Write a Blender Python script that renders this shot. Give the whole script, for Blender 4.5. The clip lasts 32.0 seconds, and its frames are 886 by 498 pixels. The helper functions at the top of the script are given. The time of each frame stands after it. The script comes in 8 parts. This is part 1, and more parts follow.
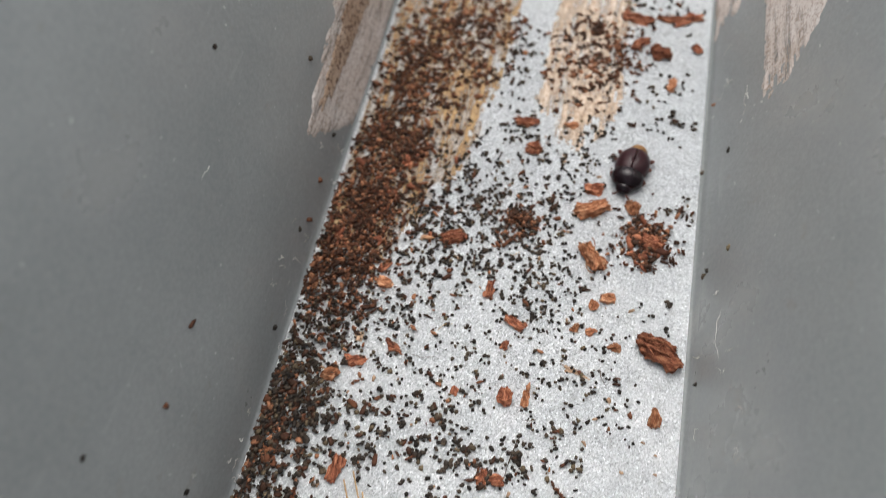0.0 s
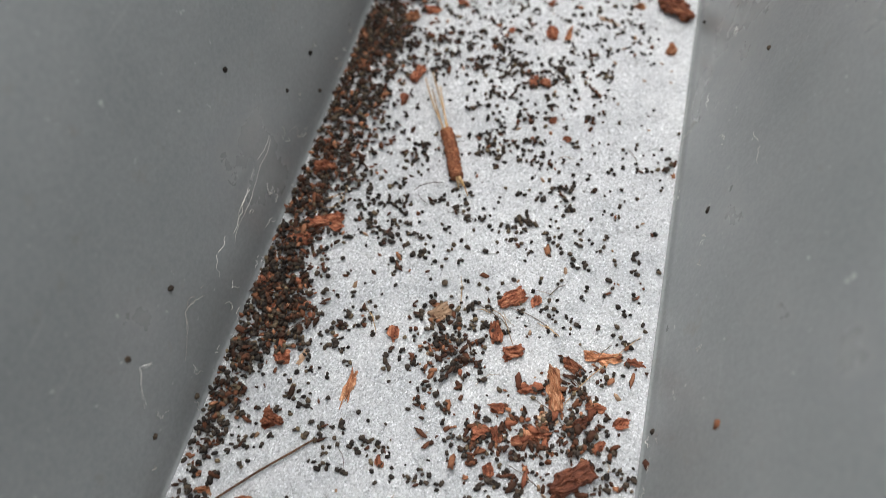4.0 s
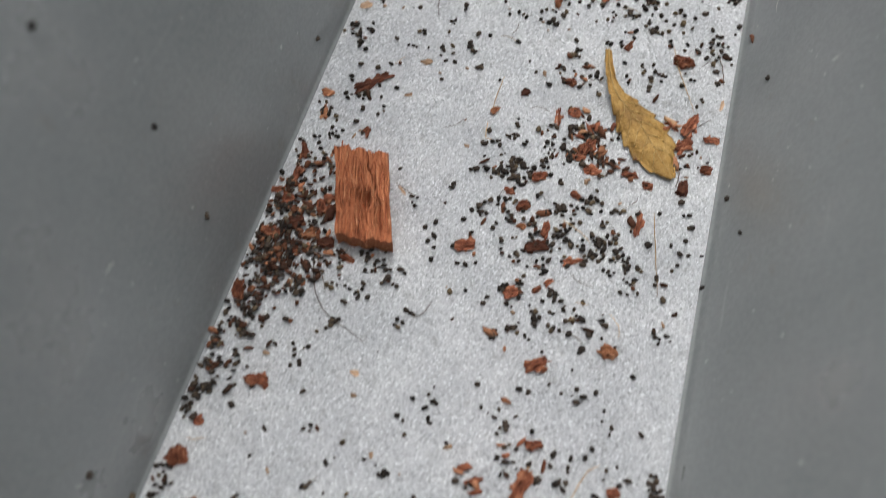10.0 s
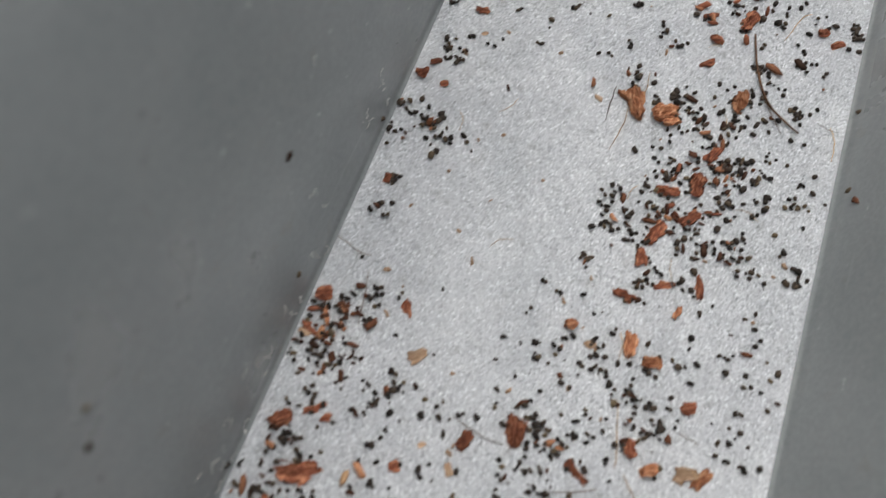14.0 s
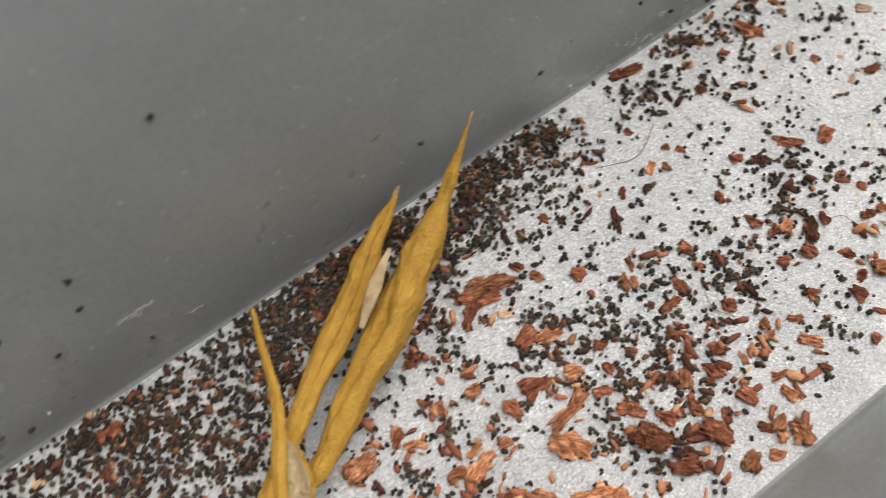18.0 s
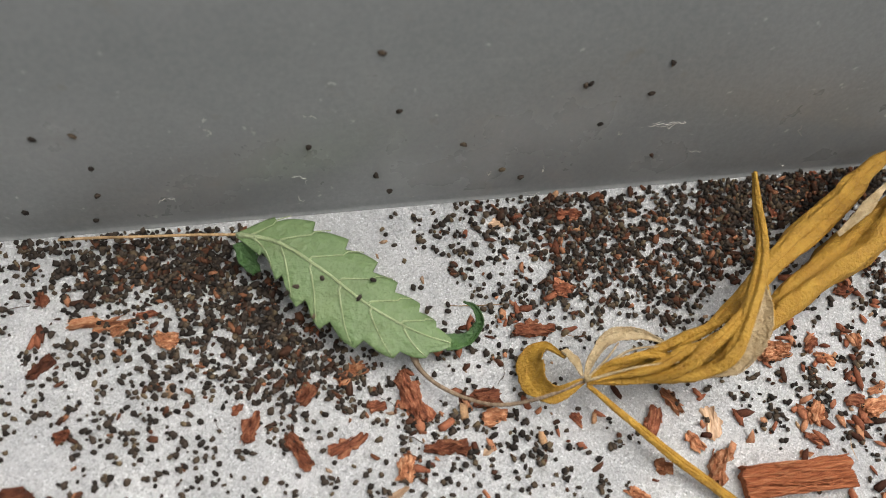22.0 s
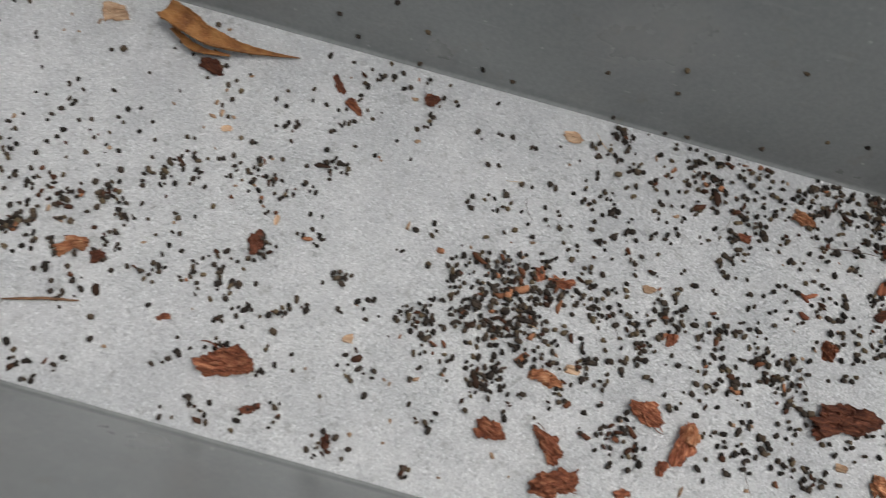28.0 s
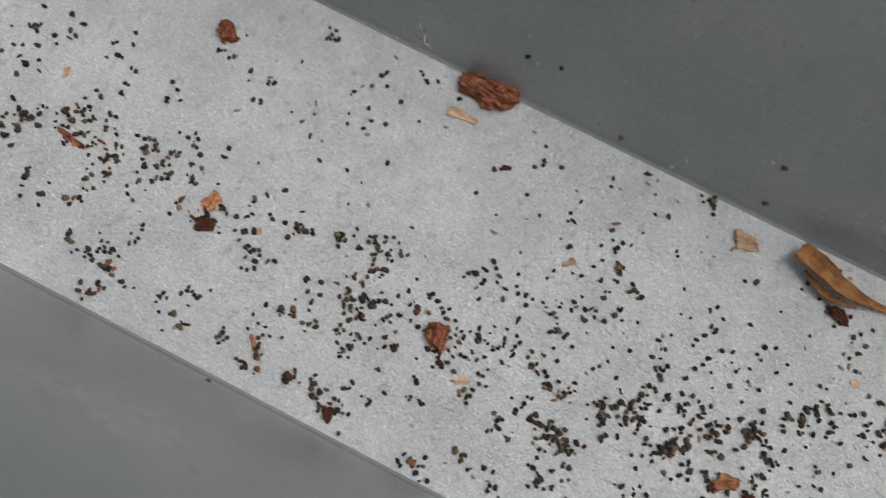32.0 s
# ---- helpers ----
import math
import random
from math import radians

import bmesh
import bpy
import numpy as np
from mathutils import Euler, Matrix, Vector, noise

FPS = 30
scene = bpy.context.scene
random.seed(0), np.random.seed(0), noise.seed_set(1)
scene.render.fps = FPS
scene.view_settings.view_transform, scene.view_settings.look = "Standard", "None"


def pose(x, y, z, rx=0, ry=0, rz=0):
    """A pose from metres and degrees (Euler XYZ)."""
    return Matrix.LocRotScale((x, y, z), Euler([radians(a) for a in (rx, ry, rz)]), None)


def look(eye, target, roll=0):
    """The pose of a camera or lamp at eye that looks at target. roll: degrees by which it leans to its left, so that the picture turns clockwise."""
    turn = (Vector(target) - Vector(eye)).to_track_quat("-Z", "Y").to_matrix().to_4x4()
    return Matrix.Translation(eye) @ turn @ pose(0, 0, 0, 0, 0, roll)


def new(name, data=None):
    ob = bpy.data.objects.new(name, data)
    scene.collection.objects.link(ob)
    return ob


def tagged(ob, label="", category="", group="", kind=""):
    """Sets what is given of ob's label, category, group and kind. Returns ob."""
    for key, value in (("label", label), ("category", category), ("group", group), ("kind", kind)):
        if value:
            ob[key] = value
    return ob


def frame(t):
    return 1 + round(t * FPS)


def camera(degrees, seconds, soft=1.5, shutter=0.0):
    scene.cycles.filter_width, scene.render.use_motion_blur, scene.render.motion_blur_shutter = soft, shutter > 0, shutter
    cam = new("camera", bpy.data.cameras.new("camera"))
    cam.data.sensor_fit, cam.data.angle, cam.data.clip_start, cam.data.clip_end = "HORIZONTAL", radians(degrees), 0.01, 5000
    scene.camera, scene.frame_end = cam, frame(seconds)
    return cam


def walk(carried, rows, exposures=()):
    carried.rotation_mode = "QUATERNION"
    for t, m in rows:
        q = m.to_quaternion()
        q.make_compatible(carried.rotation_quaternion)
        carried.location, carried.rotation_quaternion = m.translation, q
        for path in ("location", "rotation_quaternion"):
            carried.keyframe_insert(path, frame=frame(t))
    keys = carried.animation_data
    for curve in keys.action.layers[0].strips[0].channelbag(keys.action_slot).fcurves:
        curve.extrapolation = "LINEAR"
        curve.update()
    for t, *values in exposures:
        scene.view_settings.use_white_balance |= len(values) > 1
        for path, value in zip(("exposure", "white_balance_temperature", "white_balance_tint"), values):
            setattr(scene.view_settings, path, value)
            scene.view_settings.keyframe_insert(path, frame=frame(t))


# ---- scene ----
cam = camera(58.61, 32.0, soft=0.7, shutter=0.4)
walk(cam, [
    (0, pose(0.0383, -0.0654, 0.1116, 28.75, 2.44, 12.31)),
    (0.5, pose(0.0403, -0.0790, 0.1120, 30.64, 3.21, 12.02)),
    (1, pose(0.0402, -0.0908, 0.1110, 31.02, 2.54, 12.41)),
    (1.5, pose(0.0412, -0.0982, 0.1105, 31.48, 1.84, 12.55)),
    (2, pose(0.0437, -0.1084, 0.1108, 31.73, 2.01, 13.28)),
    (2.5, pose(0.0434, -0.1176, 0.1086, 31.67, 1.90, 13.87)),
    (4.5, pose(0.0440, -0.1418, 0.1054, 29.71, 1.15, 14.59)),
    (5, pose(0.0431, -0.1476, 0.1075, 29.17, 1.12, 15.22)),
    (5.5, pose(0.0418, -0.1591, 0.1063, 28.87, 0.59, 15.66)),
    (6, pose(0.0369, -0.1719, 0.1082, 28.17, 0.42, 16.00)),
    (6.5, pose(0.0374, -0.1809, 0.1091, 28.07, 1.82, 16.49)),
    (7, pose(0.0380, -0.1953, 0.1061, 27.70, 1.19, 16.57)),
    (7.5, pose(0.0359, -0.2039, 0.1075, 27.20, 1.20, 16.70)),
    (8, pose(0.0352, -0.2151, 0.1046, 27.38, 0.81, 16.42)),
    (8.5, pose(0.0332, -0.2265, 0.1031, 27.06, 0.52, 16.56)),
    (9, pose(0.0336, -0.2328, 0.1041, 26.55, 0.28, 16.34)),
    (9.5, pose(0.0371, -0.2358, 0.1008, 25.74, -0.25, 16.16)),
    (10, pose(0.0374, -0.2459, 0.0972, 24.82, -0.41, 16.20)),
    (10.5, pose(0.0341, -0.2596, 0.0966, 24.68, -0.74, 16.35)),
    (11, pose(0.0324, -0.2713, 0.0978, 24.65, 0.07, 17.24)),
    (11.5, pose(0.0301, -0.2765, 0.0967, 22.40, -0.24, 17.98)),
    (12, pose(0.0278, -0.2744, 0.0947, 21.35, -0.62, 18.54)),
    (12.5, pose(0.0288, -0.2798, 0.0954, 21.78, -0.72, 18.79)),
    (13, pose(0.0263, -0.2885, 0.0932, 21.34, -1.44, 19.07)),
    (13.5, pose(0.0265, -0.2987, 0.0941, 20.87, -1.73, 19.78)),
    (14, pose(0.0222, -0.3134, 0.0958, 20.05, -2.24, 20.46)),
    (14.5, pose(0.0197, -0.3253, 0.0978, 20.53, -2.30, 21.31)),
    (15, pose(0.0216, -0.3383, 0.0993, 22.14, -1.66, 23.09)),
    (15.5, pose(0.0157, -0.3549, 0.0989, 22.93, -3.68, 27.82)),
    (17.5, pose(0.0351, -0.3856, 0.1077, 20.57, 1.96, 47.96)),
    (18, pose(0.0439, -0.3958, 0.1061, 21.49, 1.12, 54.01)),
    (18.5, pose(0.0427, -0.4103, 0.1098, 22.16, -0.46, 60.34)),
    (19, pose(0.0392, -0.4228, 0.1078, 23.41, -2.76, 65.59)),
    (19.5, pose(0.0430, -0.4260, 0.1124, 21.12, -4.29, 70.54)),
    (20, pose(0.0621, -0.4317, 0.1078, 24.53, -4.24, 73.06)),
    (20.5, pose(0.0529, -0.4474, 0.1048, 24.32, -5.07, 77.56)),
    (21, pose(0.0488, -0.4590, 0.1015, 23.69, -5.80, 80.15)),
    (21.5, pose(0.0480, -0.4567, 0.1017, 22.76, -5.07, 81.52)),
    (22, pose(0.0504, -0.4573, 0.1026, 23.46, -4.61, 82.18)),
    (22.5, pose(0.0508, -0.4663, 0.1039, 23.46, -5.20, 82.57)),
    (23, pose(0.0533, -0.4796, 0.1039, 23.86, -6.47, 83.45)),
    (23.5, pose(0.0545, -0.4825, 0.1015, 24.14, -6.76, 84.23)),
    (24, pose(0.0547, -0.4869, 0.1026, 24.49, -6.79, 85.10)),
    (24.5, pose(0.0567, -0.5001, 0.1036, 25.05, -8.14, 86.48)),
    (25, pose(0.0605, -0.5146, 0.1034, 25.02, -9.84, 89.50)),
    (25.5, pose(0.0601, -0.5197, 0.1069, 22.29, -7.87, 93.35)),
    (27.5, pose(0.0639, -0.5532, 0.1024, 20.12, -5.58, 103.25)),
    (28, pose(0.0642, -0.5602, 0.1040, 19.01, -5.16, 104.81)),
    (28.5, pose(0.0637, -0.5748, 0.1094, 18.27, -4.81, 107.69)),
    (29, pose(0.0667, -0.5824, 0.1068, 19.14, -4.96, 109.62)),
    (29.5, pose(0.0661, -0.5833, 0.1075, 19.02, -4.89, 110.31)),
    (30, pose(0.0689, -0.5835, 0.1081, 19.88, -4.86, 110.77)),
    (30.5, pose(0.0704, -0.5936, 0.1079, 19.73, -5.70, 112.07)),
    (31, pose(0.0706, -0.6157, 0.1077, 20.82, -6.18, 113.10)),
    (31.5, pose(0.0704, -0.6365, 0.1074, 20.55, -5.84, 115.58)),
    (32, pose(0.0701, -0.6510, 0.1085, 20.23, -6.44, 116.34)),
], exposures=[(0, 0.27, 6480, 10), (6, 0.13, 6450, 10), (13, -0.15, 6420, 10), (16, 0.03, 6580, 10), (18, 0.27, 6820, 11), (22, 0.25, 6820, 11), (25, 0.03, 6700, 11), (27.5, -0.24, 6600, 10), (32, -0.4, 6550, 10)])
cam.data.dof.use_dof = True
cam.data.dof.focus_distance = 0.111
cam.data.dof.aperture_fstop = 16.5

# world: an overcast sky, one wide soft sun
world = bpy.data.worlds.new("overcast_sky")
scene.world = world
world.use_nodes = True
wn = world.node_tree
sky = wn.nodes.new("ShaderNodeTexSky")
sky.sky_type = "NISHITA"
sky.sun_disc = False
sky.sun_elevation, sky.sun_rotation = radians(68.1), radians(-19)
sky.air_density, sky.dust_density, sky.ozone_density = 1.0, 6.0, 1.0
grey = wn.nodes.new("ShaderNodeHueSaturation")
grey.inputs["Saturation"].default_value = 0.25
wn.links.new(sky.outputs[0], grey.inputs["Color"])
wn.links.new(grey.outputs[0], wn.nodes["Background"].inputs["Color"])
wn.nodes["Background"].inputs["Strength"].default_value = 0.15
sun = new("sun", bpy.data.lights.new("sun", "SUN"))
sun.data.energy, sun.data.angle, sun.data.color = 1.25, radians(50), (1.0, 0.98, 0.95)
sun.matrix_world = look((-0.13, 0.38, 1.0), (0, 0, 0))

# ---- materials ----
MM = 0.001


def nodes_of(name, rough=0.6, metal=0.0):
    mat = bpy.data.materials.new(name)
    mat.use_nodes = True
    tree = mat.node_tree
    shader = tree.nodes["Principled BSDF"]
    shader.inputs["Roughness"].default_value = rough
    shader.inputs["Metallic"].default_value = metal
    return mat, tree, shader


def coords(tree, stretch=(1, 1, 1)):
    c = tree.nodes.new("ShaderNodeTexCoord")
    m = tree.nodes.new("ShaderNodeMapping")
    m.inputs["Scale"].default_value = stretch
    tree.links.new(c.outputs["Object"], m.inputs["Vector"])
    return m.outputs[0]


def noise_tex(tree, vec, scale, detail=4.0, rough=0.55):
    n = tree.nodes.new("ShaderNodeTexNoise")
    n.inputs["Scale"].default_value = scale
    n.inputs["Detail"].default_value = detail
    n.inputs["Roughness"].default_value = rough
    tree.links.new(vec, n.inputs["Vector"])
    return n.outputs["Fac"]


def ramp(tree, fac, stops):
    r = tree.nodes.new("ShaderNodeValToRGB")
    while len(r.color_ramp.elements) < len(stops):
        r.color_ramp.elements.new(0.5)
    for el, (pos, col) in zip(r.color_ramp.elements, stops):
        el.position = pos
        el.color = (*col, 1) if len(col) == 3 else (col[0], col[0], col[0], 1)
    tree.links.new(fac, r.inputs[0])
    return r.outputs[0]


def mixed(tree, fac, a, b, blend="MIX"):
    m = tree.nodes.new("ShaderNodeMix")
    m.data_type, m.blend_type = "RGBA", blend
    for sock, val in ((m.inputs[0], fac), (m.inputs[6], a), (m.inputs[7], b)):
        if isinstance(val, (int, float)):
            sock.default_value = val
        elif isinstance(val, tuple):
            sock.default_value = (*val, 1)
        else:
            tree.links.new(val, sock)
    return m.outputs[2]


def bumped(tree, shader, height, strength, distance):
    b = tree.nodes.new("ShaderNodeBump")
    b.inputs["Strength"].default_value = strength
    b.inputs["Distance"].default_value = distance
    tree.links.new(height, b.inputs["Height"])
    tree.links.new(b.outputs[0], shader.inputs["Normal"])


def floor_metal():
    mat, tree, sh = nodes_of("galvanised_floor", 0.5, 0.22)
    v = coords(tree)
    grain = noise_tex(tree, v, 4600, 3, 0.75)
    cell = tree.nodes.new("ShaderNodeTexVoronoi")
    cell.inputs["Scale"].default_value = 4200
    tree.links.new(v, cell.inputs["Vector"])
    stain = noise_tex(tree, v, 90, 6, 0.65)
    broad = noise_tex(tree, v, 14, 3)
    spots = noise_tex(tree, v, 420, 3, 0.6)
    base = ramp(tree, grain, [(0.28, (0.56, 0.578, 0.585)), (0.5, (0.80, 0.82, 0.828)), (0.70, (0.96, 0.975, 0.98))])
    # uneven zinc grain; the palest cells are glints put into the colour
    flake = ramp(tree, cell.outputs["Color"], [(0.0, (0.66, 0.665, 0.665)), (0.25, (0.90, 0.90, 0.90)), (0.75, (1.03, 1.03, 1.03)), (0.9, (1.32, 1.32, 1.32))])
    base = mixed(tree, 1.0, base, flake, "MULTIPLY")
    # the grain is duller towards the tail of the tray
    place = tree.nodes.new("ShaderNodeTexCoord")
    axes = tree.nodes.new("ShaderNodeSeparateXYZ")
    tree.links.new(place.outputs["Object"], axes.inputs[0])
    along = tree.nodes.new("ShaderNodeMath")
    along.operation = "MULTIPLY_ADD"
    along.inputs[1].default_value, along.inputs[2].default_value = 1.0, 1.0
    tree.links.new(axes.outputs["Y"], along.inputs[0])
    base = mixed(tree, ramp(tree, along.outputs[0], [(0.46, (0.25,)), (0.64, (0.0,))]), base, (0.79, 0.81, 0.818))
    # the floor is bluer and darker at the head of the tray, patchy at its edge
    head = tree.nodes.new("ShaderNodeMapRange")
    head.inputs["From Min"].default_value, head.inputs["From Max"].default_value = -0.03, 0.03
    head.inputs["To Max"].default_value = 0.5
    tree.links.new(axes.outputs["Y"], head.inputs["Value"])
    patchy = mixed(tree, 1.0, head.outputs[0], ramp(tree, stain, [(0.3, (0.4,)), (0.6, (1.0,))]), "MULTIPLY")
    base = mixed(tree, patchy, base, (0.50, 0.545, 0.555))
    base = mixed(tree, 1.0, base, ramp(tree, stain, [(0.32, (0.80, 0.81, 0.82)), (0.62, (1, 1, 1))]), "MULTIPLY")
    base = mixed(tree, 1.0, base, ramp(tree, spots, [(0.28, (0.78, 0.78, 0.77)), (0.42, (1, 1, 1))]), "MULTIPLY")
    base = mixed(tree, 1.0, base, ramp(tree, broad, [(0.35, (0.92, 0.92, 0.93)), (0.65, (1, 1, 1))]), "MULTIPLY")
    tree.links.new(base, sh.inputs["Base Color"])
    tree.links.new(ramp(tree, grain, [(0.35, (0.56,)), (0.7, (0.28,))]), sh.inputs["Roughness"])
    # each grain of the zinc is tilted its own way and flashes on its own
    away = tree.nodes.new("ShaderNodeVectorMath")
    away.operation = "SUBTRACT"
    tree.links.new(cell.outputs["Color"], away.inputs[0])
    away.inputs[1].default_value = (0.5, 0.5, 0.5)
    tilt = tree.nodes.new("ShaderNodeVectorMath")
    tilt.operation = "MULTIPLY_ADD"
    tree.links.new(away.outputs[0], tilt.inputs[0])
    tilt.inputs[1].default_value = (1.0, 1.0, 0.0)
    tilt.inputs[2].default_value = (0.0, 0.0, 1.0)
    unit = tree.nodes.new("ShaderNodeVectorMath")
    unit.operation = "NORMALIZE"
    tree.links.new(tilt.outputs[0], unit.inputs[0])
    b = tree.nodes.new("ShaderNodeBump")
    b.inputs["Strength"].default_value, b.inputs["Distance"].default_value = 0.9, 0.0004
    tree.links.new(grain, b.inputs["Height"])
    tree.links.new(unit.outputs[0], b.inputs["Normal"])
    tree.links.new(b.outputs[0], sh.inputs["Normal"])
    return mat


def wall_metal():
    mat, tree, sh = nodes_of("grey_sheet_metal", 0.42, 0.3)
    v = coords(tree)
    fine = noise_tex(tree, v, 1400, 4, 0.7)
    cloud = noise_tex(tree, v, 45, 6, 0.6)
    base = ramp(tree, cloud, [(0.3, (0.192, 0.208, 0.21)), (0.55, (0.231, 0.246, 0.246)), (0.75, (0.275, 0.283, 0.275))])
    base = mixed(tree, 0.22, base, ramp(tree, fine, [(0.35, (0.22, 0.225, 0.225)), (0.65, (0.40, 0.405, 0.40))]))
    scr = noise_tex(tree, coords(tree, (1, 0.10, 1)), 480, 3)
    base = mixed(tree, ramp(tree, scr, [(0.66, (0.0,)), (0.80, (0.2,))]), base, (0.5, 0.5, 0.49))
    fleck = noise_tex(tree, v, 700, 2)
    base = mixed(tree, ramp(tree, fleck, [(0.72, (0.0,)), (0.78, (0.6,))]), base, (0.55, 0.55, 0.53))
    dirt = noise_tex(tree, v, 260, 4)
    base = mixed(tree, ramp(tree, dirt, [(0.64, (0.0,)), (0.76, (0.35,))]), base, (0.2, 0.185, 0.15))
    tree.links.new(base, sh.inputs["Base Color"])
    # the face above has a dull sheen; the fold is matt to imitate shade
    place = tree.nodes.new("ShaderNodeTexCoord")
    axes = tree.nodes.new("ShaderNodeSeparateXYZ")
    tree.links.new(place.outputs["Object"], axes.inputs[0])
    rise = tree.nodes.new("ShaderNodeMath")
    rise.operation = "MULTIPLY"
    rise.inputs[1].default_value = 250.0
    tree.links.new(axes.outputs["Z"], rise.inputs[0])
    # mask by height: less reflection here darkens the fold in place of shade
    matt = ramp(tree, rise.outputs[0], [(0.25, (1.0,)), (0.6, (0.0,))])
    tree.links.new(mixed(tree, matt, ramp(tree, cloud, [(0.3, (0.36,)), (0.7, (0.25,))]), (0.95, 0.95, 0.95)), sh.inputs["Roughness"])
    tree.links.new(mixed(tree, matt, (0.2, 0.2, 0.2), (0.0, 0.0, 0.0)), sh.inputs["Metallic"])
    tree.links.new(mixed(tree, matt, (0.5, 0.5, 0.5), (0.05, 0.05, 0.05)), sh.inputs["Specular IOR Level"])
    bumped(tree, sh, fine, 0.15, 0.0002)
    return mat


# walls get a darker base than the floor, partly imitating how light falls
FLOOR_MAT = floor_metal()
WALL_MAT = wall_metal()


def ground_soil():
    mat, tree, sh = nodes_of("ground_soil", 0.9)
    v = coords(tree)
    tree.links.new(ramp(tree, noise_tex(tree, v, 9, 6), [(0.3, (0.10, 0.095, 0.085)), (0.7, (0.2, 0.19, 0.17))]), sh.inputs["Base Color"])
    return mat


# ---- the tray ----
WIDE, TALL = 60 * MM, 82 * MM
Y0, Y1 = -0.88, 0.16
LEAN_L, LEAN_R = 0.213, 0.334
BEND = 1.3 * MM


def link(name, bm, mat, smooth=False):
    me = bpy.data.meshes.new(name)
    bm.normal_update()
    bm.to_mesh(me)
    bm.free()
    if smooth:
        me.shade_smooth()
    if mat:
        me.materials.append(mat)
    return new(name, me)


def swept(name, outline, mat, smooth=True):
    """A profile of (x, z) points, closed, drawn along the tray."""
    bm = bmesh.new()
    steps = 26
    rings = []
    for i in range(steps + 1):
        y = Y0 + (Y1 - Y0) * i / steps
        rings.append([bm.verts.new((x, y, z)) for x, z in outline])
    n = len(outline)
    for a, b in zip(rings, rings[1:]):
        for k in range(n):
            bm.faces.new((a[k], a[(k + 1) % n], b[(k + 1) % n], b[k]))
    bm.faces.new(rings[0])
    bm.faces.new(list(reversed(rings[-1])))
    bmesh.ops.recalc_face_normals(bm, faces=bm.faces)
    ob = link(name, bm, mat)
    ob.data.shade_smooth()
    ob.data.set_sharp_from_angle(angle=radians(40))
    return ob


def fold(lean, base, sign, part_from, part_to, steps=8):
    """Points (x, z) on the rounded fold between the floor and one side; 0 is its foot on the floor, 1 its top on the side."""
    sweep = math.pi / 2 - math.atan(lean)
    foot = BEND * math.tan(sweep / 2)
    out = []
    for i in range(steps + 1):
        a = sweep * (part_from + (part_to - part_from) * i / steps)
        out.append((base - sign * (foot - BEND * math.sin(a)), BEND - BEND * math.cos(a)))
    return out


def side_profile(lean, sign, base):
    """The bent sheet of one side: the upper half of the fold, the leaning face, a rolled lip and the back of the sheet."""
    pts = fold(lean, base, sign, 0.5, 1.0)
    low = pts[0][0]
    for x, z in ((-lean * TALL, TALL), (-lean * TALL - 1.0 * MM, TALL + 0.8 * MM), (-lean * TALL - 9 * MM, TALL + 0.8 * MM),
                 (-lean * TALL - 9 * MM, TALL - 0.4 * MM), (-lean * TALL - 1.4 * MM, TALL - 0.4 * MM), (-1.3 * MM, -1.2 * MM)):
        pts.append((base - sign * x, z))
    pts.append((low, -1.2 * MM))
    return pts


def floor_profile():
    """The pale bottom sheet, turned up at both sides into the folds."""
    left = list(reversed(fold(LEAN_L, 0.0, -1, 0.0, 0.5)))
    right = fold(LEAN_R, WIDE, 1, 0.0, 0.5)
    gap = 0.00001
    left[0], right[-1] = (left[0][0] + gap, left[0][1]), (right[-1][0] - gap, right[-1][1])
    return left + right + [(right[-1][0], -1.2 * MM), (left[0][0], -1.2 * MM)]


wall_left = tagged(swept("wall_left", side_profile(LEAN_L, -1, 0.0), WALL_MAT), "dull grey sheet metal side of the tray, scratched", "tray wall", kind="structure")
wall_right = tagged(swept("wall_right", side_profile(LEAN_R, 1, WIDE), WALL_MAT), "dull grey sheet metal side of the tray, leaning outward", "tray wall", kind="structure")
floor = tagged(swept("floor", floor_profile(), FLOOR_MAT), "pale galvanised metal tray bottom with glittering grain", "tray floor", kind="structure")


def ground():
    bm = bmesh.new()
    bmesh.ops.create_grid(bm, x_segments=8, y_segments=8, size=400)
    ob = link("ground", bm, ground_soil())
    ob.location = (0, -0.35, -0.02)
    tagged(ob, "plain brown soil under the tray", "ground", kind="structure")


ground()


# ---- materials of the litter ----
def litter(name, stops, rough=0.75, grain=(0.3, 1, 1), scale=2100, bump=1.0, spread=0.45, clouds=0.6):
    """A fibrous plant material: tone by object and by noise along the grain."""
    mat, tree, sh = nodes_of(name, rough)
    v = coords(tree, grain)
    fine = noise_tex(tree, v, scale, 5, 0.65)
    broad = noise_tex(tree, v, scale * 0.22, 3)
    base = ramp(tree, fine, stops)
    info = tree.nodes.new("ShaderNodeObjectInfo")
    low, high = 1 - spread, 1 + spread * 0.6
    tone = ramp(tree, info.outputs["Random"], [(0, (low, low * 0.95, low * 0.9)), (1, (high, high, high))])
    base = mixed(tree, 1.0, base, tone, "MULTIPLY")
    base = mixed(tree, clouds, base, ramp(tree, broad, [(0.35, (0.45, 0.42, 0.4)), (0.6, (1.05, 1.03, 1.0))]), "MULTIPLY")
    tree.links.new(base, sh.inputs["Base Color"])
    bumped(tree, sh, fine, bump, 0.0006)
    sh.inputs["Specular IOR Level"].default_value = 0.2
    return mat


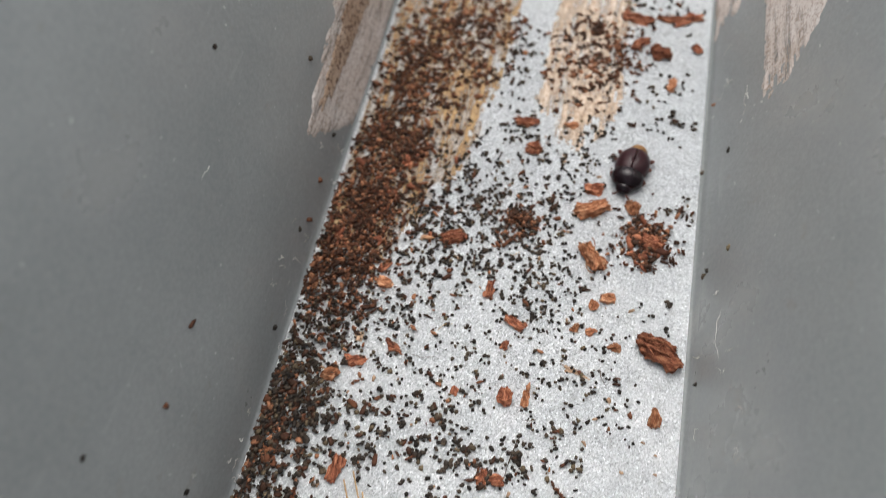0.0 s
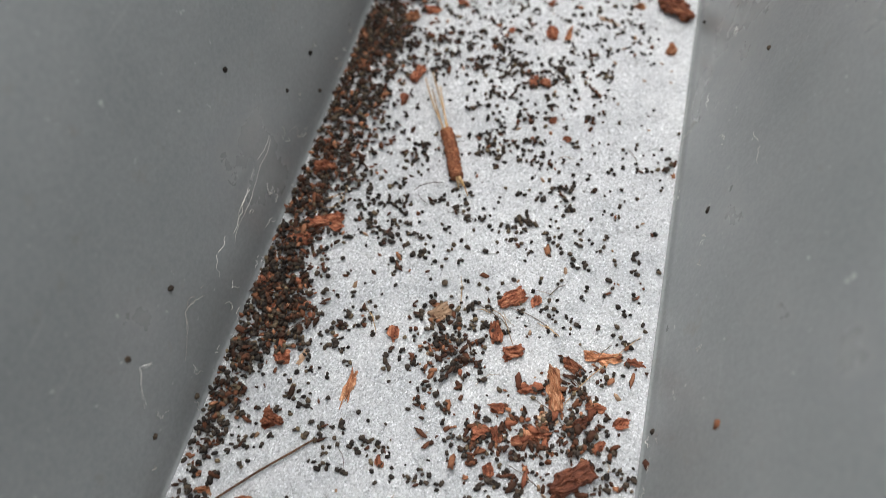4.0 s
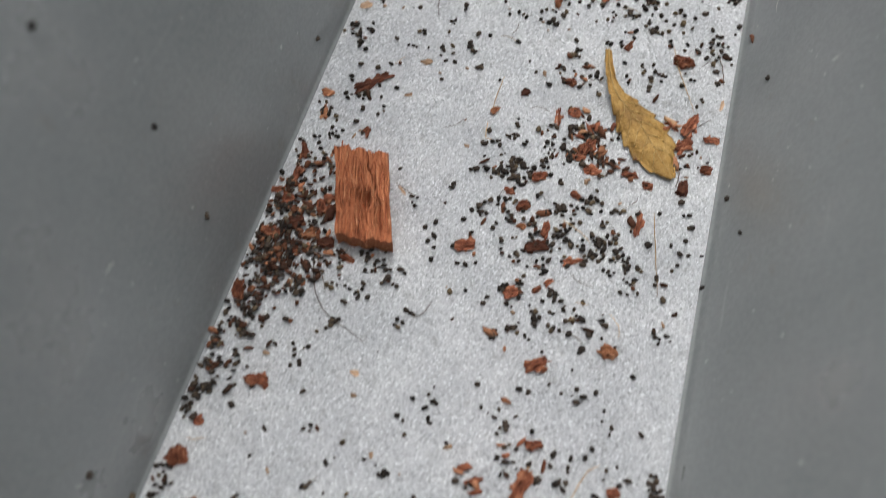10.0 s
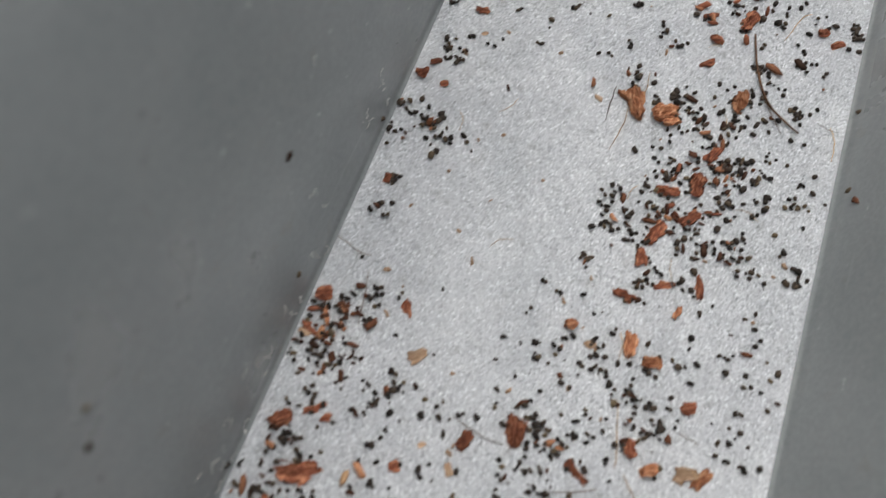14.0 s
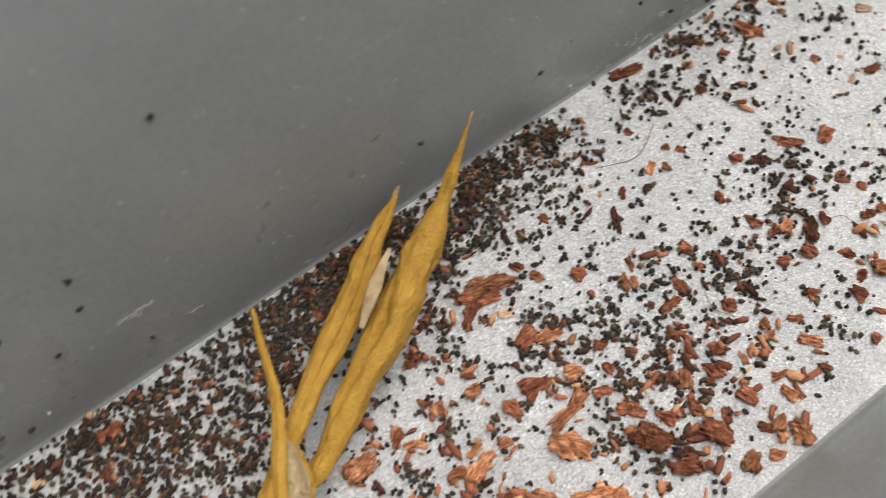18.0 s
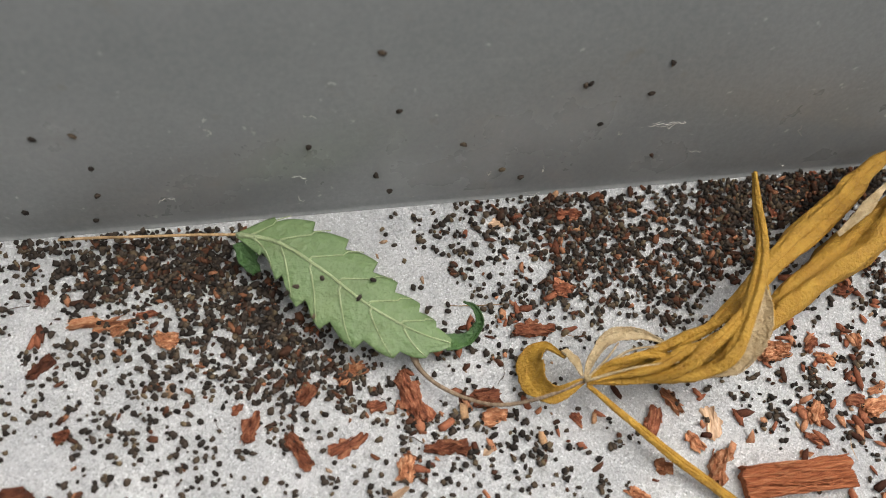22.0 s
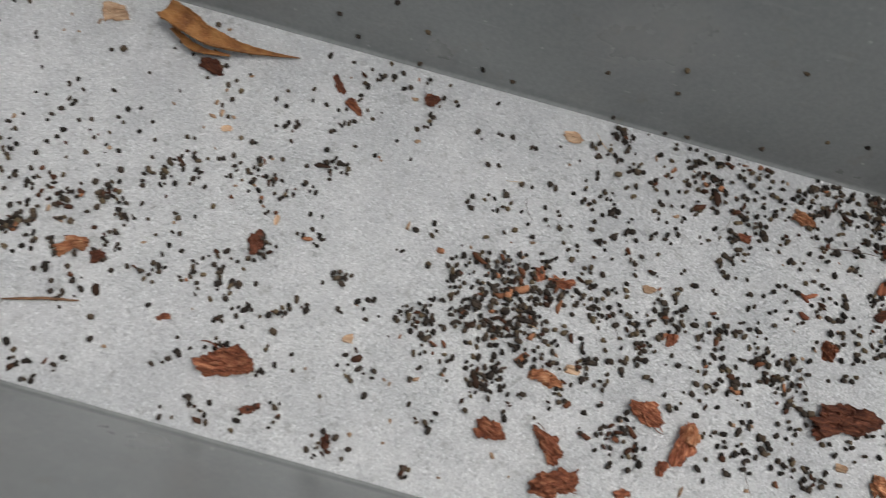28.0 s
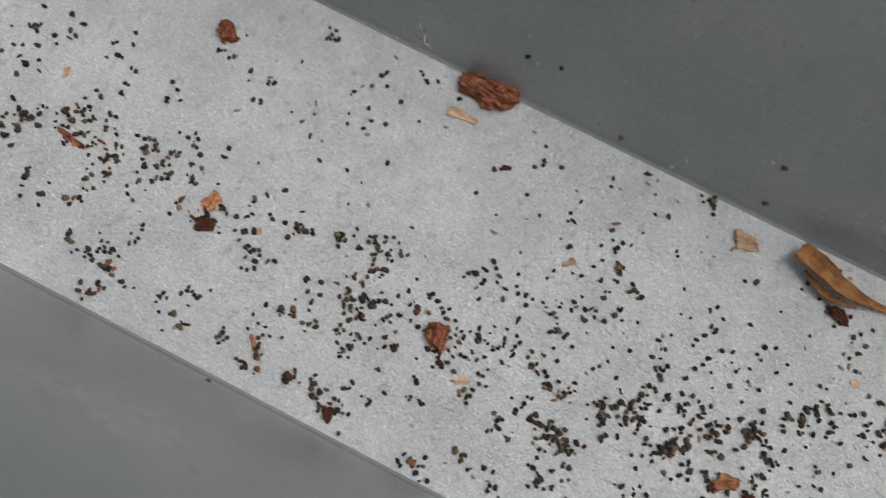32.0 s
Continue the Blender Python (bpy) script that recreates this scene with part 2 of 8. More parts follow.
RUST = litter("rust_bark", [(0.36, (0.13, 0.042, 0.024)), (0.5, (0.33, 0.115, 0.063)), (0.66, (0.55, 0.265, 0.15))])
ORANGE = litter("orange_bark", [(0.35, (0.24, 0.085, 0.042)), (0.5, (0.50, 0.215, 0.108)), (0.66, (0.76, 0.46, 0.28))])
DARK = litter("dark_bark", [(0.3, (0.05, 0.02, 0.014)), (0.55, (0.16, 0.058, 0.034)), (0.75, (0.30, 0.125, 0.07))])
TAN = litter("pale_flake", [(0.3, (0.40, 0.25, 0.15)), (0.55, (0.58, 0.41, 0.28)), (0.75, (0.72, 0.58, 0.44))], bump=0.3)
STRAW = litter("pale_straw", [(0.3, (0.42, 0.27, 0.13)), (0.6, (0.66, 0.47, 0.26))], bump=0.3)
STEM = litter("brown_stem", [(0.3, (0.10, 0.055, 0.032)), (0.6, (0.26, 0.145, 0.08))], bump=0.4)
STRAWGREY = litter("grey_brown_stalk", [(0.3, (0.17, 0.12, 0.08)), (0.6, (0.36, 0.28, 0.2))], bump=0.5)
HAIR = litter("dark_hair", [(0.3, (0.06, 0.05, 0.045)), (0.6, (0.16, 0.12, 0.09))], bump=0.1)
FLUFF = litter("white_fluff", [(0.3, (0.6, 0.6, 0.58)), (0.6, (0.8, 0.8, 0.78))], bump=0.1)


def speck_material(name, stops, rough):
    mat, tree, sh = nodes_of(name, rough)
    geo = tree.nodes.new("ShaderNodeNewGeometry")
    v = coords(tree)
    grain = noise_tex(tree, v, 3200, 3, 0.7)
    base = ramp(tree, geo.outputs["Random Per Island"], stops)
    base = mixed(tree, 0.6, base, ramp(tree, grain, [(0.35, (0.5, 0.5, 0.5)), (0.7, (1.4, 1.38, 1.35))]), "MULTIPLY")
    tree.links.new(base, sh.inputs["Base Color"])
    sh.inputs["Specular IOR Level"].default_value = 0.1
    bumped(tree, sh, grain, 0.5, 0.0002)
    return mat


PELLET_MAT = speck_material("dark_droppings", [(0.0, (0.02, 0.017, 0.015)), (0.4, (0.038, 0.031, 0.026)), (0.7, (0.062, 0.048, 0.038)), (0.9, (0.09, 0.068, 0.047)), (1.0, (0.16, 0.122, 0.075))], 0.7)
CRUMB_MAT = speck_material("bark_crumbs", [(0.0, (0.04, 0.024, 0.017)), (0.45, (0.072, 0.034, 0.022)), (0.8, (0.155, 0.064, 0.035)), (1.0, (0.40, 0.19, 0.105))], 0.8)


def residue_material(name, a, b, c, dots, gaps=None, grit_scale=1900, much=0.75):
    """A dried film: faint streaks, clouds, a fine speckle of grit, and worn streaky gaps in it."""
    mat, tree, sh = nodes_of(name, 0.75)
    streak = noise_tex(tree, coords(tree, (1, 0.10, 1)), 620, 5, 0.7)
    cloud = noise_tex(tree, coords(tree), 140, 5, 0.65)
    grit = noise_tex(tree, coords(tree), grit_scale, 3, 0.7)
    base = ramp(tree, cloud, [(0.3, a), (0.5, b), (0.68, c)])
    base = mixed(tree, 0.45, base, ramp(tree, streak, [(0.3, a), (0.7, c)]))
    base = mixed(tree, ramp(tree, grit, [(0.5, (0.0,)), (0.60, (much,))]), base, dots)
    tree.links.new(base, sh.inputs["Base Color"])
    if gaps:
        worn = mixed(tree, 0.35, streak, noise_tex(tree, coords(tree, (1, 0.4, 1)), 900, 4, 0.8))
        tree.links.new(ramp(tree, worn, [(gaps[0], (0.0,)), (gaps[1], (1.0,))]), sh.inputs["Alpha"])
    bumped(tree, sh, grit, 0.6, 0.0004)
    return mat


# ---- builders ----
def part(name, bm, mat, parent, label="", smooth=True):
    ob = link(name, bm, mat, smooth)
    ob.parent = parent
    if label:
        ob["label"] = label
    return ob


def spline(points, n):
    """n + 1 points of a smooth curve through the given ones."""
    p = [Vector(q) for q in points]
    p = [p[0] * 2 - p[1], *p, p[-1] * 2 - p[-2]]
    out = []
    spans = len(p) - 3
    for i in range(n + 1):
        s = min(i * spans / n, spans - 1e-6)
        k, f = int(s), s - int(s)
        a, b, c, d = p[k:k + 4]
        out.append(0.5 * ((2 * b) + (c - a) * f + (2 * a - 5 * b + 4 * c - d) * f * f + (3 * b - a - 3 * c + d) * f ** 3))
    return out


def tube(bm, points, radii, sides=6, rough=0.0, seed=0):
    """A round strand along points, with a radius at each, closed at its ends."""
    rings = []
    n = len(points)
    for i, p in enumerate(points):
        t = (points[min(i + 1, n - 1)] - points[max(i - 1, 0)]).normalized()
        a = t.orthogonal().normalized() if i == 0 else (side - t * side.dot(t)).normalized()
        side = a
        b = t.cross(a)
        ring = []
        for k in range(sides):
            g = 2 * math.pi * k / sides
            r = radii[i] * (1 + rough * noise.noise((i * 0.7 + seed, math.cos(g) * 2, math.sin(g) * 2)))
            ring.append(bm.verts.new(p + (a * math.cos(g) + b * math.sin(g)) * r))
        rings.append(ring)
    for r0, r1 in zip(rings, rings[1:]):
        for k in range(sides):
            bm.faces.new((r0[k], r0[(k + 1) % sides], r1[(k + 1) % sides], r1[k]))
    bm.faces.new(list(reversed(rings[0])))
    bm.faces.new(rings[-1])


def fragment(length, width, height, rnd, seed, subdiv, pieces, calm=1.0):
    """One irregular splintered fragment: the outer skin of a few crossed slabs and lumps, then roughened. Metres, flat below."""
    bits = [(0.0, 0.0, rnd.uniform(-0.2, 0.2), length * 0.43, width * 0.40, height * 0.46, rnd.random() < 0.4)]
    wedge, skew = rnd.uniform(-0.9, 0.9), rnd.uniform(-0.35, 0.35)
    for k in range(pieces):
        s = rnd.uniform(0.35, 0.8)
        bits.append((rnd.uniform(-0.26, 0.26) * length, rnd.uniform(-0.24, 0.24) * width, rnd.uniform(-0.9, 0.9),
                     length * 0.42 * s, width * 0.42 * s, height * rnd.uniform(0.25, 0.5), rnd.random() < 0.25))
    bm = bmesh.new()
    made = bmesh.ops.create_icosphere(bm, subdivisions=subdiv, radius=1.0)["verts"]
    rough = calm * min(1.9, 0.42 + 0.42 * width * 1000) * MM
    for v in made:
        d = Vector((v.co.x * length, v.co.y * width, v.co.z * height)).normalized()
        best = 0.0
        for cx, cy, g, hx, hy, hz, round_bit in bits:
            ca, sa = math.cos(g), math.sin(g)
            ox, oy = -(cx * ca + cy * sa), -(-cx * sa + cy * ca)
            dx, dy = d.x * ca + d.y * sa, -d.x * sa + d.y * ca
            if round_bit:
                a = (dx / hx) ** 2 + (dy / hy) ** 2 + (d.z / hz) ** 2
                b = ox * dx / hx ** 2 + oy * dy / hy ** 2
                c = (ox / hx) ** 2 + (oy / hy) ** 2 - 1
                root = b * b - a * c
                far = (-b + math.sqrt(root)) / a if root > 0 else -1
                near = 0.0
            else:
                near, far = -1e9, 1e9
                for o, e, h in ((ox, dx, hx), (oy, dy, hy), (0.0, d.z, hz)):
                    e = e if abs(e) > 1e-9 else 1e-9
                    t0, t1 = (-h - o) / e, (h - o) / e
                    near, far = max(near, min(t0, t1)), min(far, max(t0, t1))
            if far > near and far > best:
                best = far
        p = d * best
        p.y = p.y * (1 + wedge * p.x / length) + skew * p.x * width / length
        q = p * 1000
        # broken ends: each bundle of fibres stops at a length of its own
        p.x *= 1 + 0.26 * noise.noise((seed, q.y * 2.6 / max(0.4, width * 500), q.z * 2.2)) + 0.14 * noise.noise((seed + 9, q.y * 5.5, q.z * 4.5))
        p += noise.noise_vector((q.x * 0.5 + seed, q.y * 1.3, q.z * 1.4)) * 0.36 * rough
        p += noise.noise_vector((q.x * 0.8 + seed, q.y * 4.4, q.z * 4.4)) * 0.34 * rough
        p += noise.noise_vector((q.x * 2.2 + seed, q.y * 9.0, q.z * 9.0)) * 0.15 * rough
        p.z = max(p.z, -0.30 * height) + 0.30 * height
        v.co = p
    return bm


CHIPS = {
    "c": (RUST, "bark_chip", "bark chip"),
    "o": (ORANGE, "wood_fragment", "wood chip"),
    "d": (DARK, "bark_splinter", "bark splinter"),
    "t": (TAN, "husk_flake", "husk flake"),
}
COLOUR_WORDS = {"c": "rust-red fibrous bark chip", "o": "orange-brown wood fragment", "d": "dark brown weathered bark splinter", "t": "pale tan papery husk flake"}
chip_count = 0


def chip(kind, x, y, length, width, turn, lift=0.0):
    """One loose fragment on the tray floor; millimetres and degrees."""
    global chip_count
    chip_count += 1
    mat, name, category = CHIPS[kind]
    rnd = random.Random(chip_count * 13 + 5)
    height = width * (rnd.uniform(0.42, 0.7) if kind != "t" else rnd.uniform(0.16, 0.26))
    small = 0.68 if length > 5 else 0.76 if length > 1.6 * width else 0.84
    bm = fragment(length * 1.0 * MM, width * small * MM, height * 1.2 * small * MM, rnd, chip_count * 1.7,
                  4 if length > 2.4 else 3, 1 if kind == "t" else 5 if length > 2.6 else 3, 0.5 if kind == "t" else 1.0)
    ob = link(name, bm, mat)
    ob.data.shade_smooth()
    ob.data.set_sharp_from_angle(angle=radians(26))
    ob.matrix_world = pose(x * MM, y * MM, lift * MM, rnd.uniform(-5, 5), rnd.uniform(-4, 4), turn)
    if kind in "oc" and length > 3.4:
        for k in range(5 if kind == "o" else 3):
            fb = bmesh.new()
            y0, x0 = rnd.uniform(-0.36, 0.36) * width, rnd.uniform(-0.5, 0.1) * length
            x1 = x0 + rnd.uniform(0.35, 0.62) * length
            z0 = rnd.uniform(0.25, 0.75) * height
            pts = [Vector((x0 + (x1 - x0) * j / 6, y0 + 0.12 * width * math.sin(j * 0.6 + k), z0 + 0.2 * height * math.sin(j * 0.5 + k))) * MM for j in range(7)]
            tube(fb, pts, [rnd.uniform(0.06, 0.11) * MM] * 6 + [0.02 * MM], 5, 0.3, k)
            part("fibre", fb, mat, ob)
    slim = length / max(width, 0.1)
    shape = "long slender" if slim > 2.6 else "large" if length > 5 else "blocky" if slim < 1.25 else "small"
    wall = " beside the tray wall" if x < 6 or x > 54 else " on the metal tray floor"
    tagged(ob, shape + " " + COLOUR_WORDS[kind] + wall, category, "litter in the tray")
    return ob


SHRED_MAT = speck_material("bark_shreds", [(0.0, (0.05, 0.022, 0.015)), (0.3, (0.20, 0.072, 0.042)), (0.7, (0.36, 0.135, 0.075)), (0.93, (0.50, 0.25, 0.14)), (1.0, (0.50, 0.32, 0.18))], 0.8)
specks = {"p": [], "b": [], "s": []}
srnd = random.Random(41)


def drift(kind, x, y, radius, count):
    """A patch of droppings (p), of droppings mixed with bark crumbs (b), mostly crumbs (r), lone droppings (e) or bark shreds (s); millimetres."""
    area = math.pi * radius * radius
    dense = count / area
    heap = min(0.9, count * 0.3 / area) if dense > 0.9 else 0.0
    radius *= 1.22 if dense > 0.9 and y < -5 else 1
    fine = 0.9 if y > -35 else 1.06 if y > -130 else 1.12 if y > -430 else 1.18 if y > -520 else 1.15
    count = round(count * (1.35 if kind == "r" and y > -20 else 1.08 if y > -130 and kind != "s" else 1.0))
    seeds = []
    done = tries = 0
    while done < count and tries < count * 8:
        tries += 1
        if seeds and kind != "e" and srnd.random() < (0.34 if y > -430 else 0.22):
            o = srnd.choice(seeds[-12:])
            g, r = srnd.uniform(0, 6.283), srnd.uniform(0.4, 1.0) * (0.8 if y > -130 else 1.0)
            px, py = o[0] + r * math.cos(g), o[1] + r * math.sin(g)
        else:
            px, py = x + srnd.gauss(0, 0.52) * radius, y + srnd.gauss(0, 0.52) * radius
            if kind != "e" and dense < 0.9 and noise.noise((px * 0.42, py * 0.42, 3.0)) < srnd.uniform(-0.75, 0.15):
                continue
            seeds.append((px, py))
        if not 0.4 < px < 59.6:
            continue
        size = min(0.42, max(0.13, srnd.gauss(0.27, 0.06))) * fine
        if kind == "s":
            size = srnd.uniform(0.28, 0.62)
            specks["s"].append((px, py, size * 0.6, size))
            done += 1
            continue
        brown = srnd.random() < ((0.94 if y > -20 else 0.85) if kind == "r" else 0.42 if kind == "b" else 0.34 if dense > 0.9 and y > -130 else 0.18 if dense > 0.9 else 0.08)
        z = size * 0.7 + (srnd.random() ** 2) * heap * 0.9
        specks["b" if brown else "p"].append((px, py, z, size * (0.7 + 0.7 * srnd.random() ** 2 if brown else 1)))
        done += 1


def wall_speck(side, y, z, size=0.34, brown=False):
    x = -LEAN_L * z - 0.02 if side == "L" else 60 + LEAN_R * z + 0.02
    specks["b" if brown else "p"].append((x, y, z, size))


def ico_data():
    bm = bmesh.new()
    bmesh.ops.create_icosphere(bm, subdivisions=1, radius=1.0)
    bm.verts.ensure_lookup_table()
    v = np.array([tuple(q.co) for q in bm.verts])
    f = np.array([[q.index for q in face.verts] for face in bm.faces])
    bm.free()
    return v, f


def heap_of_specks(name, rows, mat, label, category, stretch, ragged=0.17, flat=(0.7, 1.0)):
    """All specks of one kind as one mesh of many small uneven grains."""
    v0, f0 = ico_data()
    rng = np.random.default_rng(7 + len(rows))
    n = len(rows)
    rows = np.array(rows)
    shape = np.sign(v0) * np.abs(v0) ** (0.72 if stretch[1] < 2 else 0.8)
    scale = rows[:, 3:4] * np.stack([rng.uniform(*stretch, n), rng.uniform(0.75, 1.05, n), rng.uniform(*flat, n)], 1)
    v = shape[None] * (1 + rng.normal(0, ragged, (n, len(v0), 1))) * scale[:, None]
    a, b = rng.uniform(0, 6.283, n), rng.normal(0, 0.45, n)
    ca, sa, cb, sb = np.cos(a), np.sin(a), np.cos(b), np.sin(b)
    x, y, z = v[..., 0], v[..., 1], v[..., 2]
    x, z = x * cb[:, None] - z * sb[:, None], x * sb[:, None] + z * cb[:, None]
    x, y = x * ca[:, None] - y * sa[:, None], x * sa[:, None] + y * ca[:, None]
    v = (np.stack([x, y, z], -1) + rows[:, None, :3]) * MM
    f = f0[None] + (np.arange(n) * len(v0))[:, None, None]
    v, f = v.reshape(-1, 3), f.reshape(-1, 3)
    me = bpy.data.meshes.new(name)
    me.vertices.add(len(v))
    me.vertices.foreach_set("co", v.ravel())
    me.loops.add(f.size)
    me.loops.foreach_set("vertex_index", f.ravel())
    me.polygons.add(len(f))
    me.polygons.foreach_set("loop_start", np.arange(0, f.size, 3))
    me.update(calc_edges=True)
    me.validate()
    if ragged < 0.2:
        me.shade_smooth()
    me.materials.append(mat)
    return tagged(new(name, me), label, category, kind="stuff")


def strand(name, points, radius, mat, label, category, wob=0.0, taper=0.5):
    """A hair, fibre or thin stem lying in the tray; points in millimetres."""
    pts = spline([Vector(p) * MM for p in points], max(8, 7 * (len(points) - 1)))
    n = len(pts) - 1
    for i, p in enumerate(pts):
        p += noise.noise_vector((i * 0.4, points[0][0], points[0][1])) * wob * MM
    base = pts[0].copy()
    bm = bmesh.new()
    tube(bm, [p - base for p in pts], [radius * MM * (1 - taper * abs(2 * i / n - 1) ** 2) for i in range(n + 1)], 5)
    ob = link(name, bm, mat, True)
    ob.location = base
    return tagged(ob, label, category, "fibres in the tray")


def hair(*points):
    return strand("fibre", points, 0.07, HAIR if (points[0][0] * 7) % 3 < 1.6 else STRAW, "thin curved plant fibre lying on the metal tray", "fibre", 0.15)


def fluff(*points):
    return strand("lint", points, 0.042, FLUFF, "white curl of lint stuck to the grey tray wall", "lint", 0.5)


def stem(radius, *points):
    return strand("dry_twig", points, radius, STEM, "thin brown dry stem lying on the tray floor", "stem", 0.08)


def curled_blade(points, widths, curls, twist, n=70, across=17, thick=0.16):
    """A dried leaf blade rolled about a curve: widths in millimetres and curl angles in degrees along it. A closed shell."""
    pts = spline([Vector(p) * MM for p in points], n)
    bm = bmesh.new()
    outer, inner = [], []
    up = Vector((0, 0, 1))
    for i, p in enumerate(pts):
        f = i / n
        k = f * (len(widths) - 1)
        j = min(int(k), len(widths) - 2)
        w = widths[j] + (widths[j + 1] - widths[j]) * (k - j)
        c = radians(curls[j] + (curls[j + 1] - curls[j]) * (k - j))
        t = (pts[min(i + 1, n)] - pts[max(i - 1, 0)]).normalized()
        s = t.cross(up).normalized()
        u = s.cross(t)
        g = radians(twist[0] + (twist[1] - twist[0]) * f)
        s, u = s * math.cos(g) + u * math.sin(g), u * math.cos(g) - s * math.sin(g)
        r = w / max(c, 0.05)
        ro, ri = [], []
        for q in range(across + 1):
            a = (q / across - 0.5) * c
            wob = 1 + 0.20 * noise.noise((f * 8, q * 0.5, points[0][0])) + 0.11 * noise.noise((f * 26, q * 1.0, points[0][1])) + 0.09 * noise.noise((f * 4, q * 2.3, points[0][2])) + 0.10 * noise.noise((f * 44, q * 1.6, 3))
            d = s * math.sin(a) * r * wob - u * (math.cos(a) - math.cos(c / 2)) * r * wob
            off = (s * math.sin(a) - u * math.cos(a)).normalized() * thick
            ro.append(bm.verts.new(p + d * MM))
            ri.append(bm.verts.new(p + (d - off) * MM))
        outer.append(ro)
        inner.append(ri)
    for rows, flip in ((outer, False), (inner, True)):
        for a, b in zip(rows, rows[1:]):
            for q in range(across):
                face = (a[q], a[q + 1], b[q + 1], b[q])
                bm.faces.new(face[::-1] if flip else face)
    for i in range(n):
        for q in (0, across):
            bm.faces.new((outer[i][q], outer[i + 1][q], inner[i + 1][q], inner[i][q]))
    for i in (0, n):
        for q in range(across):
            bm.faces.new((outer[i][q], outer[i][q + 1], inner[i][q + 1], inner[i][q]))
    bmesh.ops.recalc_face_normals(bm, faces=bm.faces)
    return bm


def residue(name, to_world, inside, span, mat, label, category, thick=0.14, step=0.4):
    """A thin dried film with ragged edges: cells of the plane (u, v), kept where inside(u, v) says so."""
    bm = bmesh.new()
    u0, u1, v0, v1 = span
    nu, nv = int((u1 - u0) / step), int((v1 - v0) / step)
    keep = [[inside(u0 + (i + 0.5) * step, v0 + (j + 0.5) * step) for j in range(nv)] for i in range(nu)]
    verts = {}

    def vert(i, j):
        if (i, j) not in verts:
            full = all(0 <= a < nu and 0 <= b < nv and keep[a][b] for a in (i - 1, i) for b in (j - 1, j))
            h = thick * (0.8 + 0.6 * noise.noise((i * 0.5, j * 0.09, 1))) if full else -0.02
            verts[i, j] = bm.verts.new(Vector(to_world(u0 + i * step, v0 + j * step, h)) * MM)
        return verts[i, j]

    for i in range(nu):
        for j in range(nv):
            if keep[i][j]:
                bm.faces.new((vert(i, j), vert(i + 1, j), vert(i + 1, j + 1), vert(i, j + 1)))
    bmesh.ops.recalc_face_normals(bm, faces=bm.faces)
    return tagged(link(name, bm, mat, True), label, category)


def scroll(points, girths, turn, seed, flat=0.8, n=96, around=40):
    """A dried leaflet rolled up along a curve, one margin lapping over the other; girths are diameters in millimetres."""
    pts = spline([Vector(p) * MM for p in points], n)
    bm = bmesh.new()
    for i, p in enumerate(pts):
        p += noise.noise_vector((i / n * 5, seed, 1)) * 0.6 * MM * math.sin(math.pi * i / n)
    rings = []
    up = Vector((0, 0, 1))
    for i, p in enumerate(pts):
        f = i / n
        k = f * (len(girths) - 1)
        j = min(int(k), len(girths) - 2)
        h = k - j
        h = h * h * (3 - 2 * h)
        r = 0.5 * (girths[j] + (girths[j + 1] - girths[j]) * h)
        r *= 1 + 0.14 * noise.noise((f * 6, seed, 5)) + 0.10 * noise.noise((f * 17, seed, 8))
        t = (pts[min(i + 1, n)] - pts[max(i - 1, 0)]).normalized()
        s = t.cross(up).normalized()
        u = s.cross(t)
        g0 = radians(turn[0] + (turn[1] - turn[0]) * f)
        wander = 0.8 * noise.noise((f * 3.2, seed, 0)) + 0.25 * noise.noise((f * 13, seed, 2))
        ring = []
        for q in range(around):
            g = 2 * math.pi * q / around
            lap = ((g - 1.3 - wander) / (2 * math.pi)) % 1.0
            cut = 0.46 * (1 - lap) ** 1.8 + 0.26 * math.exp(-((lap - 0.03) / 0.04) ** 2)
            for centre, deep, wide in ((3.9 - 0.7 * wander, 0.16, 0.16), (5.3 + wander, 0.10, 0.12)):
                d = math.remainder(g - centre, 2 * math.pi) / wide
                cut += deep * math.exp(-d * d)
            ca, sa = math.cos(g), math.sin(g)
            ripple = 0.15 * noise.noise((ca * 1.8, sa * 1.8 + seed, f * 5)) + 0.11 * noise.noise((ca * 2.5 + f * 9, sa * 2.5 + seed, f * 20)) + 0.06 * noise.noise((ca * 5, sa * 5, f * 46 + seed))
            e = r * (1.1 - cut + ripple)
            a, b = e * ca, e * sa * flat
            ring.append(bm.verts.new(p + (s * (a * math.cos(g0) - b * math.sin(g0)) + u * (a * math.sin(g0) + b * math.cos(g0))) * MM))
        rings.append(ring)
    for a, b in zip(rings, rings[1:]):
        for q in range(around):
            bm.faces.new((a[q], a[(q + 1) % around], b[(q + 1) % around], b[q]))
    bm.faces.new(list(reversed(rings[0])))
    bm.faces.new(rings[-1])
    return bm


# ---- dried residue at the head of the tray ----
FILM = residue_material("tan_film", (0.44, 0.29, 0.17), (0.52, 0.41, 0.31), (0.58, 0.51, 0.44), (0.30, 0.19, 0.12), (0.36, 0.56), 1500)
GOLD = residue_material("golden_film", (0.25, 0.125, 0.045), (0.40, 0.24, 0.10), (0.50, 0.36, 0.19), (0.13, 0.065, 0.032), (0.40, 0.60), 1500)
MUD = residue_material("pale_mud", (0.44, 0.36, 0.30), (0.54, 0.48, 0.44), (0.62, 0.58, 0.55), (0.22, 0.14, 0.09), (0.30, 0.50), 1500, 0.5)
BROWN_MUD = residue_material("brown_mud", (0.24, 0.14, 0.08), (0.36, 0.25, 0.17), (0.48, 0.38, 0.30), (0.09, 0.045, 0.025), (0.26, 0.42), 1100, 0.9)


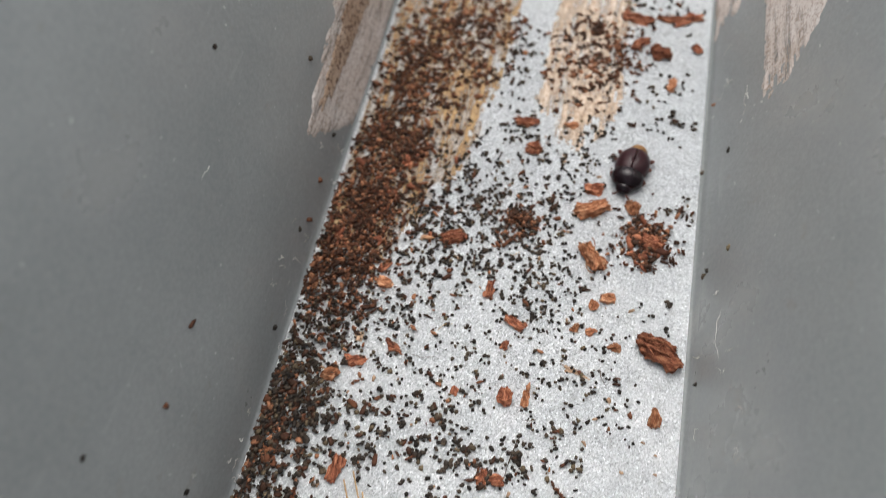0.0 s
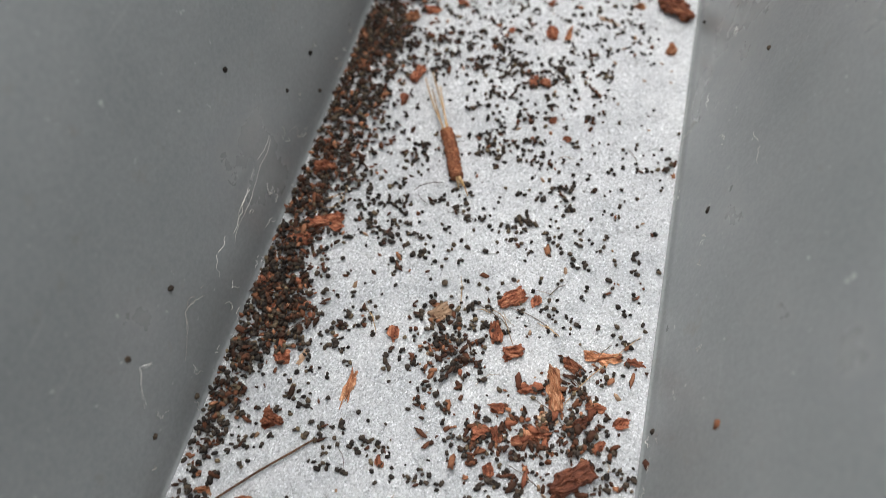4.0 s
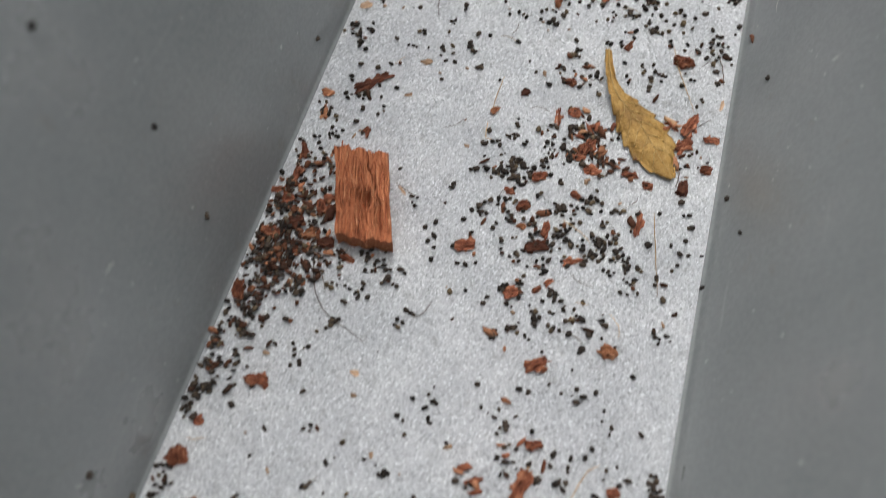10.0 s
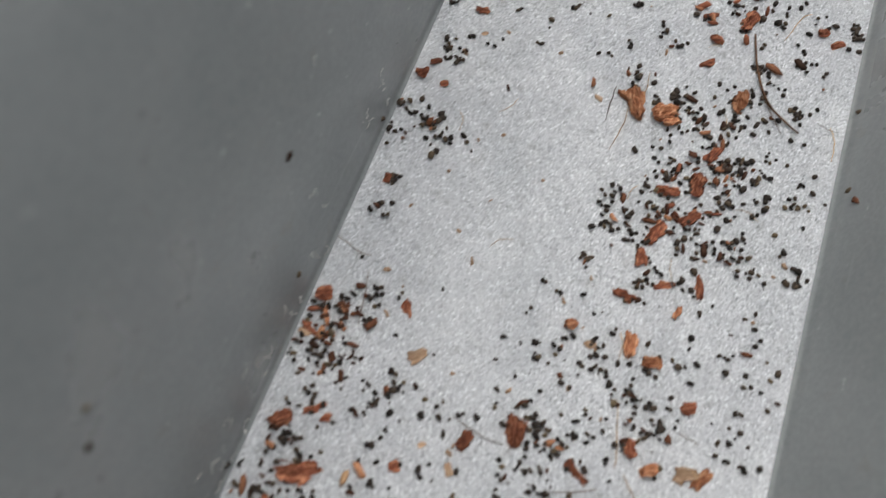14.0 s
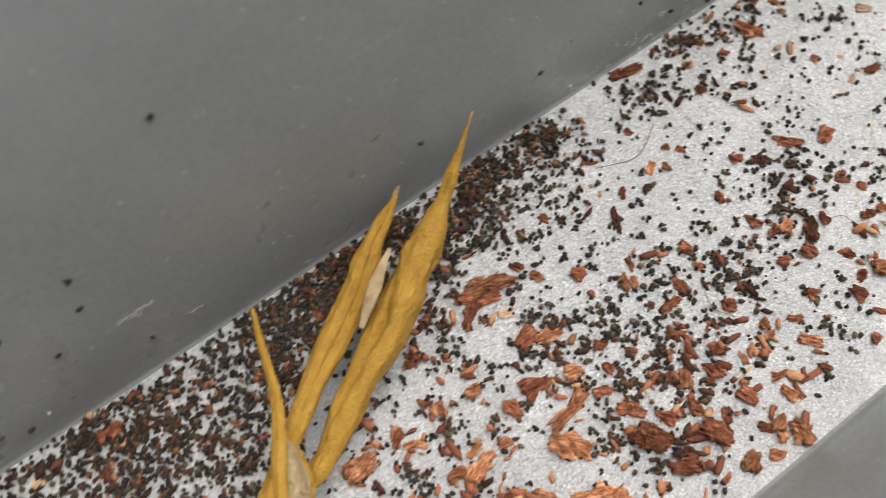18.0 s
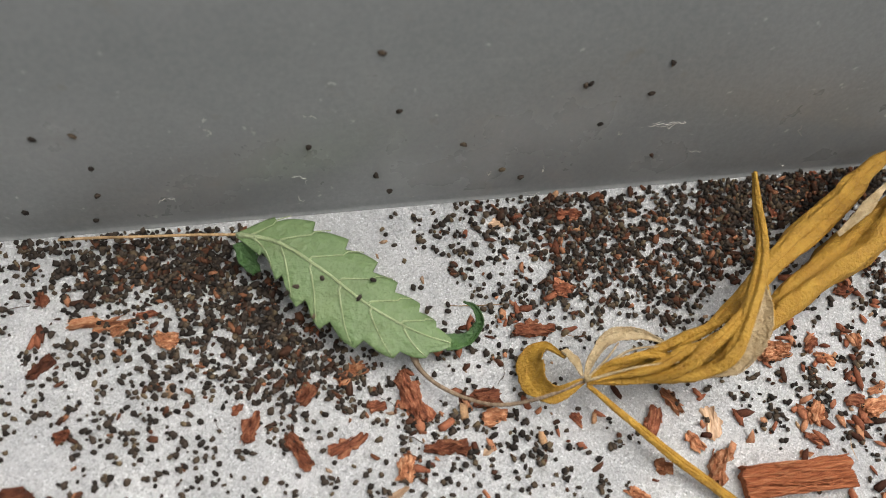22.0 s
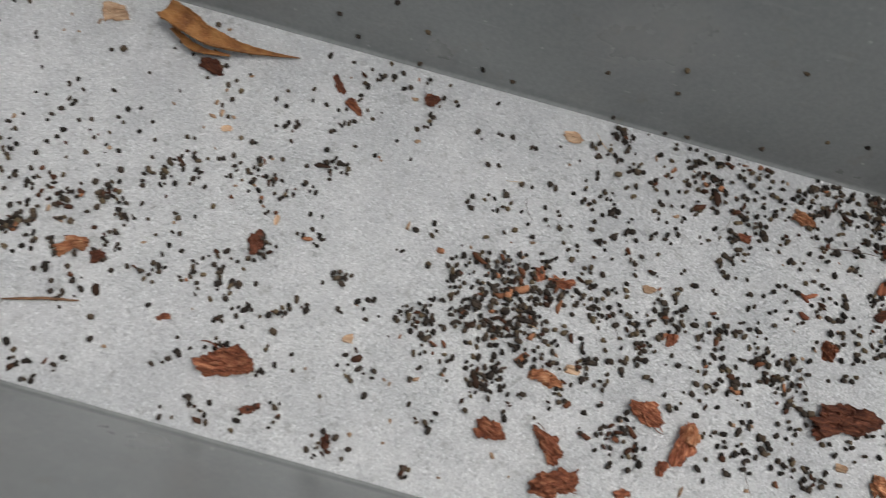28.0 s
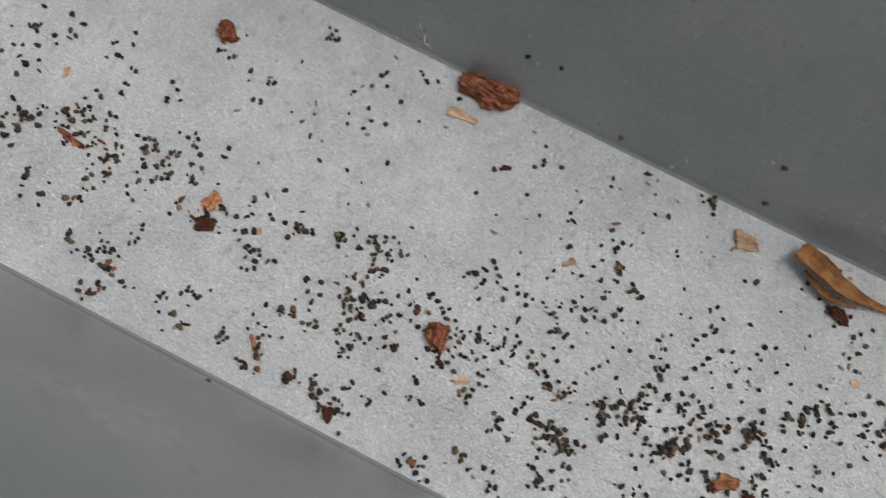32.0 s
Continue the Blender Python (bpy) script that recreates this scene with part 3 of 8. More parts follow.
def ragged(u, v, grain=0.35):
    return grain * noise.noise((u * 0.45, v * 0.16, 2)) + 0.25 * noise.noise((u * 1.3, v * 0.5, 7)) + 0.12 * noise.noise((u * 3, v * 2, 5))


def on_floor(u, v, h):
    return (u, v, max(h, -0.01) + 0.02)


def on_left(u, v, h):
    return (-LEAN_L * v + h + 0.02, u, v + h * LEAN_L)


def on_right(u, v, h):
    return (60 + LEAN_R * v - h - 0.02, u, v + h * LEAN_R)


residue("dried_film", on_floor, lambda u, v: 0.9 < u < 21.5 + 0.10 * (v - 20) - 9 * max(0, (14 - v) / 30) ** 1.2 + 6 * ragged(u, v) and v > -12 + 26 * ragged(u, v),
        (0.8, 28, -24, 100), GOLD, "golden brown dried film streaked along the tray floor", "dried film")
residue("dried_film", on_floor, lambda u, v: 31 + 3 * ragged(u, v) < u < 45 + 5 * ragged(u, v) and v > 18 + abs(u - 38) * 0.9 + 22 * ragged(u, v),
        (28, 52, 8, 100), FILM, "pale tan dried film streaked on the tray floor", "dried film")
residue("mud_smear", on_left, lambda u, v: max(0.7, 12 - (u - 3) * 0.95) + 2.5 * ragged(v * 1.5, u) < v < 13.5 + 0.2 * (u - 3) + 4 * ragged(v * 1.5, u) and u > 3 + 16 * ragged(v * 2.6, u),
        (-6, 100, 0.7, 30), MUD, "pale worn film of dried mud on the grey wall", "mud smear", step=0.4)
residue("mud_streak", on_left, lambda u, v: 9.8 - 0.03 * (u - 10) + 2 * ragged(v * 1.8, u) < v < 13.2 + 0.12 * (u - 10) + 3 * ragged(v * 1.8, u) and u > 9 + 18 * ragged(v * 2.6, u),
        (-2, 100, 5, 30), BROWN_MUD, "brown grainy streak of dried mud on the grey wall", "mud smear", step=0.4, thick=0.34)
residue("mud_smear", on_right, lambda u, v: 15.5 + 2 * ragged(v * 1.5, u) < v < 20 + (u - 18) * 1.05 + 4 * ragged(v * 1.5, u) and u > 20 + 14 * ragged(v * 2.2, u),
        (10, 100, 10, 45), MUD, "pinkish brown dried mud smear on the grey wall", "mud smear", step=0.4)
residue("mud_smear", on_right, lambda u, v: 0.8 < v < 8 + 4 * ragged(v * 1.5, u) and u > 46 + 16 * ragged(v * 2.2, u),
        (34, 100, 0.7, 12), MUD, "thin pale brown streaks on the grey wall", "mud smear", step=0.4)


# ---- the beetle ----
def shell_material(name, colour, edge, rough):
    mat, tree, sh = nodes_of(name, rough)
    n = noise_tex(tree, coords(tree), 700, 3)
    tree.links.new(ramp(tree, n, [(0.35, colour), (0.75, edge)]), sh.inputs["Base Color"])
    sh.inputs["Coat Weight"].default_value = 0.05
    sh.inputs["Specular IOR Level"].default_value = 0.22
    sh.inputs["Coat Roughness"].default_value = 0.18
    bumped(tree, sh, noise_tex(tree, coords(tree), 4200, 2), 0.15, 0.0001)
    return mat


def dome(bm, cx, cy, cz, rx, ry, rz, cut=None, segs=20):
    made = bmesh.ops.create_uvsphere(bm, u_segments=segs, v_segments=12, radius=1.0)["verts"]
    for v in made:
        x, y, z = v.co
        z = max(z, -0.35)
        if cut == "right":
            x = max(x, 0.015)
        if cut == "left":
            x = min(x, -0.015)
        v.co = ((cx + x * rx) * MM, (cy + y * ry) * MM, (cz + z * rz) * MM)


def beetle(x, y, turn):
    black = shell_material("black_shell", (0.006, 0.003, 0.004), (0.012, 0.006, 0.008), 0.14)
    plum = shell_material("plum_shell", (0.016, 0.004, 0.006), (0.036, 0.009, 0.011), 0.36)
    buff = shell_material("buff_abdomen", (0.15, 0.08, 0.032), (0.26, 0.145, 0.06), 0.6)
    leg = shell_material("brown_leg", (0.07, 0.022, 0.016), (0.14, 0.05, 0.03), 0.4)
    root = new("beetle")
    for name, side in (("elytron", "left"), ("elytron", "right")):
        bm = bmesh.new()
        dome(bm, 0, 0.2, 1.0, 2.65, 3.05, 1.9, side)
        part(name, bm, plum, root, "dark plum wing case")
    bm = bmesh.new()
    dome(bm, 0.05, 2.15, 1.0, 1.6, 1.6, 1.35)
    part("abdomen", bm, buff, root, "buff abdomen tip beyond the wing cases")
    bm = bmesh.new()
    dome(bm, 0, -1.9, 1.0, 2.55, 1.9, 1.8)
    part("pronotum", bm, black, root, "glossy black shield")
    bm = bmesh.new()
    dome(bm, 0, -3.5, 0.8, 1.3, 1.0, 1.0, segs=16)
    part("head", bm, black, root)
    for sx in (-1, 1):
        bm = bmesh.new()
        tube(bm, spline([Vector((sx * 0.6, -4.2, 0.7)) * MM, Vector((sx * 1.0, -4.7, 0.55)) * MM, Vector((sx * 1.3, -4.6, 0.4)) * MM], 6), [0.12 * MM] * 7, 5)
        part("antenna", bm, leg, root)
        for ly, reach, back in ((-1.6, 0.35, -0.3), (0.4, 0.6, 0.3), (1.7, 0.5, 0.6)):
            bm = bmesh.new()
            pts = [Vector((sx * 1.8, ly, 0.6)), Vector((sx * (2.5 + reach * 0.3), ly + back * 0.4, 0.9)), Vector((sx * (2.3 + reach * 0.7), ly + back * 0.9, 0.55)), Vector((sx * (2.2 + reach), ly + back * 1.3, 0.12))]
            tube(bm, spline([p * MM for p in pts], 9), [0.36 * MM, 0.36 * MM, 0.34 * MM, 0.3 * MM, 0.26 * MM, 0.22 * MM, 0.2 * MM, 0.16 * MM, 0.13 * MM, 0.09 * MM], 6, 0.3, ly)
            part("leg", bm, leg, root)
    root.matrix_world = pose(x * MM, y * MM, 0.15 * MM, 0, 0, turn) @ Matrix.Diagonal((1.08, 1.22, 1.18, 1))
    tagged(root, "dead glossy dark plum beetle with buff abdomen lying on metal", "beetle")


# ---- the stalk fragment with straws ----
def stalk(x0, y0, x1, y1):
    core = litter("scaly_stalk", [(0.32, (0.10, 0.035, 0.02)), (0.5, (0.30, 0.11, 0.055)), (0.7, (0.52, 0.27, 0.14))], grain=(0.7, 1, 1), scale=2600, bump=1.0)
    root = new("dry_stalk")
    length = math.hypot(x1 - x0, y1 - y0)
    for a, b in ((0.0, 1.0),):
        bm = bmesh.new()
        n = 60
        pts = [Vector(((a + (b - a) * i / n) * length, 0.14 * math.sin(5 * (a + (b - a) * i / n)), 0.95)) * MM for i in range(n + 1)]
        rad = [0.98 * MM * (1.06 - 0.2 * a + 0.02 * math.sin(math.pi * i / n)) * (1 + 0.16 * noise.noise((i * 0.9, a * 9, 0))) for i in range(n + 1)]
        tube(bm, pts, rad, 20, 0.34, a * 20)
        part("stalk_core", bm, core, root)
    for k, (sx, sy, ex, ey, ez) in enumerate(((0.3, 0.4, -13.0, 0.2, 1.3), (0.2, -0.3, -12.2, -1.3, 1.1), (0.3, -0.5, -9.0, -0.7, 1.6), (0.3, 0.1, -10.0, 0.9, 0.8), (length - 0.3, 0.3, length + 3.6, 0.9, 0.5), (length - 0.3, 0.0, length + 1.2, 0.15, 0.7), (length - 0.3, 0.25, length + 1.5, 0.5, 0.4), (length - 0.3, -0.3, length + 1.7, -0.2, 0.4))):
        bm = bmesh.new()
        mid = Vector(((sx + ex) / 2, (sy + ey) / 2 - 0.3 * (k == 1), 1.25))
        tube(bm, spline([Vector((sx, sy, 1.2)) * MM, mid * MM, Vector((ex, ey, ez)) * MM], 12), [0.17 * MM * (1 - 0.35 * i / 12) for i in range(13)], 5)
        part("straw", bm, STRAW, root, "pale stiff straw")
    rnd = random.Random(3)
    for k in range(44):
        bm = bmesh.new()
        sx, g = rnd.uniform(0.2, length - 0.2), rnd.uniform(-0.2, 3.3)
        p = Vector((sx, 0.85 * math.cos(g), 0.95 + 0.85 * math.sin(g)))
        q = p + Vector((rnd.uniform(0.4, 1.1) * rnd.choice((-1, 1)), 0.28 * math.cos(g), 0.25 * math.sin(g)))
        tube(bm, [p * MM, (p * 0.5 + q * 0.5) * MM, q * MM], [0.06 * MM, 0.05 * MM, 0.02 * MM], 4)
        part("bristle", bm, ORANGE, root)
    root.matrix_world = pose(x0 * MM, y0 * MM, 0.05 * MM, 0, 0, math.degrees(math.atan2(y1 - y0, x1 - x0)))
    tagged(root, "reddish scaly dry stalk fragment with pale straws on metal", "stalk")


# ---- sawn looking blocks of fibrous wood ----
def fibre_block(name, x, y, length, width, height, turn, seed, label, gouge=True, shear=0.0, nx=84, ny=60):
    """A split block of fibrous wood: ridged along its length, ragged across its ends."""
    mat = litter("fibrous_wood", [(0.30, (0.16, 0.045, 0.022)), (0.44, (0.42, 0.145, 0.066)), (0.58, (0.52, 0.205, 0.098)), (0.74, (0.70, 0.40, 0.23))], grain=(0.12, 1, 1), scale=2400, bump=1.0, spread=0.1, clouds=0.25)
    root = new(name)
    bm = bmesh.new()
    top, low = [], []
    for i in range(nx + 1):
        ru, rl = [], []
        for j in range(ny + 1):
            u, v = i / nx, j / ny
            strand_no = noise.noise((v * 7 + seed, 0.3, u * 1.6))
            fine = noise.noise((v * 24, u * 5, seed)) + 0.6 * noise.noise((v * 40, u * 16, seed))
            ex = length * (u - 0.5) * (1 + 0.11 * noise.noise((v * 5, seed, 1))) + shear * (v - 0.5)
            wy = width * (v - 0.5) * (1 - 0.05 * math.sin(u * 3)) + 0.25 * noise.noise((u * 6, v * 2, seed))
            ridge = 1 - abs(noise.noise((v * 9 + 0.5 * math.sin(u * 4), u * 1.3, seed + 2))) * 2.4
            crack = max(0.0, 1 - abs(v - 0.3 - 0.12 * math.sin(u * 5 + seed) - 0.05 * noise.noise((u * 9, 1, seed))) / 0.022) * (0.2 < u < 0.85)
            h = height * (0.84 + 0.16 * strand_no + 0.15 * fine + 0.14 * ridge + 0.2 * noise.noise((u * 3, v * 3, seed + 4)) - 0.3 * crack)
            if gouge:
                d = ((u - 0.48) / 0.13) ** 2 + ((v - 0.47 - 0.3 * (u - 0.48)) / 0.13) ** 2
                h -= 0.6 * height * math.exp(-d * d) * (1 + 0.6 * noise.noise((u * 14, v * 22, seed)))
                d = ((u - 0.57) / 0.05) ** 2 + ((v - 0.52) / 0.12) ** 2
                h += 0.25 * height * math.exp(-d)
            ru.append(bm.verts.new(Vector((ex, wy, h)) * MM))
            rl.append(bm.verts.new(Vector((ex * 0.98, wy * 0.97, 0)) * MM))
        top.append(ru)
        low.append(rl)
    for i in range(nx):
        for j in range(ny):
            bm.faces.new((top[i][j], top[i + 1][j], top[i + 1][j + 1], top[i][j + 1]))
            bm.faces.new((low[i][j], low[i][j + 1], low[i + 1][j + 1], low[i + 1][j]))
    for i in range(nx):
        for j in (0, ny):
            bm.faces.new((top[i][j], top[i + 1][j], low[i + 1][j], low[i][j]))
    for j in range(ny):
        for i in (0, nx):
            bm.faces.new((top[i][j], top[i][j + 1], low[i][j + 1], low[i][j]))
    bmesh.ops.recalc_face_normals(bm, faces=bm.faces)
    body = part("wood_body", bm, mat, root, smooth=False)
    body.data.shade_smooth()
    body.data.set_sharp_from_angle(angle=radians(35))
    rnd = random.Random(seed)
    for k in range(15):
        v, u0 = rnd.uniform(-0.46, 0.46), rnd.uniform(-0.5, 0.1)
        u1 = u0 + rnd.uniform(0.25, 0.55)
        bm = bmesh.new()
        pts = [Vector((length * (u0 + (u1 - u0) * s / 8), width * v + 0.12 * math.sin(s + k), height * (0.97 + 0.06 * math.sin(s * 0.7 + k)))) * MM for s in range(9)]
        tube(bm, pts, [rnd.uniform(0.07, 0.15) * MM] * 9, 5, 0.4, k)
        part("fibre", bm, mat, root)
    root.matrix_world = pose(x * MM, y * MM, 0, 0, 0, turn)
    tagged(root, label, "wood chip")


# ---- leaves ----
def leaf_material(name, stops, rough, back, scale=420):
    mat, tree, sh = nodes_of(name, rough)
    v = coords(tree)
    n = noise_tex(tree, v, scale, 5, 0.6)
    fine = noise_tex(tree, v, scale * 6, 3)
    base = ramp(tree, n, stops)
    base = mixed(tree, 0.22, base, ramp(tree, fine, [(0.3, (0.6, 0.6, 0.6)), (0.7, (1.2, 1.2, 1.2))]), "MULTIPLY")
    crease = noise_tex(tree, coords(tree, (1, 0.45, 1)), scale * 2.2, 4, 0.7)
    base = mixed(tree, 0.5, base, ramp(tree, crease, [(0.32, (0.74, 0.68, 0.6)), (0.48, (1.0, 1.0, 1.0)), (0.66, (1.15, 1.15, 1.15))]), "MULTIPLY")
    tree.links.new(base, sh.inputs["Base Color"])
    bumped(tree, sh, mixed(tree, 0.5, fine, crease), 0.9, 0.0009)
    return mat


YELLOW = leaf_material("yellow_dry_leaf", [(0.3, (0.34, 0.175, 0.018)), (0.5, (0.41, 0.225, 0.024)), (0.72, (0.47, 0.28, 0.038))], 0.6, 0)
PALE = leaf_material("pale_leaf_back", [(0.3, (0.34, 0.24, 0.11)), (0.6, (0.49, 0.385, 0.23))], 0.6, 0)
GREEN = leaf_material("green_leaf", [(0.3, (0.105, 0.175, 0.068)), (0.55, (0.13, 0.205, 0.082)), (0.75, (0.158, 0.228, 0.098))], 0.5, 0, 160)
GREEN_DARK = leaf_material("green_leaf_upper", [(0.3, (0.03, 0.085, 0.022)), (0.7, (0.06, 0.14, 0.035))], 0.4, 0)
VEIN = leaf_material("leaf_vein", [(0.3, (0.29, 0.37, 0.19)), (0.7, (0.40, 0.47, 0.27))], 0.5, 0)
OCHRE_VEIN = leaf_material("ochre_leaf_vein", [(0.3, (0.34, 0.21, 0.06)), (0.7, (0.46, 0.31, 0.12))], 0.65, 0)
OCHRE = leaf_material("ochre_dry_leaf", [(0.3, (0.20, 0.105, 0.022)), (0.5, (0.36, 0.205, 0.045)), (0.72, (0.48, 0.31, 0.10))], 0.65, 0, 300)
BROWN = leaf_material("brown_dead_leaf", [(0.3, (0.15, 0.055, 0.018)), (0.5, (0.31, 0.135, 0.04)), (0.72, (0.43, 0.22, 0.075))], 0.7, 0)


def frame_curve(points, n):
    pts = spline([Vector(p) * MM for p in points], n)
    out = []
    for i, p in enumerate(pts):
        t = (pts[min(i + 1, n)] - pts[max(i - 1, 0)]).normalized()
        s = t.cross(Vector((0, 0, 1))).normalized()
        out.append((p, t, s, s.cross(t)))
    return out


def profile(values, f):
    k = f * (len(values) - 1)
    j = min(int(k), len(values) - 2)
    return values[j] + (values[j + 1] - values[j]) * (k - j)


def flat_blade(points, left, right, teeth, sag, n=96, across=8, thick=0.14, wave=0.25, depth=0.16):
    """A toothed leaf blade along its midrib; half widths to either side in millimetres."""
    bm = bmesh.new()
    rows_up, rows_low = [], []
    for i, (p, t, s, u) in enumerate(frame_curve(points, n)):
        f = i / n
        ru, rl = [], []
        saw = (f * teeth) % 1.0
        for q in range(-across, across + 1):
            g = q / across
            half = profile(right if q > 0 else left, f)
            notch = 1 - depth * abs(g) ** 3 * (1 - saw) ** 1.5 * (1 if 0.1 < f < 0.97 else 0)
            lean = abs(g) * 0.22 * half
            ripple = wave * noise.noise((f * 5, g * 2, points[0][1])) * abs(g)
            z = -sag * g * g * half / 4 + ripple
            c = p + s * g * half * notch * MM + t * lean * MM + u * z * MM
            ru.append(bm.verts.new(c))
            rl.append(bm.verts.new(c - u * thick * MM))
        rows_up.append(ru)
        rows_low.append(rl)
    m = 2 * across
    for i in range(n):
        for q in range(m):
            bm.faces.new((rows_up[i][q], rows_up[i][q + 1], rows_up[i + 1][q + 1], rows_up[i + 1][q]))
            bm.faces.new((rows_low[i][q], rows_low[i + 1][q], rows_low[i + 1][q + 1], rows_low[i][q + 1]))
        for q in (0, m):
            bm.faces.new((rows_up[i][q], rows_up[i + 1][q], rows_low[i + 1][q], rows_low[i][q]))
    for i in (0, n):
        for q in range(m):
            bm.faces.new((rows_up[i][q], rows_up[i][q + 1], rows_low[i][q + 1], rows_low[i][q]))
    bmesh.ops.recalc_face_normals(bm, faces=bm.faces)
    return bm


def veins(root, points, left, right, count, sag, mat, rib=0.34, wave=0.25, first=0.06, twig=0.17):
    """The raised midrib and side veins of a leaf."""
    line = frame_curve(points, 60)
    bm = bmesh.new()
    tube(bm, [p + u * 0.06 * MM for p, t, s, u in line], [rib * MM * (1 - 0.75 * i / 60) for i in range(61)], 6)
    part("midrib", bm, mat, root, "pale raised midrib")
    for side, half in ((-1, left), (1, right)):
        for k in range(count):
            f0 = first + (0.86 - first) * k / count + (0.02 if side > 0 else 0)
            pts = []
            for j in range(9):
                g = j / 8
                f = min(0.99, f0 + 0.115 * g ** 1.2)
                p, t, s, u = line[round(f * 60)]
                h = profile(half, f)
                # g runs to just short of the margin
                w = 0.93 * g
                ripple = wave * noise.noise((f * 5, side * w * 2, points[0][1])) * w
                z = -sag * w * w * h / 4 + ripple + 0.07
                pts.append(p + s * side * w * h * MM + t * w * 0.22 * h * MM + u * z * MM)
            bm = bmesh.new()
            tube(bm, pts, [twig * MM * (1 - 0.6 * j / 8) for j in range(9)], 5)
            part("vein", bm, mat, root)


# ---- the large finds ----
beetle(48.5, 14.0, -12)
stalk(21.4, -55.8, 25.6, -64.7)
fibre_block("wood_block", 13.1, -199.0, 13.8, 7.6, 3.6, 110, 3, "rectangular orange-brown fibrous wood chip with a gouge, on metal", shear=1.9)
fibre_block("wood_plank", 44.3, -401.6, 15.0, 4.3, 1.9, 89, 8, "flat oblong red-brown wood splinter lying on metal", gouge=False)
strand("dry_twig", [(5.9, -122.6, 0.4), (11.2, -116.8, 0.6), (16.9, -111.0, 0.4)], 0.17, STEM, "straight thin dark dry stick lying on the tray floor", "stick", 0.05, 0.2)
strand("dry_twig", [(44.3, -231.7, 0.4), (45.9, -237.6, 0.5), (48.8, -242.7, 0.5), (53.5, -245.6, 0.4)], 0.18, STEM, "curved brown plant stem lying on the tray floor", "stem", 0.1, 0.3)


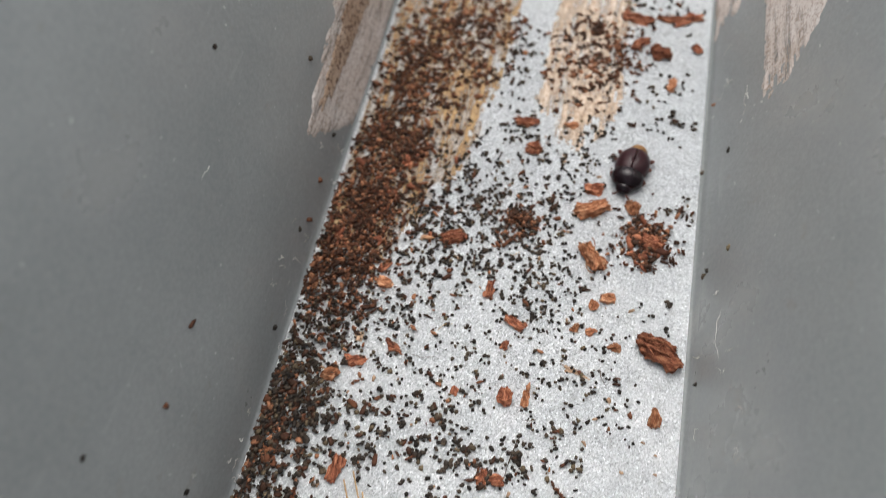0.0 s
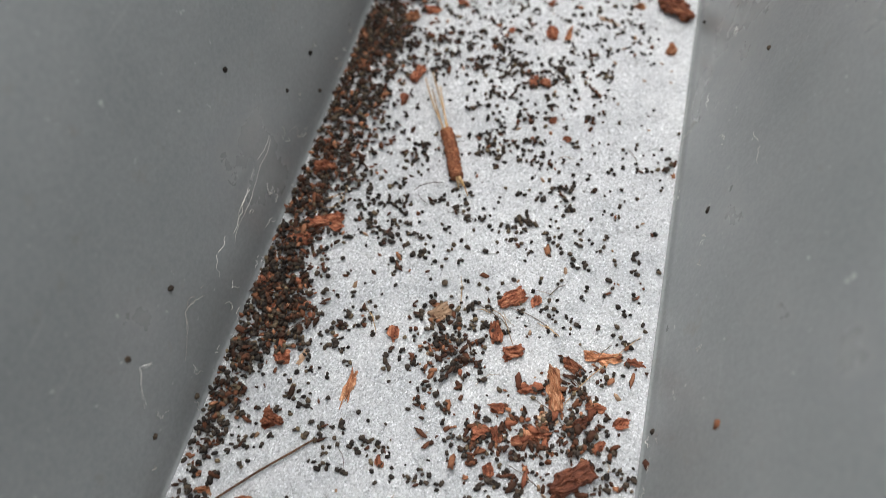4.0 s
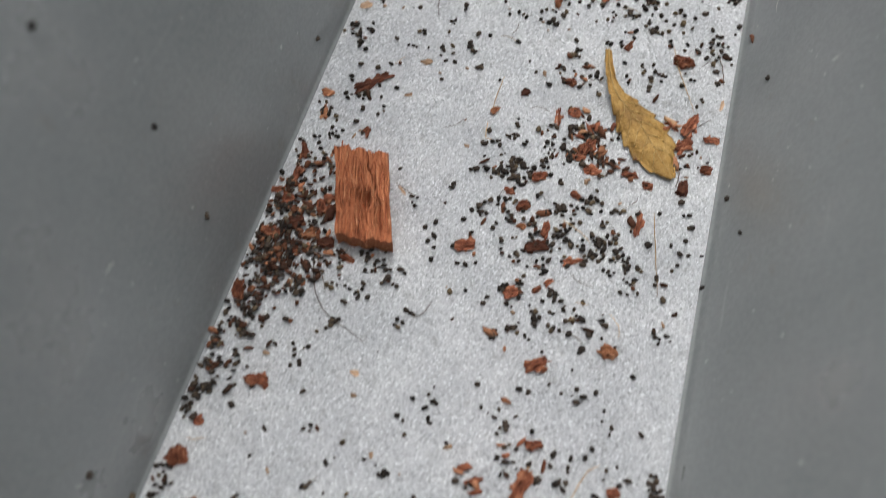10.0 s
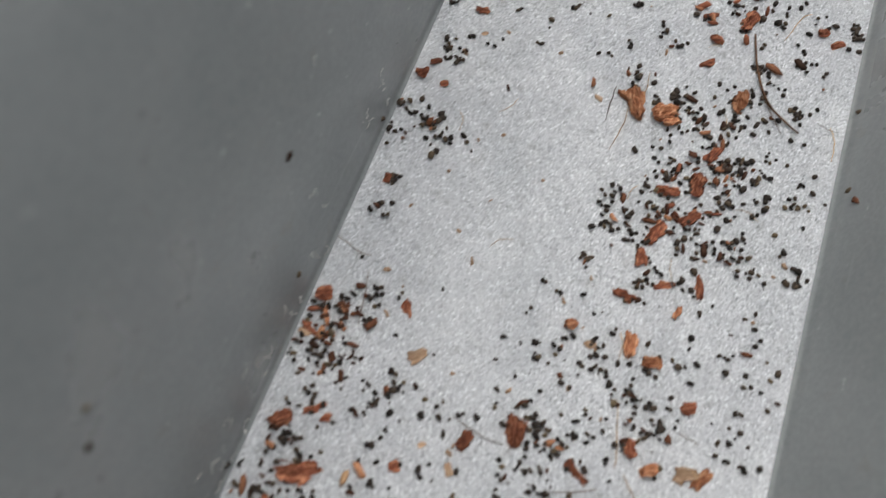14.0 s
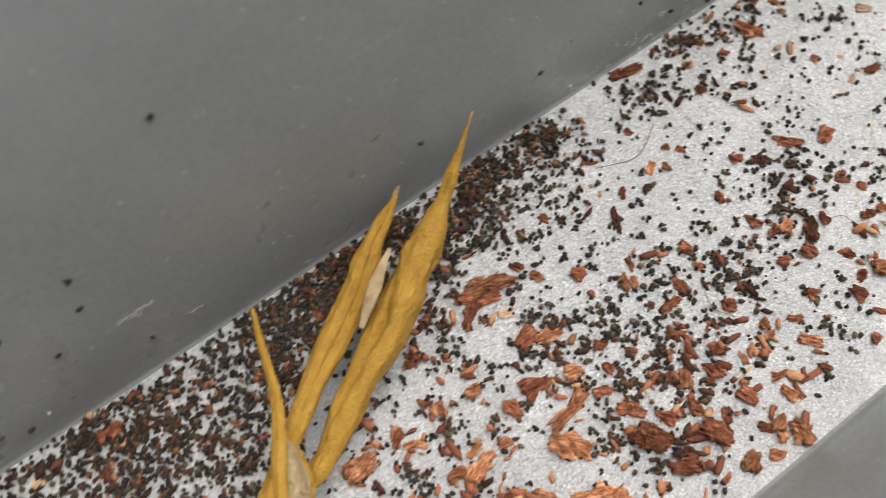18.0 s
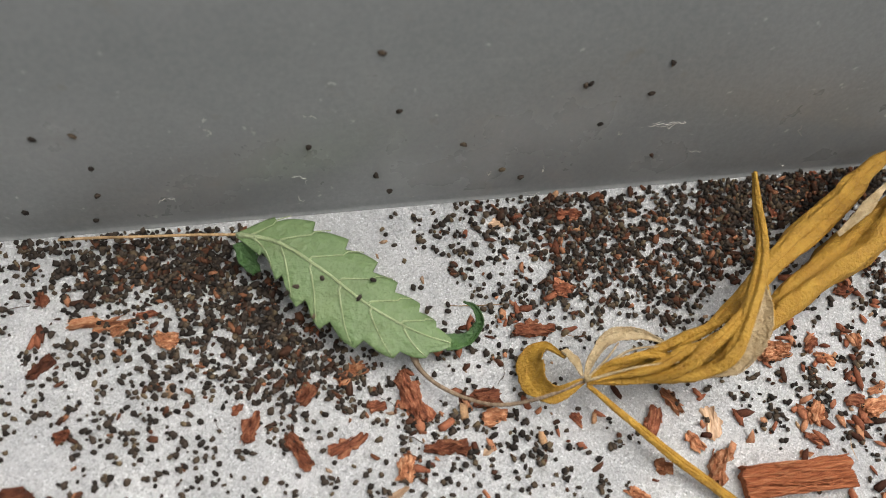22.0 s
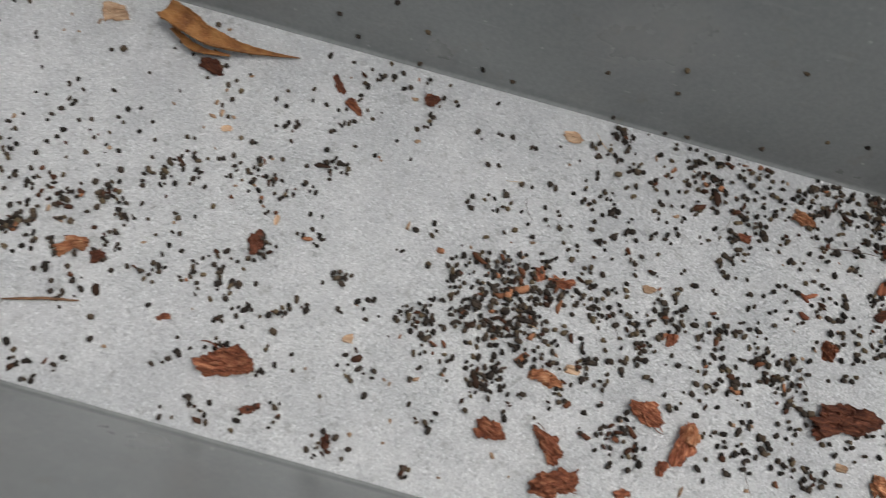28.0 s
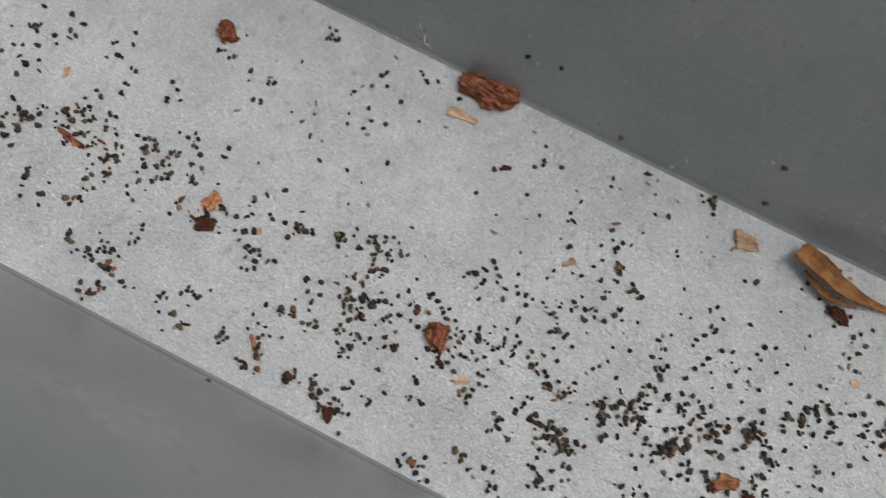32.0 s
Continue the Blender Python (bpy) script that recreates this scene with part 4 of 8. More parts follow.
def yellow_leaf():
    root = new("dried_leaf_cluster")
    rolls = (
        ([(27.0, -408.5, 5.0), (24.5, -402.5, 5.4), (20.3, -395.5, 5.6), (15.2, -386.5, 6.0), (10.0, -377.6, 7.4), (5.6, -369.8, 10.5), (1.2, -362.2, 17.0)], [1.6, 3.4, 4.9, 7.0, 6.2, 2.6, 0.3], (10, 80)),
        ([(29.6, -428.0, 5.8), (27.6, -420.6, 7.2), (25.8, -412.6, 8.3), (22.0, -406.6, 8.0), (17.2, -399.8, 7.4), (12.0, -392.4, 6.8), (7.6, -385.6, 7.0), (3.4, -379.4, 7.0), (0.9, -375.0, 7.4)], [0.5, 1.1, 1.5, 2.0, 3.1, 4.2, 4.1, 2.6, 0.9], (40, -60)),
        ([(29.8, -428.1, 5.6), (30.4, -421.1, 6.5), (30.9, -414.3, 8.0), (28.9, -410.2, 10.5), (23.2, -406.5, 12.0), (16.4, -403.1, 11.5), (10.0, -401.3, 10.8), (4.4, -399.6, 9.9)], [0.6, 1.3, 1.9, 2.2, 2.1, 1.8, 1.5, 0.9], (0, 50)),
        ([(29.6, -428.1, 5.8), (27.9, -422.8, 7.2), (26.4, -417.0, 8.2), (24.8, -410.4, 9.0)], [0.5, 1.3, 1.5, 1.2], (20, 60)),
        ([(29.8, -428.2, 5.8), (29.6, -422.8, 7.6), (28.4, -416.7, 9.2), (26.6, -410.7, 10.0)], [0.5, 1.2, 1.6, 1.4], (-20, 40)),
        ([(29.6, -428.2, 5.9), (28.2, -425.1, 7.2), (27.9, -420.8, 8.3), (28.7, -416.6, 8.6), (28.0, -413.0, 8.6)], [0.4, 0.9, 1.1, 1.0, 0.7], (0, 30)),
        ([(29.7, -427.9, 5.7), (30.1, -422.2, 6.4), (30.1, -416.7, 9.4), (28.0, -412.6, 11.0), (24.1, -407.5, 11.6)], [0.5, 1.0, 1.5, 1.8, 1.3], (30, -30)),
        ([(29.8, -427.9, 5.2), (30.3, -422.0, 5.6), (30.8, -416.1, 6.2), (31.0, -411.2, 7.0)], [0.4, 0.9, 1.2, 0.9], (0, 20)),
        ([(29.5, -427.3, 4.4), (28.8, -421.6, 5.2), (28.6, -416.0, 6.0), (27.3, -410.1, 7.4), (24.8, -406.7, 8.4)], [0.8, 2.4, 3.2, 2.8, 1.4], (0, 30)),
        ([(31.2, -414.2, 7.2), (31.1, -409.3, 8.2), (28.5, -405.8, 10.2), (24.6, -404.2, 11.4), (20.6, -404.0, 11.8)], [0.5, 0.8, 0.8, 0.7, 0.4], (0, 40)),
        ([(30.1, -428.0, 5.5), (34.5, -423.2, 4.0), (40.7, -416.9, 2.6), (47.2, -409.6, 1.3), (53.4, -402.4, 0.8)], [0.6, 1.1, 1.4, 1.5, 0.5], (0, 25)),
    )
    for k, (points, girths, turn) in enumerate(rolls):
        part("leaflet", scroll(points, girths, turn, k * 3.7), YELLOW, root)
    sheets = (
        ([(31.0, -414.2, 7.6), (30.5, -409.9, 8.8), (27.8, -407.0, 10.6), (24.5, -405.3, 11.6), (21.1, -404.6, 11.8)], [0.8, 2.8, 3.6, 2.6, 0.8], [50, 60, 70, 60, 50], (10, 30), PALE),
        ([(29.5, -428.3, 5.8), (26.8, -426.8, 6.4), (24.5, -423.9, 7.0), (24.7, -420.3, 7.2), (26.2, -417.3, 7.2)], [0.4, 1.4, 2.2, 2.0, 0.6], [60, 90, 110, 130, 150], (20, -10), PALE),
        ([(29.5, -428.3, 5.5), (30.6, -432.2, 4.5), (28.5, -434.2, 3.6), (25.3, -434.2, 3.4), (24.2, -432.0, 4.2), (26.1, -430.0, 5.0)], [0.8, 2.8, 4.2, 4.4, 3.8, 1.4], [50, 60, 50, 50, 60, 80], (35, 60), YELLOW),
        ([(25.1, -430.1, 5.2), (26.8, -429.0, 5.6), (29.0, -428.5, 5.8)], [1.4, 1.8, 0.6], [60, 60, 80], (40, 20), PALE),
        ([(14.2, -389.6, 8.4), (11.2, -385.2, 10.2), (7.8, -380.6, 9.6)], [0.9, 1.9, 0.6], [50, 60, 50], (-25, -10), PALE),
        ([(1.2, -375.5, 7.5), (0.7, -374.7, 7.9), (0.6, -374.1, 8.5)], [0.8, 1.0, 0.5], [120, 120, 140], (0, 30), PALE),
    )
    for points, widths, curls, twist, mat in sheets:
        part("leaf_lobe", curled_blade(points, widths, curls, twist), mat, root, "pale papery underside" if mat is PALE else "")
    for points in (
        [(29.6, -428.3, 5.9), (26.9, -422.6, 7.5), (26.9, -418.3, 8.3)],
        [(29.7, -428.4, 6.0), (29.2, -422.3, 8.2), (29.4, -417.0, 9.3)],
        [(29.6, -428.3, 6.0), (27.6, -425.5, 6.9), (25.6, -423.4, 7.4)],
    ):
        bm = bmesh.new()
        tube(bm, spline([Vector(p) * MM for p in points], 16), [0.22 * MM * (1 - 0.03 * i) for i in range(17)], 6, 0.2)
        part("leaf_rib", bm, PALE, root, "pale dry rib")
    bm = bmesh.new()
    line = spline([Vector(p) * MM for p in [(29.5, -428.3, 5.5), (30.7, -433.7, 4.0), (30.7, -439.6, 2.8), (28.2, -445.1, 2.2), (25.2, -448.3, 2.0), (22.4, -449.5, 2.4)]], 24)
    tube(bm, line, [MM * (0.26 + 0.34 * (i / 24) ** 8) for i in range(25)], 8, 0.25, 2)
    part("petiole", bm, STRAWGREY, root, "pale shrivelled leaf stalk")
    tagged(root, "twisted golden yellow dried leaf cluster leaning on the tray wall", "dried leaf")


def green_leaf():
    line = [(4.7, -470.8, 5.5), (6.8, -465.4, 6.2), (11.1, -459.9, 5.6), (16.2, -454.6, 5.0), (20.3, -448.7, 4.2), (22.1, -444.3, 3.4)]
    left = [0.5, 4.4, 5.7, 6.0, 5.4, 4.2, 2.5, 0.5]
    right = [0.4, 2.9, 5.4, 6.3, 6.0, 4.7, 2.8, 0.5]
    root = new("green_leaf")
    part("blade", flat_blade(line, left, right, 8, 0.5, depth=0.26), GREEN, root, "matt green underside with toothed edge")
    veins(root, line, left, right, 6, 0.5, VEIN)
    bm = bmesh.new()
    tube(bm, spline([Vector(p) * MM for p in [(1.3, -494.9, 1.5), (1.9, -489.8, 2.4), (2.9, -483.5, 3.6), (3.8, -476.5, 4.6), (4.8, -470.3, 5.5)]], 22), [0.2 * MM + 0.0 * i for i in range(23)], 6)
    part("petiole", bm, STRAW, root, "thin pale brown leaf stalk")
    part("curled_tip", curled_blade([(21.9, -445.1, 3.2), (21.5, -442.0, 2.6), (19.8, -440.1, 3.4), (18.0, -440.7, 4.8), (17.2, -442.1, 5.2)], [2.6, 2.2, 1.6, 1.1, 0.4], [60, 90, 120, 150, 160], (0, 40), 24, 8), GREEN_DARK, root, "dark green curled leaf tip")
    part("folded_lobe", curled_blade([(5.7, -470.3, 5.2), (7.8, -469.7, 4.0), (9.3, -468.8, 2.4)], [2.4, 3.0, 1.6], [70, 90, 120], (0, -20), 16, 8), GREEN_DARK, root, "dark green folded lobe")
    tagged(root, "fresh green toothed leaf, underside up, beside the wall", "leaf")


def ochre_leaf():
    line = [(40.5, -164.1, 1.6), (41.3, -167.7, 1.8), (43.0, -171.7, 1.8), (45.6, -174.2, 1.6), (48.4, -177.2, 1.5), (51.0, -180.6, 1.4), (53.6, -183.2, 0.8)]
    left = [0.5, 0.7, 0.8, 1.5, 2.9, 4.0, 4.2, 3.6, 2.2, 0.4]
    right = [0.5, 0.6, 0.7, 1.1, 2.2, 3.2, 3.6, 3.2, 2.0, 0.4]
    root = new("ochre_leaf")
    part("blade", flat_blade(line, left, right, 9, 1.1, 90, 8, wave=1.0, depth=0.2), OCHRE, root)
    veins(root, line, left, right, 5, 1.1, OCHRE_VEIN, 0.13, 1.0, 0.42, 0.08)
    tagged(root, "dried ochre leaf with narrow folded tail on metal", "dried leaf")


def brown_leaf():
    root = new("brown_leaf")
    part("blade", curled_blade([(3.0, -609.6, 2.4), (4.6, -606.0, 3.3), (5.9, -601.6, 2.8), (5.6, -596.2, 1.6), (4.9, -592.2, 0.9), (4.2, -588.6, 0.5)],
                               [3.6, 5.2, 4.5, 2.5, 1.2, 0.4], [100, 150, 170, 190, 200, 210], (0, 25)), BROWN, root)
    part("folded_margin", curled_blade([(5.6, -607.6, 1.5), (7.7, -603.2, 1.5), (7.2, -598.2, 1.0)], [1.0, 2.2, 0.7], [140, 160, 170], (10, 30), 30, 9), BROWN, root, "dark brown margin rolled under")
    tagged(root, "curled brown dead leaf lying against the tray wall", "dead leaf")


yellow_leaf()
green_leaf()
specks["p"].append((12.5, -460.1, 6.5, 0.36))
specks["p"].append((12.9, -463.6, 5.5, 0.36))
specks["p"].append((13.0, -453.5, 5.5, 0.36))
specks["p"].append((15.3, -455.6, 5.5, 0.36))
specks["p"].append((17.4, -446.7, 4.7, 0.36))
specks["p"].append((16.9, -461.6, 4.7, 0.36))
specks["p"].append((13.7, -464.9, 5.5, 0.36))
ochre_leaf()
brown_leaf()

# bark chips, husks and splinters along the tray
chip("c", 51.3, 40.8, 4.8, 3.4, -15)
chip("c", 57.7, 43.0, 2.3, 2.2, -25)
chip("c", 46.4, 48.9, 6.4, 2.0, -3)
chip("c", 54.2, 49.9, 9.4, 2.1, 5)
chip("c", 47.5, 42.6, 3.5, 1.8, 33)
hair((61.5, -3.7, 0.20), (60.2, -4.5, 0.45), (62.8, -1.5, 0.20))
hair((36.9, -38.2, 0.20), (37.5, -34.9, 0.45), (36.5, -40.7, 0.20))

hair((48.4, -98.7, 0.20), (51.5, -93.5, 0.45), (57.8, -85.4, 0.20))
hair((42.8, -86.7, 0.20), (44.8, -87.3, 0.45), (46.5, -88.2, 0.20))
hair((1.7, -75.1, 0.20), (8.4, -73.5, 0.45), (6.7, -61.8, 0.20))
hair((17.3, -89.7, 0.20), (18.7, -91.2, 0.45), (19.6, -93.0, 0.20))
hair((51.5, -52.1, 0.20), (52.9, -53.8, 0.45), (53.9, -55.8, 0.20))
hair((35.0, -86.3, 0.20), (37.7, -87.0, 0.45), (41.0, -92.4, 0.20))

hair((43.4, -209.6, 0.20), (45.0, -209.8, 0.45), (46.5, -210.3, 0.20))

hair((44.3, -231.6, 0.20), (45.9, -237.5, 0.45), (48.8, -242.7, 0.20), (53.6, -245.5, 0.45))
hair((48.7, -231.1, 0.20), (50.1, -226.6, 0.45), (51.7, -224.8, 0.20))
hair((57.8, -242.8, 0.20), (58.6, -245.4, 0.45), (58.8, -248.1, 0.20))

chip("o", 18.2, -338.3, 1.9, 1.3, 28)
chip("o", 16.8, -340.2, 2.8, 1.1, -47)
chip("o", 4.5, -343.5, 1.3, 1.1, 23)
chip("d", 38.1, -328.5, 4.5, 2.2, -45)
chip("c", 26.4, -335.4, 2.1, 1.3, -17)
chip("o", 35.6, -331.0, 2.6, 1.9, 110)
chip("c", 32.0, -334.3, 2.9, 1.4, 11)
chip("c", 35.0, -332.7, 2.1, 1.5, 130)
chip("o", 48.2, -324.8, 2.8, 2.3, 54)
chip("c", 44.0, -326.9, 1.6, 1.4, 17)
chip("c", 55.8, -321.2, 1.6, 1.2, 23)

chip("c", 17.9, -373.2, 6.0, 2.5, 59)
chip("c", 20.7, -377.0, 2.1, 0.9, 47)
chip("c", 26.9, -360.2, 1.3, 1.3, -16)
chip("o", 20.2, -364.7, 2.3, 1.5, 33)
chip("c", 17.4, -366.0, 2.0, 1.4, 30)
chip("c", 23.4, -359.9, 2.0, 1.9, 24)
chip("c", 26.6, -352.8, 2.2, 1.2, -12)
chip("o", 28.9, -354.2, 2.1, 1.3, -34)
chip("c", 29.5, -344.9, 2.1, 2.1, 36)
chip("c", 34.5, -352.2, 3.5, 1.4, 87)
chip("o", 32.8, -345.2, 1.8, 1.5, 7)
chip("d", 20.2, -350.1, 4.7, 0.8, -35)
chip("c", 13.7, -358.3, 1.7, 1.4, 47)
chip("c", 17.4, -346.4, 1.6, 1.3, 122)
chip("c", 40.2, -331.2, 2.4, 2.1, 22)
chip("c", 39.3, -335.2, 1.7, 1.7, 30)
chip("c", 47.2, -327.8, 2.0, 1.7, 131)
chip("o", 46.1, -339.8, 2.2, 1.2, 57)
chip("o", 49.6, -340.5, 3.3, 1.7, 37)
chip("o", 44.2, -343.9, 2.0, 1.8, 122)
chip("c", 45.9, -344.3, 1.6, 1.5, 131)
chip("c", 39.5, -345.8, 2.2, 2.2, 35)
chip("c", 44.9, -353.9, 3.6, 2.0, 18)
chip("o", 43.2, -357.4, 1.6, 1.5, 126)
chip("c", 42.4, -359.3, 1.9, 1.8, 133)
chip("c", 50.2, -352.7, 2.8, 2.0, 17)
chip("o", 55.0, -351.7, 2.6, 2.0, 100)
chip("o", 47.5, -359.5, 2.5, 1.7, 46)
chip("c", 36.4, -361.0, 1.5, 1.3, 39)
chip("c", 36.2, -365.1, 1.6, 1.6, 37)
chip("c", 42.4, -366.4, 4.4, 1.8, 41)
chip("t", 47.7, -349.7, 6.0, 0.5, 91)
chip("o", 53.3, -346.6, 3.3, 0.8, -5)
chip("c", 46.0, -363.2, 2.7, 1.7, 30)
chip("c", 54.7, -333.2, 1.8, 1.7, 124)
chip("c", 48.7, -330.2, 2.3, 1.8, 18)
chip("c", 49.9, -323.6, 1.9, 1.8, 121)
chip("c", 52.4, -329.5, 2.4, 1.2, 38)
chip("c", 9.0, -396.0, 2.1, 1.2, 7)
chip("c", 2.1, -386.6, 1.8, 1.7, 37)
chip("c", 1.0, -384.2, 1.7, 1.7, 30)
chip("c", 10.8, -347.0, 2.7, 0.8, 53)
chip("c", 53.5, -341.5, 1.9, 1.3, 24)
chip("c", 33.1, -354.6, 1.2, 1.2, 28)
chip("c", 45.0, -335.5, 1.6, 1.5, 18)
hair((12.0, -346.9, 0.20), (14.2, -340.9, 0.45), (11.5, -335.0, 0.20))
hair((35.9, -347.2, 0.20), (38.5, -347.9, 0.45), (41.2, -346.3, 0.20))
hair((39.8, -363.1, 0.20), (41.6, -363.2, 0.45), (43.3, -363.6, 0.20))

chip("c", 9.5, -403.0, 2.2, 1.7, 60)
chip("c", 6.0, -392.8, 3.4, 1.4, 6)
hair((15.8, -443.8, 0.20), (16.3, -439.9, 0.45), (16.6, -434.2, 0.20))
hair((32.8, -451.8, 0.20), (33.2, -450.3, 0.45), (34.1, -449.1, 0.20))

hair((11.3, -508.0, 0.20), (10.4, -502.9, 0.45), (9.9, -498.5, 0.20))
hair((41.3, -476.8, 0.20), (39.3, -475.9, 0.45), (38.1, -474.5, 0.20))

chip("c", 46.8, -366.7, 4.5, 3.6, 22)
chip("c", 51.3, -359.4, 4.1, 3.0, 29)
chip("c", 52.0, -365.6, 3.8, 2.4, 56)
chip("c", 43.2, -351.7, 2.1, 1.7, 47)
chip("c", 38.1, -367.9, 2.4, 2.0, 52)
chip("c", 33.2, -364.0, 1.8, 1.7, 45)
chip("c", 50.5, -356.6, 2.1, 1.4, 133)

hair((1.1, -66.5, 0.20), (3.5, -63.9, 0.45), (6.4, -62.0, 0.20))
hair((2.4, -75.0, 0.20), (6.6, -72.8, 0.45), (9.7, -70.0, 0.20))
hair((38.6, -85.3, 0.20), (42.6, -86.2, 0.45), (46.3, -88.0, 0.20))
hair((19.0, -68.1, 0.20), (21.0, -66.6, 0.45), (23.2, -65.6, 0.20))
hair((25.4, -71.0, 0.20), (27.9, -71.0, 0.45), (30.3, -71.7, 0.20))
hair((17.5, -90.0, 0.20), (19.3, -91.7, 0.45), (20.5, -93.9, 0.20))
hair((55.5, -88.0, 0.20), (56.6, -86.7, 0.45), (57.9, -85.7, 0.20))
hair((30.3, -81.8, 0.20), (31.2, -85.1, 0.45), (31.3, -88.6, 0.20))
hair((33.8, -86.6, 0.20), (34.9, -86.6, 0.45), (36.0, -86.8, 0.20))
hair((43.8, -81.9, 0.20), (44.7, -80.6, 0.45), (45.9, -79.6, 0.20))
hair((51.9, -91.4, 0.20), (52.7, -89.3, 0.45), (54.0, -87.6, 0.20))

hair((43.9, -98.0, 0.20), (47.2, -99.5, 0.45), (50.0, -101.7, 0.20))
hair((46.9, -93.7, 0.20), (49.5, -94.4, 0.45), (51.8, -95.7, 0.20))
hair((43.0, -108.0, 0.20), (46.2, -109.4, 0.45), (48.9, -111.4, 0.20))
hair((50.7, -105.8, 0.20), (51.9, -103.6, 0.45), (53.6, -101.8, 0.20))
hair((6.5, -98.0, 0.20), (8.6, -95.5, 0.45), (11.2, -93.6, 0.20))
hair((33.0, -85.6, 0.20), (36.4, -86.8, 0.45), (39.4, -88.7, 0.20))

hair((31.6, -243.6, 0.20), (31.8, -246.7, 0.45), (31.3, -249.7, 0.20))

chip("d", 35.1, -501.1, 8.4, 4.6, -85)
chip("c", 28.0, -450.1, 7.5, 3.1, 17)
chip("c", 32.9, -464.9, 5.3, 2.5, 36)
chip("c", 33.0, -458.7, 5.5, 1.7, -63)
chip("c", 35.0, -445.9, 5.5, 2.5, -90)
chip("o", 36.7, -451.8, 3.3, 2.1, -11)
chip("c", 29.2, -470.6, 4.6, 1.9, -22)
chip("o", 23.8, -457.6, 4.3, 2.0, -66)
chip("c", 26.0, -463.5, 2.7, 2.1, -36)
chip("o", 31.8, -439.5, 3.1, 2.0, -90)
chip("c", 29.3, -440.2, 3.6, 2.6, -90)
chip("c", 26.5, -504.4, 2.6, 2.2, -9)
chip("c", 27.7, -493.7, 1.7, 1.7, -90)
chip("o", 13.3, -489.2, 9.9, 1.1, -86)
chip("c", 12.7, -483.5, 2.5, 1.5, -88)
chip("o", 14.5, -487.2, 2.2, 2.0, -58)
chip("o", 16.4, -481.2, 2.8, 2.4, -90)
chip("t", 23.4, -480.7, 2.2, 1.5, -5)
chip("o", 7.4, -509.9, 3.7, 2.3, -88)
chip("c", 9.3, -497.1, 2.2, 2.1, 3)
chip("t", 7.9, -484.7, 1.7, 1.5, -87)
chip("c", 41.8, -528.4, 5.5, 3.3, 70)
chip("o", 43.1, -522.0, 2.9, 2.5, -4)
chip("o", 42.9, -495.3, 3.6, 2.5, 88)
chip("t", 41.8, -501.2, 1.7, 1.3, -90)
chip("o", 44.3, -468.4, 3.6, 2.1, 88)
chip("c", 43.1, -463.5, 4.9, 1.6, -78)
chip("c", 43.9, -435.1, 2.1, 1.6, -25)
chip("c", 3.8, -423.9, 3.0, 2.0, -88)
chip("t", 4.2, -434.9, 2.6, 2.1, -88)
chip("c", 20.6, -432.2, 5.7, 2.3, -89)
chip("c", 15.2, -426.9, 3.5, 2.2, -88)
chip("t", 4.4, -546.0, 3.4, 2.8, -87)
chip("t", 24.6, -530.9, 2.0, 1.8, -90)
chip("c", 27.3, -543.1, 4.0, 1.3, -89)
chip("c", 13.0, -518.5, 2.2, 1.4, -90)
chip("c", 31.0, -526.7, 1.8, 1.8, 0)
chip("t", 38.7, -539.2, 1.9, 1.5, 87)
chip("o", 41.0, -541.4, 2.6, 1.9, 88)
chip("t", 35.8, -440.9, 2.5, 1.3, -58)
chip("c", 28.5, -454.5, 2.0, 1.5, -90)
chip("t", 39.7, -453.1, 3.0, 1.3, -64)
chip("d", 18.5, -496.6, 3.6, 2.1, -58)
chip("c", 26.9, -472.4, 2.1, 1.2, -41)

chip("c", 50.2, -583.1, 6.8, 4.9, -89)
chip("c", 49.4, -547.8, 4.5, 2.5, 76)
chip("c", 49.1, -540.4, 5.4, 2.9, 63)
chip("c", 53.6, -538.3, 5.6, 4.0, -74)
chip("c", 44.4, -522.8, 6.2, 2.9, -6)
chip("o", 39.0, -546.2, 2.1, 1.0, -35)
chip("o", 40.6, -543.7, 2.4, 1.8, -75)
chip("c", 26.7, -546.3, 1.9, 1.5, 43)
chip("c", 9.4, -578.6, 2.9, 1.4, 54)
chip("d", 6.3, -581.9, 3.8, 1.1, 40)
chip("d", 4.8, -567.9, 2.2, 2.0, -72)
chip("t", 4.9, -617.0, 3.7, 3.5, -73)
chip("o", 40.8, -608.2, 4.3, 1.7, -62)
chip("d", 41.3, -604.4, 2.2, 1.7, -74)
chip("d", 33.5, -585.1, 3.2, 2.3, 11)
chip("c", 48.3, -525.2, 2.0, 1.8, 0)
chip("t", 42.9, -569.3, 1.6, 1.5, -76)
chip("c", 52.7, -529.6, 2.3, 1.1, -77)
chip("t", 18.3, -595.0, 1.6, 1.5, -72)
chip("d", 55.1, -578.7, 2.9, 1.3, -63)
chip("d", 56.6, -568.1, 2.2, 1.4, 5)
chip("t", 29.5, -583.6, 2.1, 1.2, 11)
chip("d", 9.3, -600.4, 3.2, 2.2, 66)
chip("c", 46.6, -593.3, 1.7, 1.4, -45)

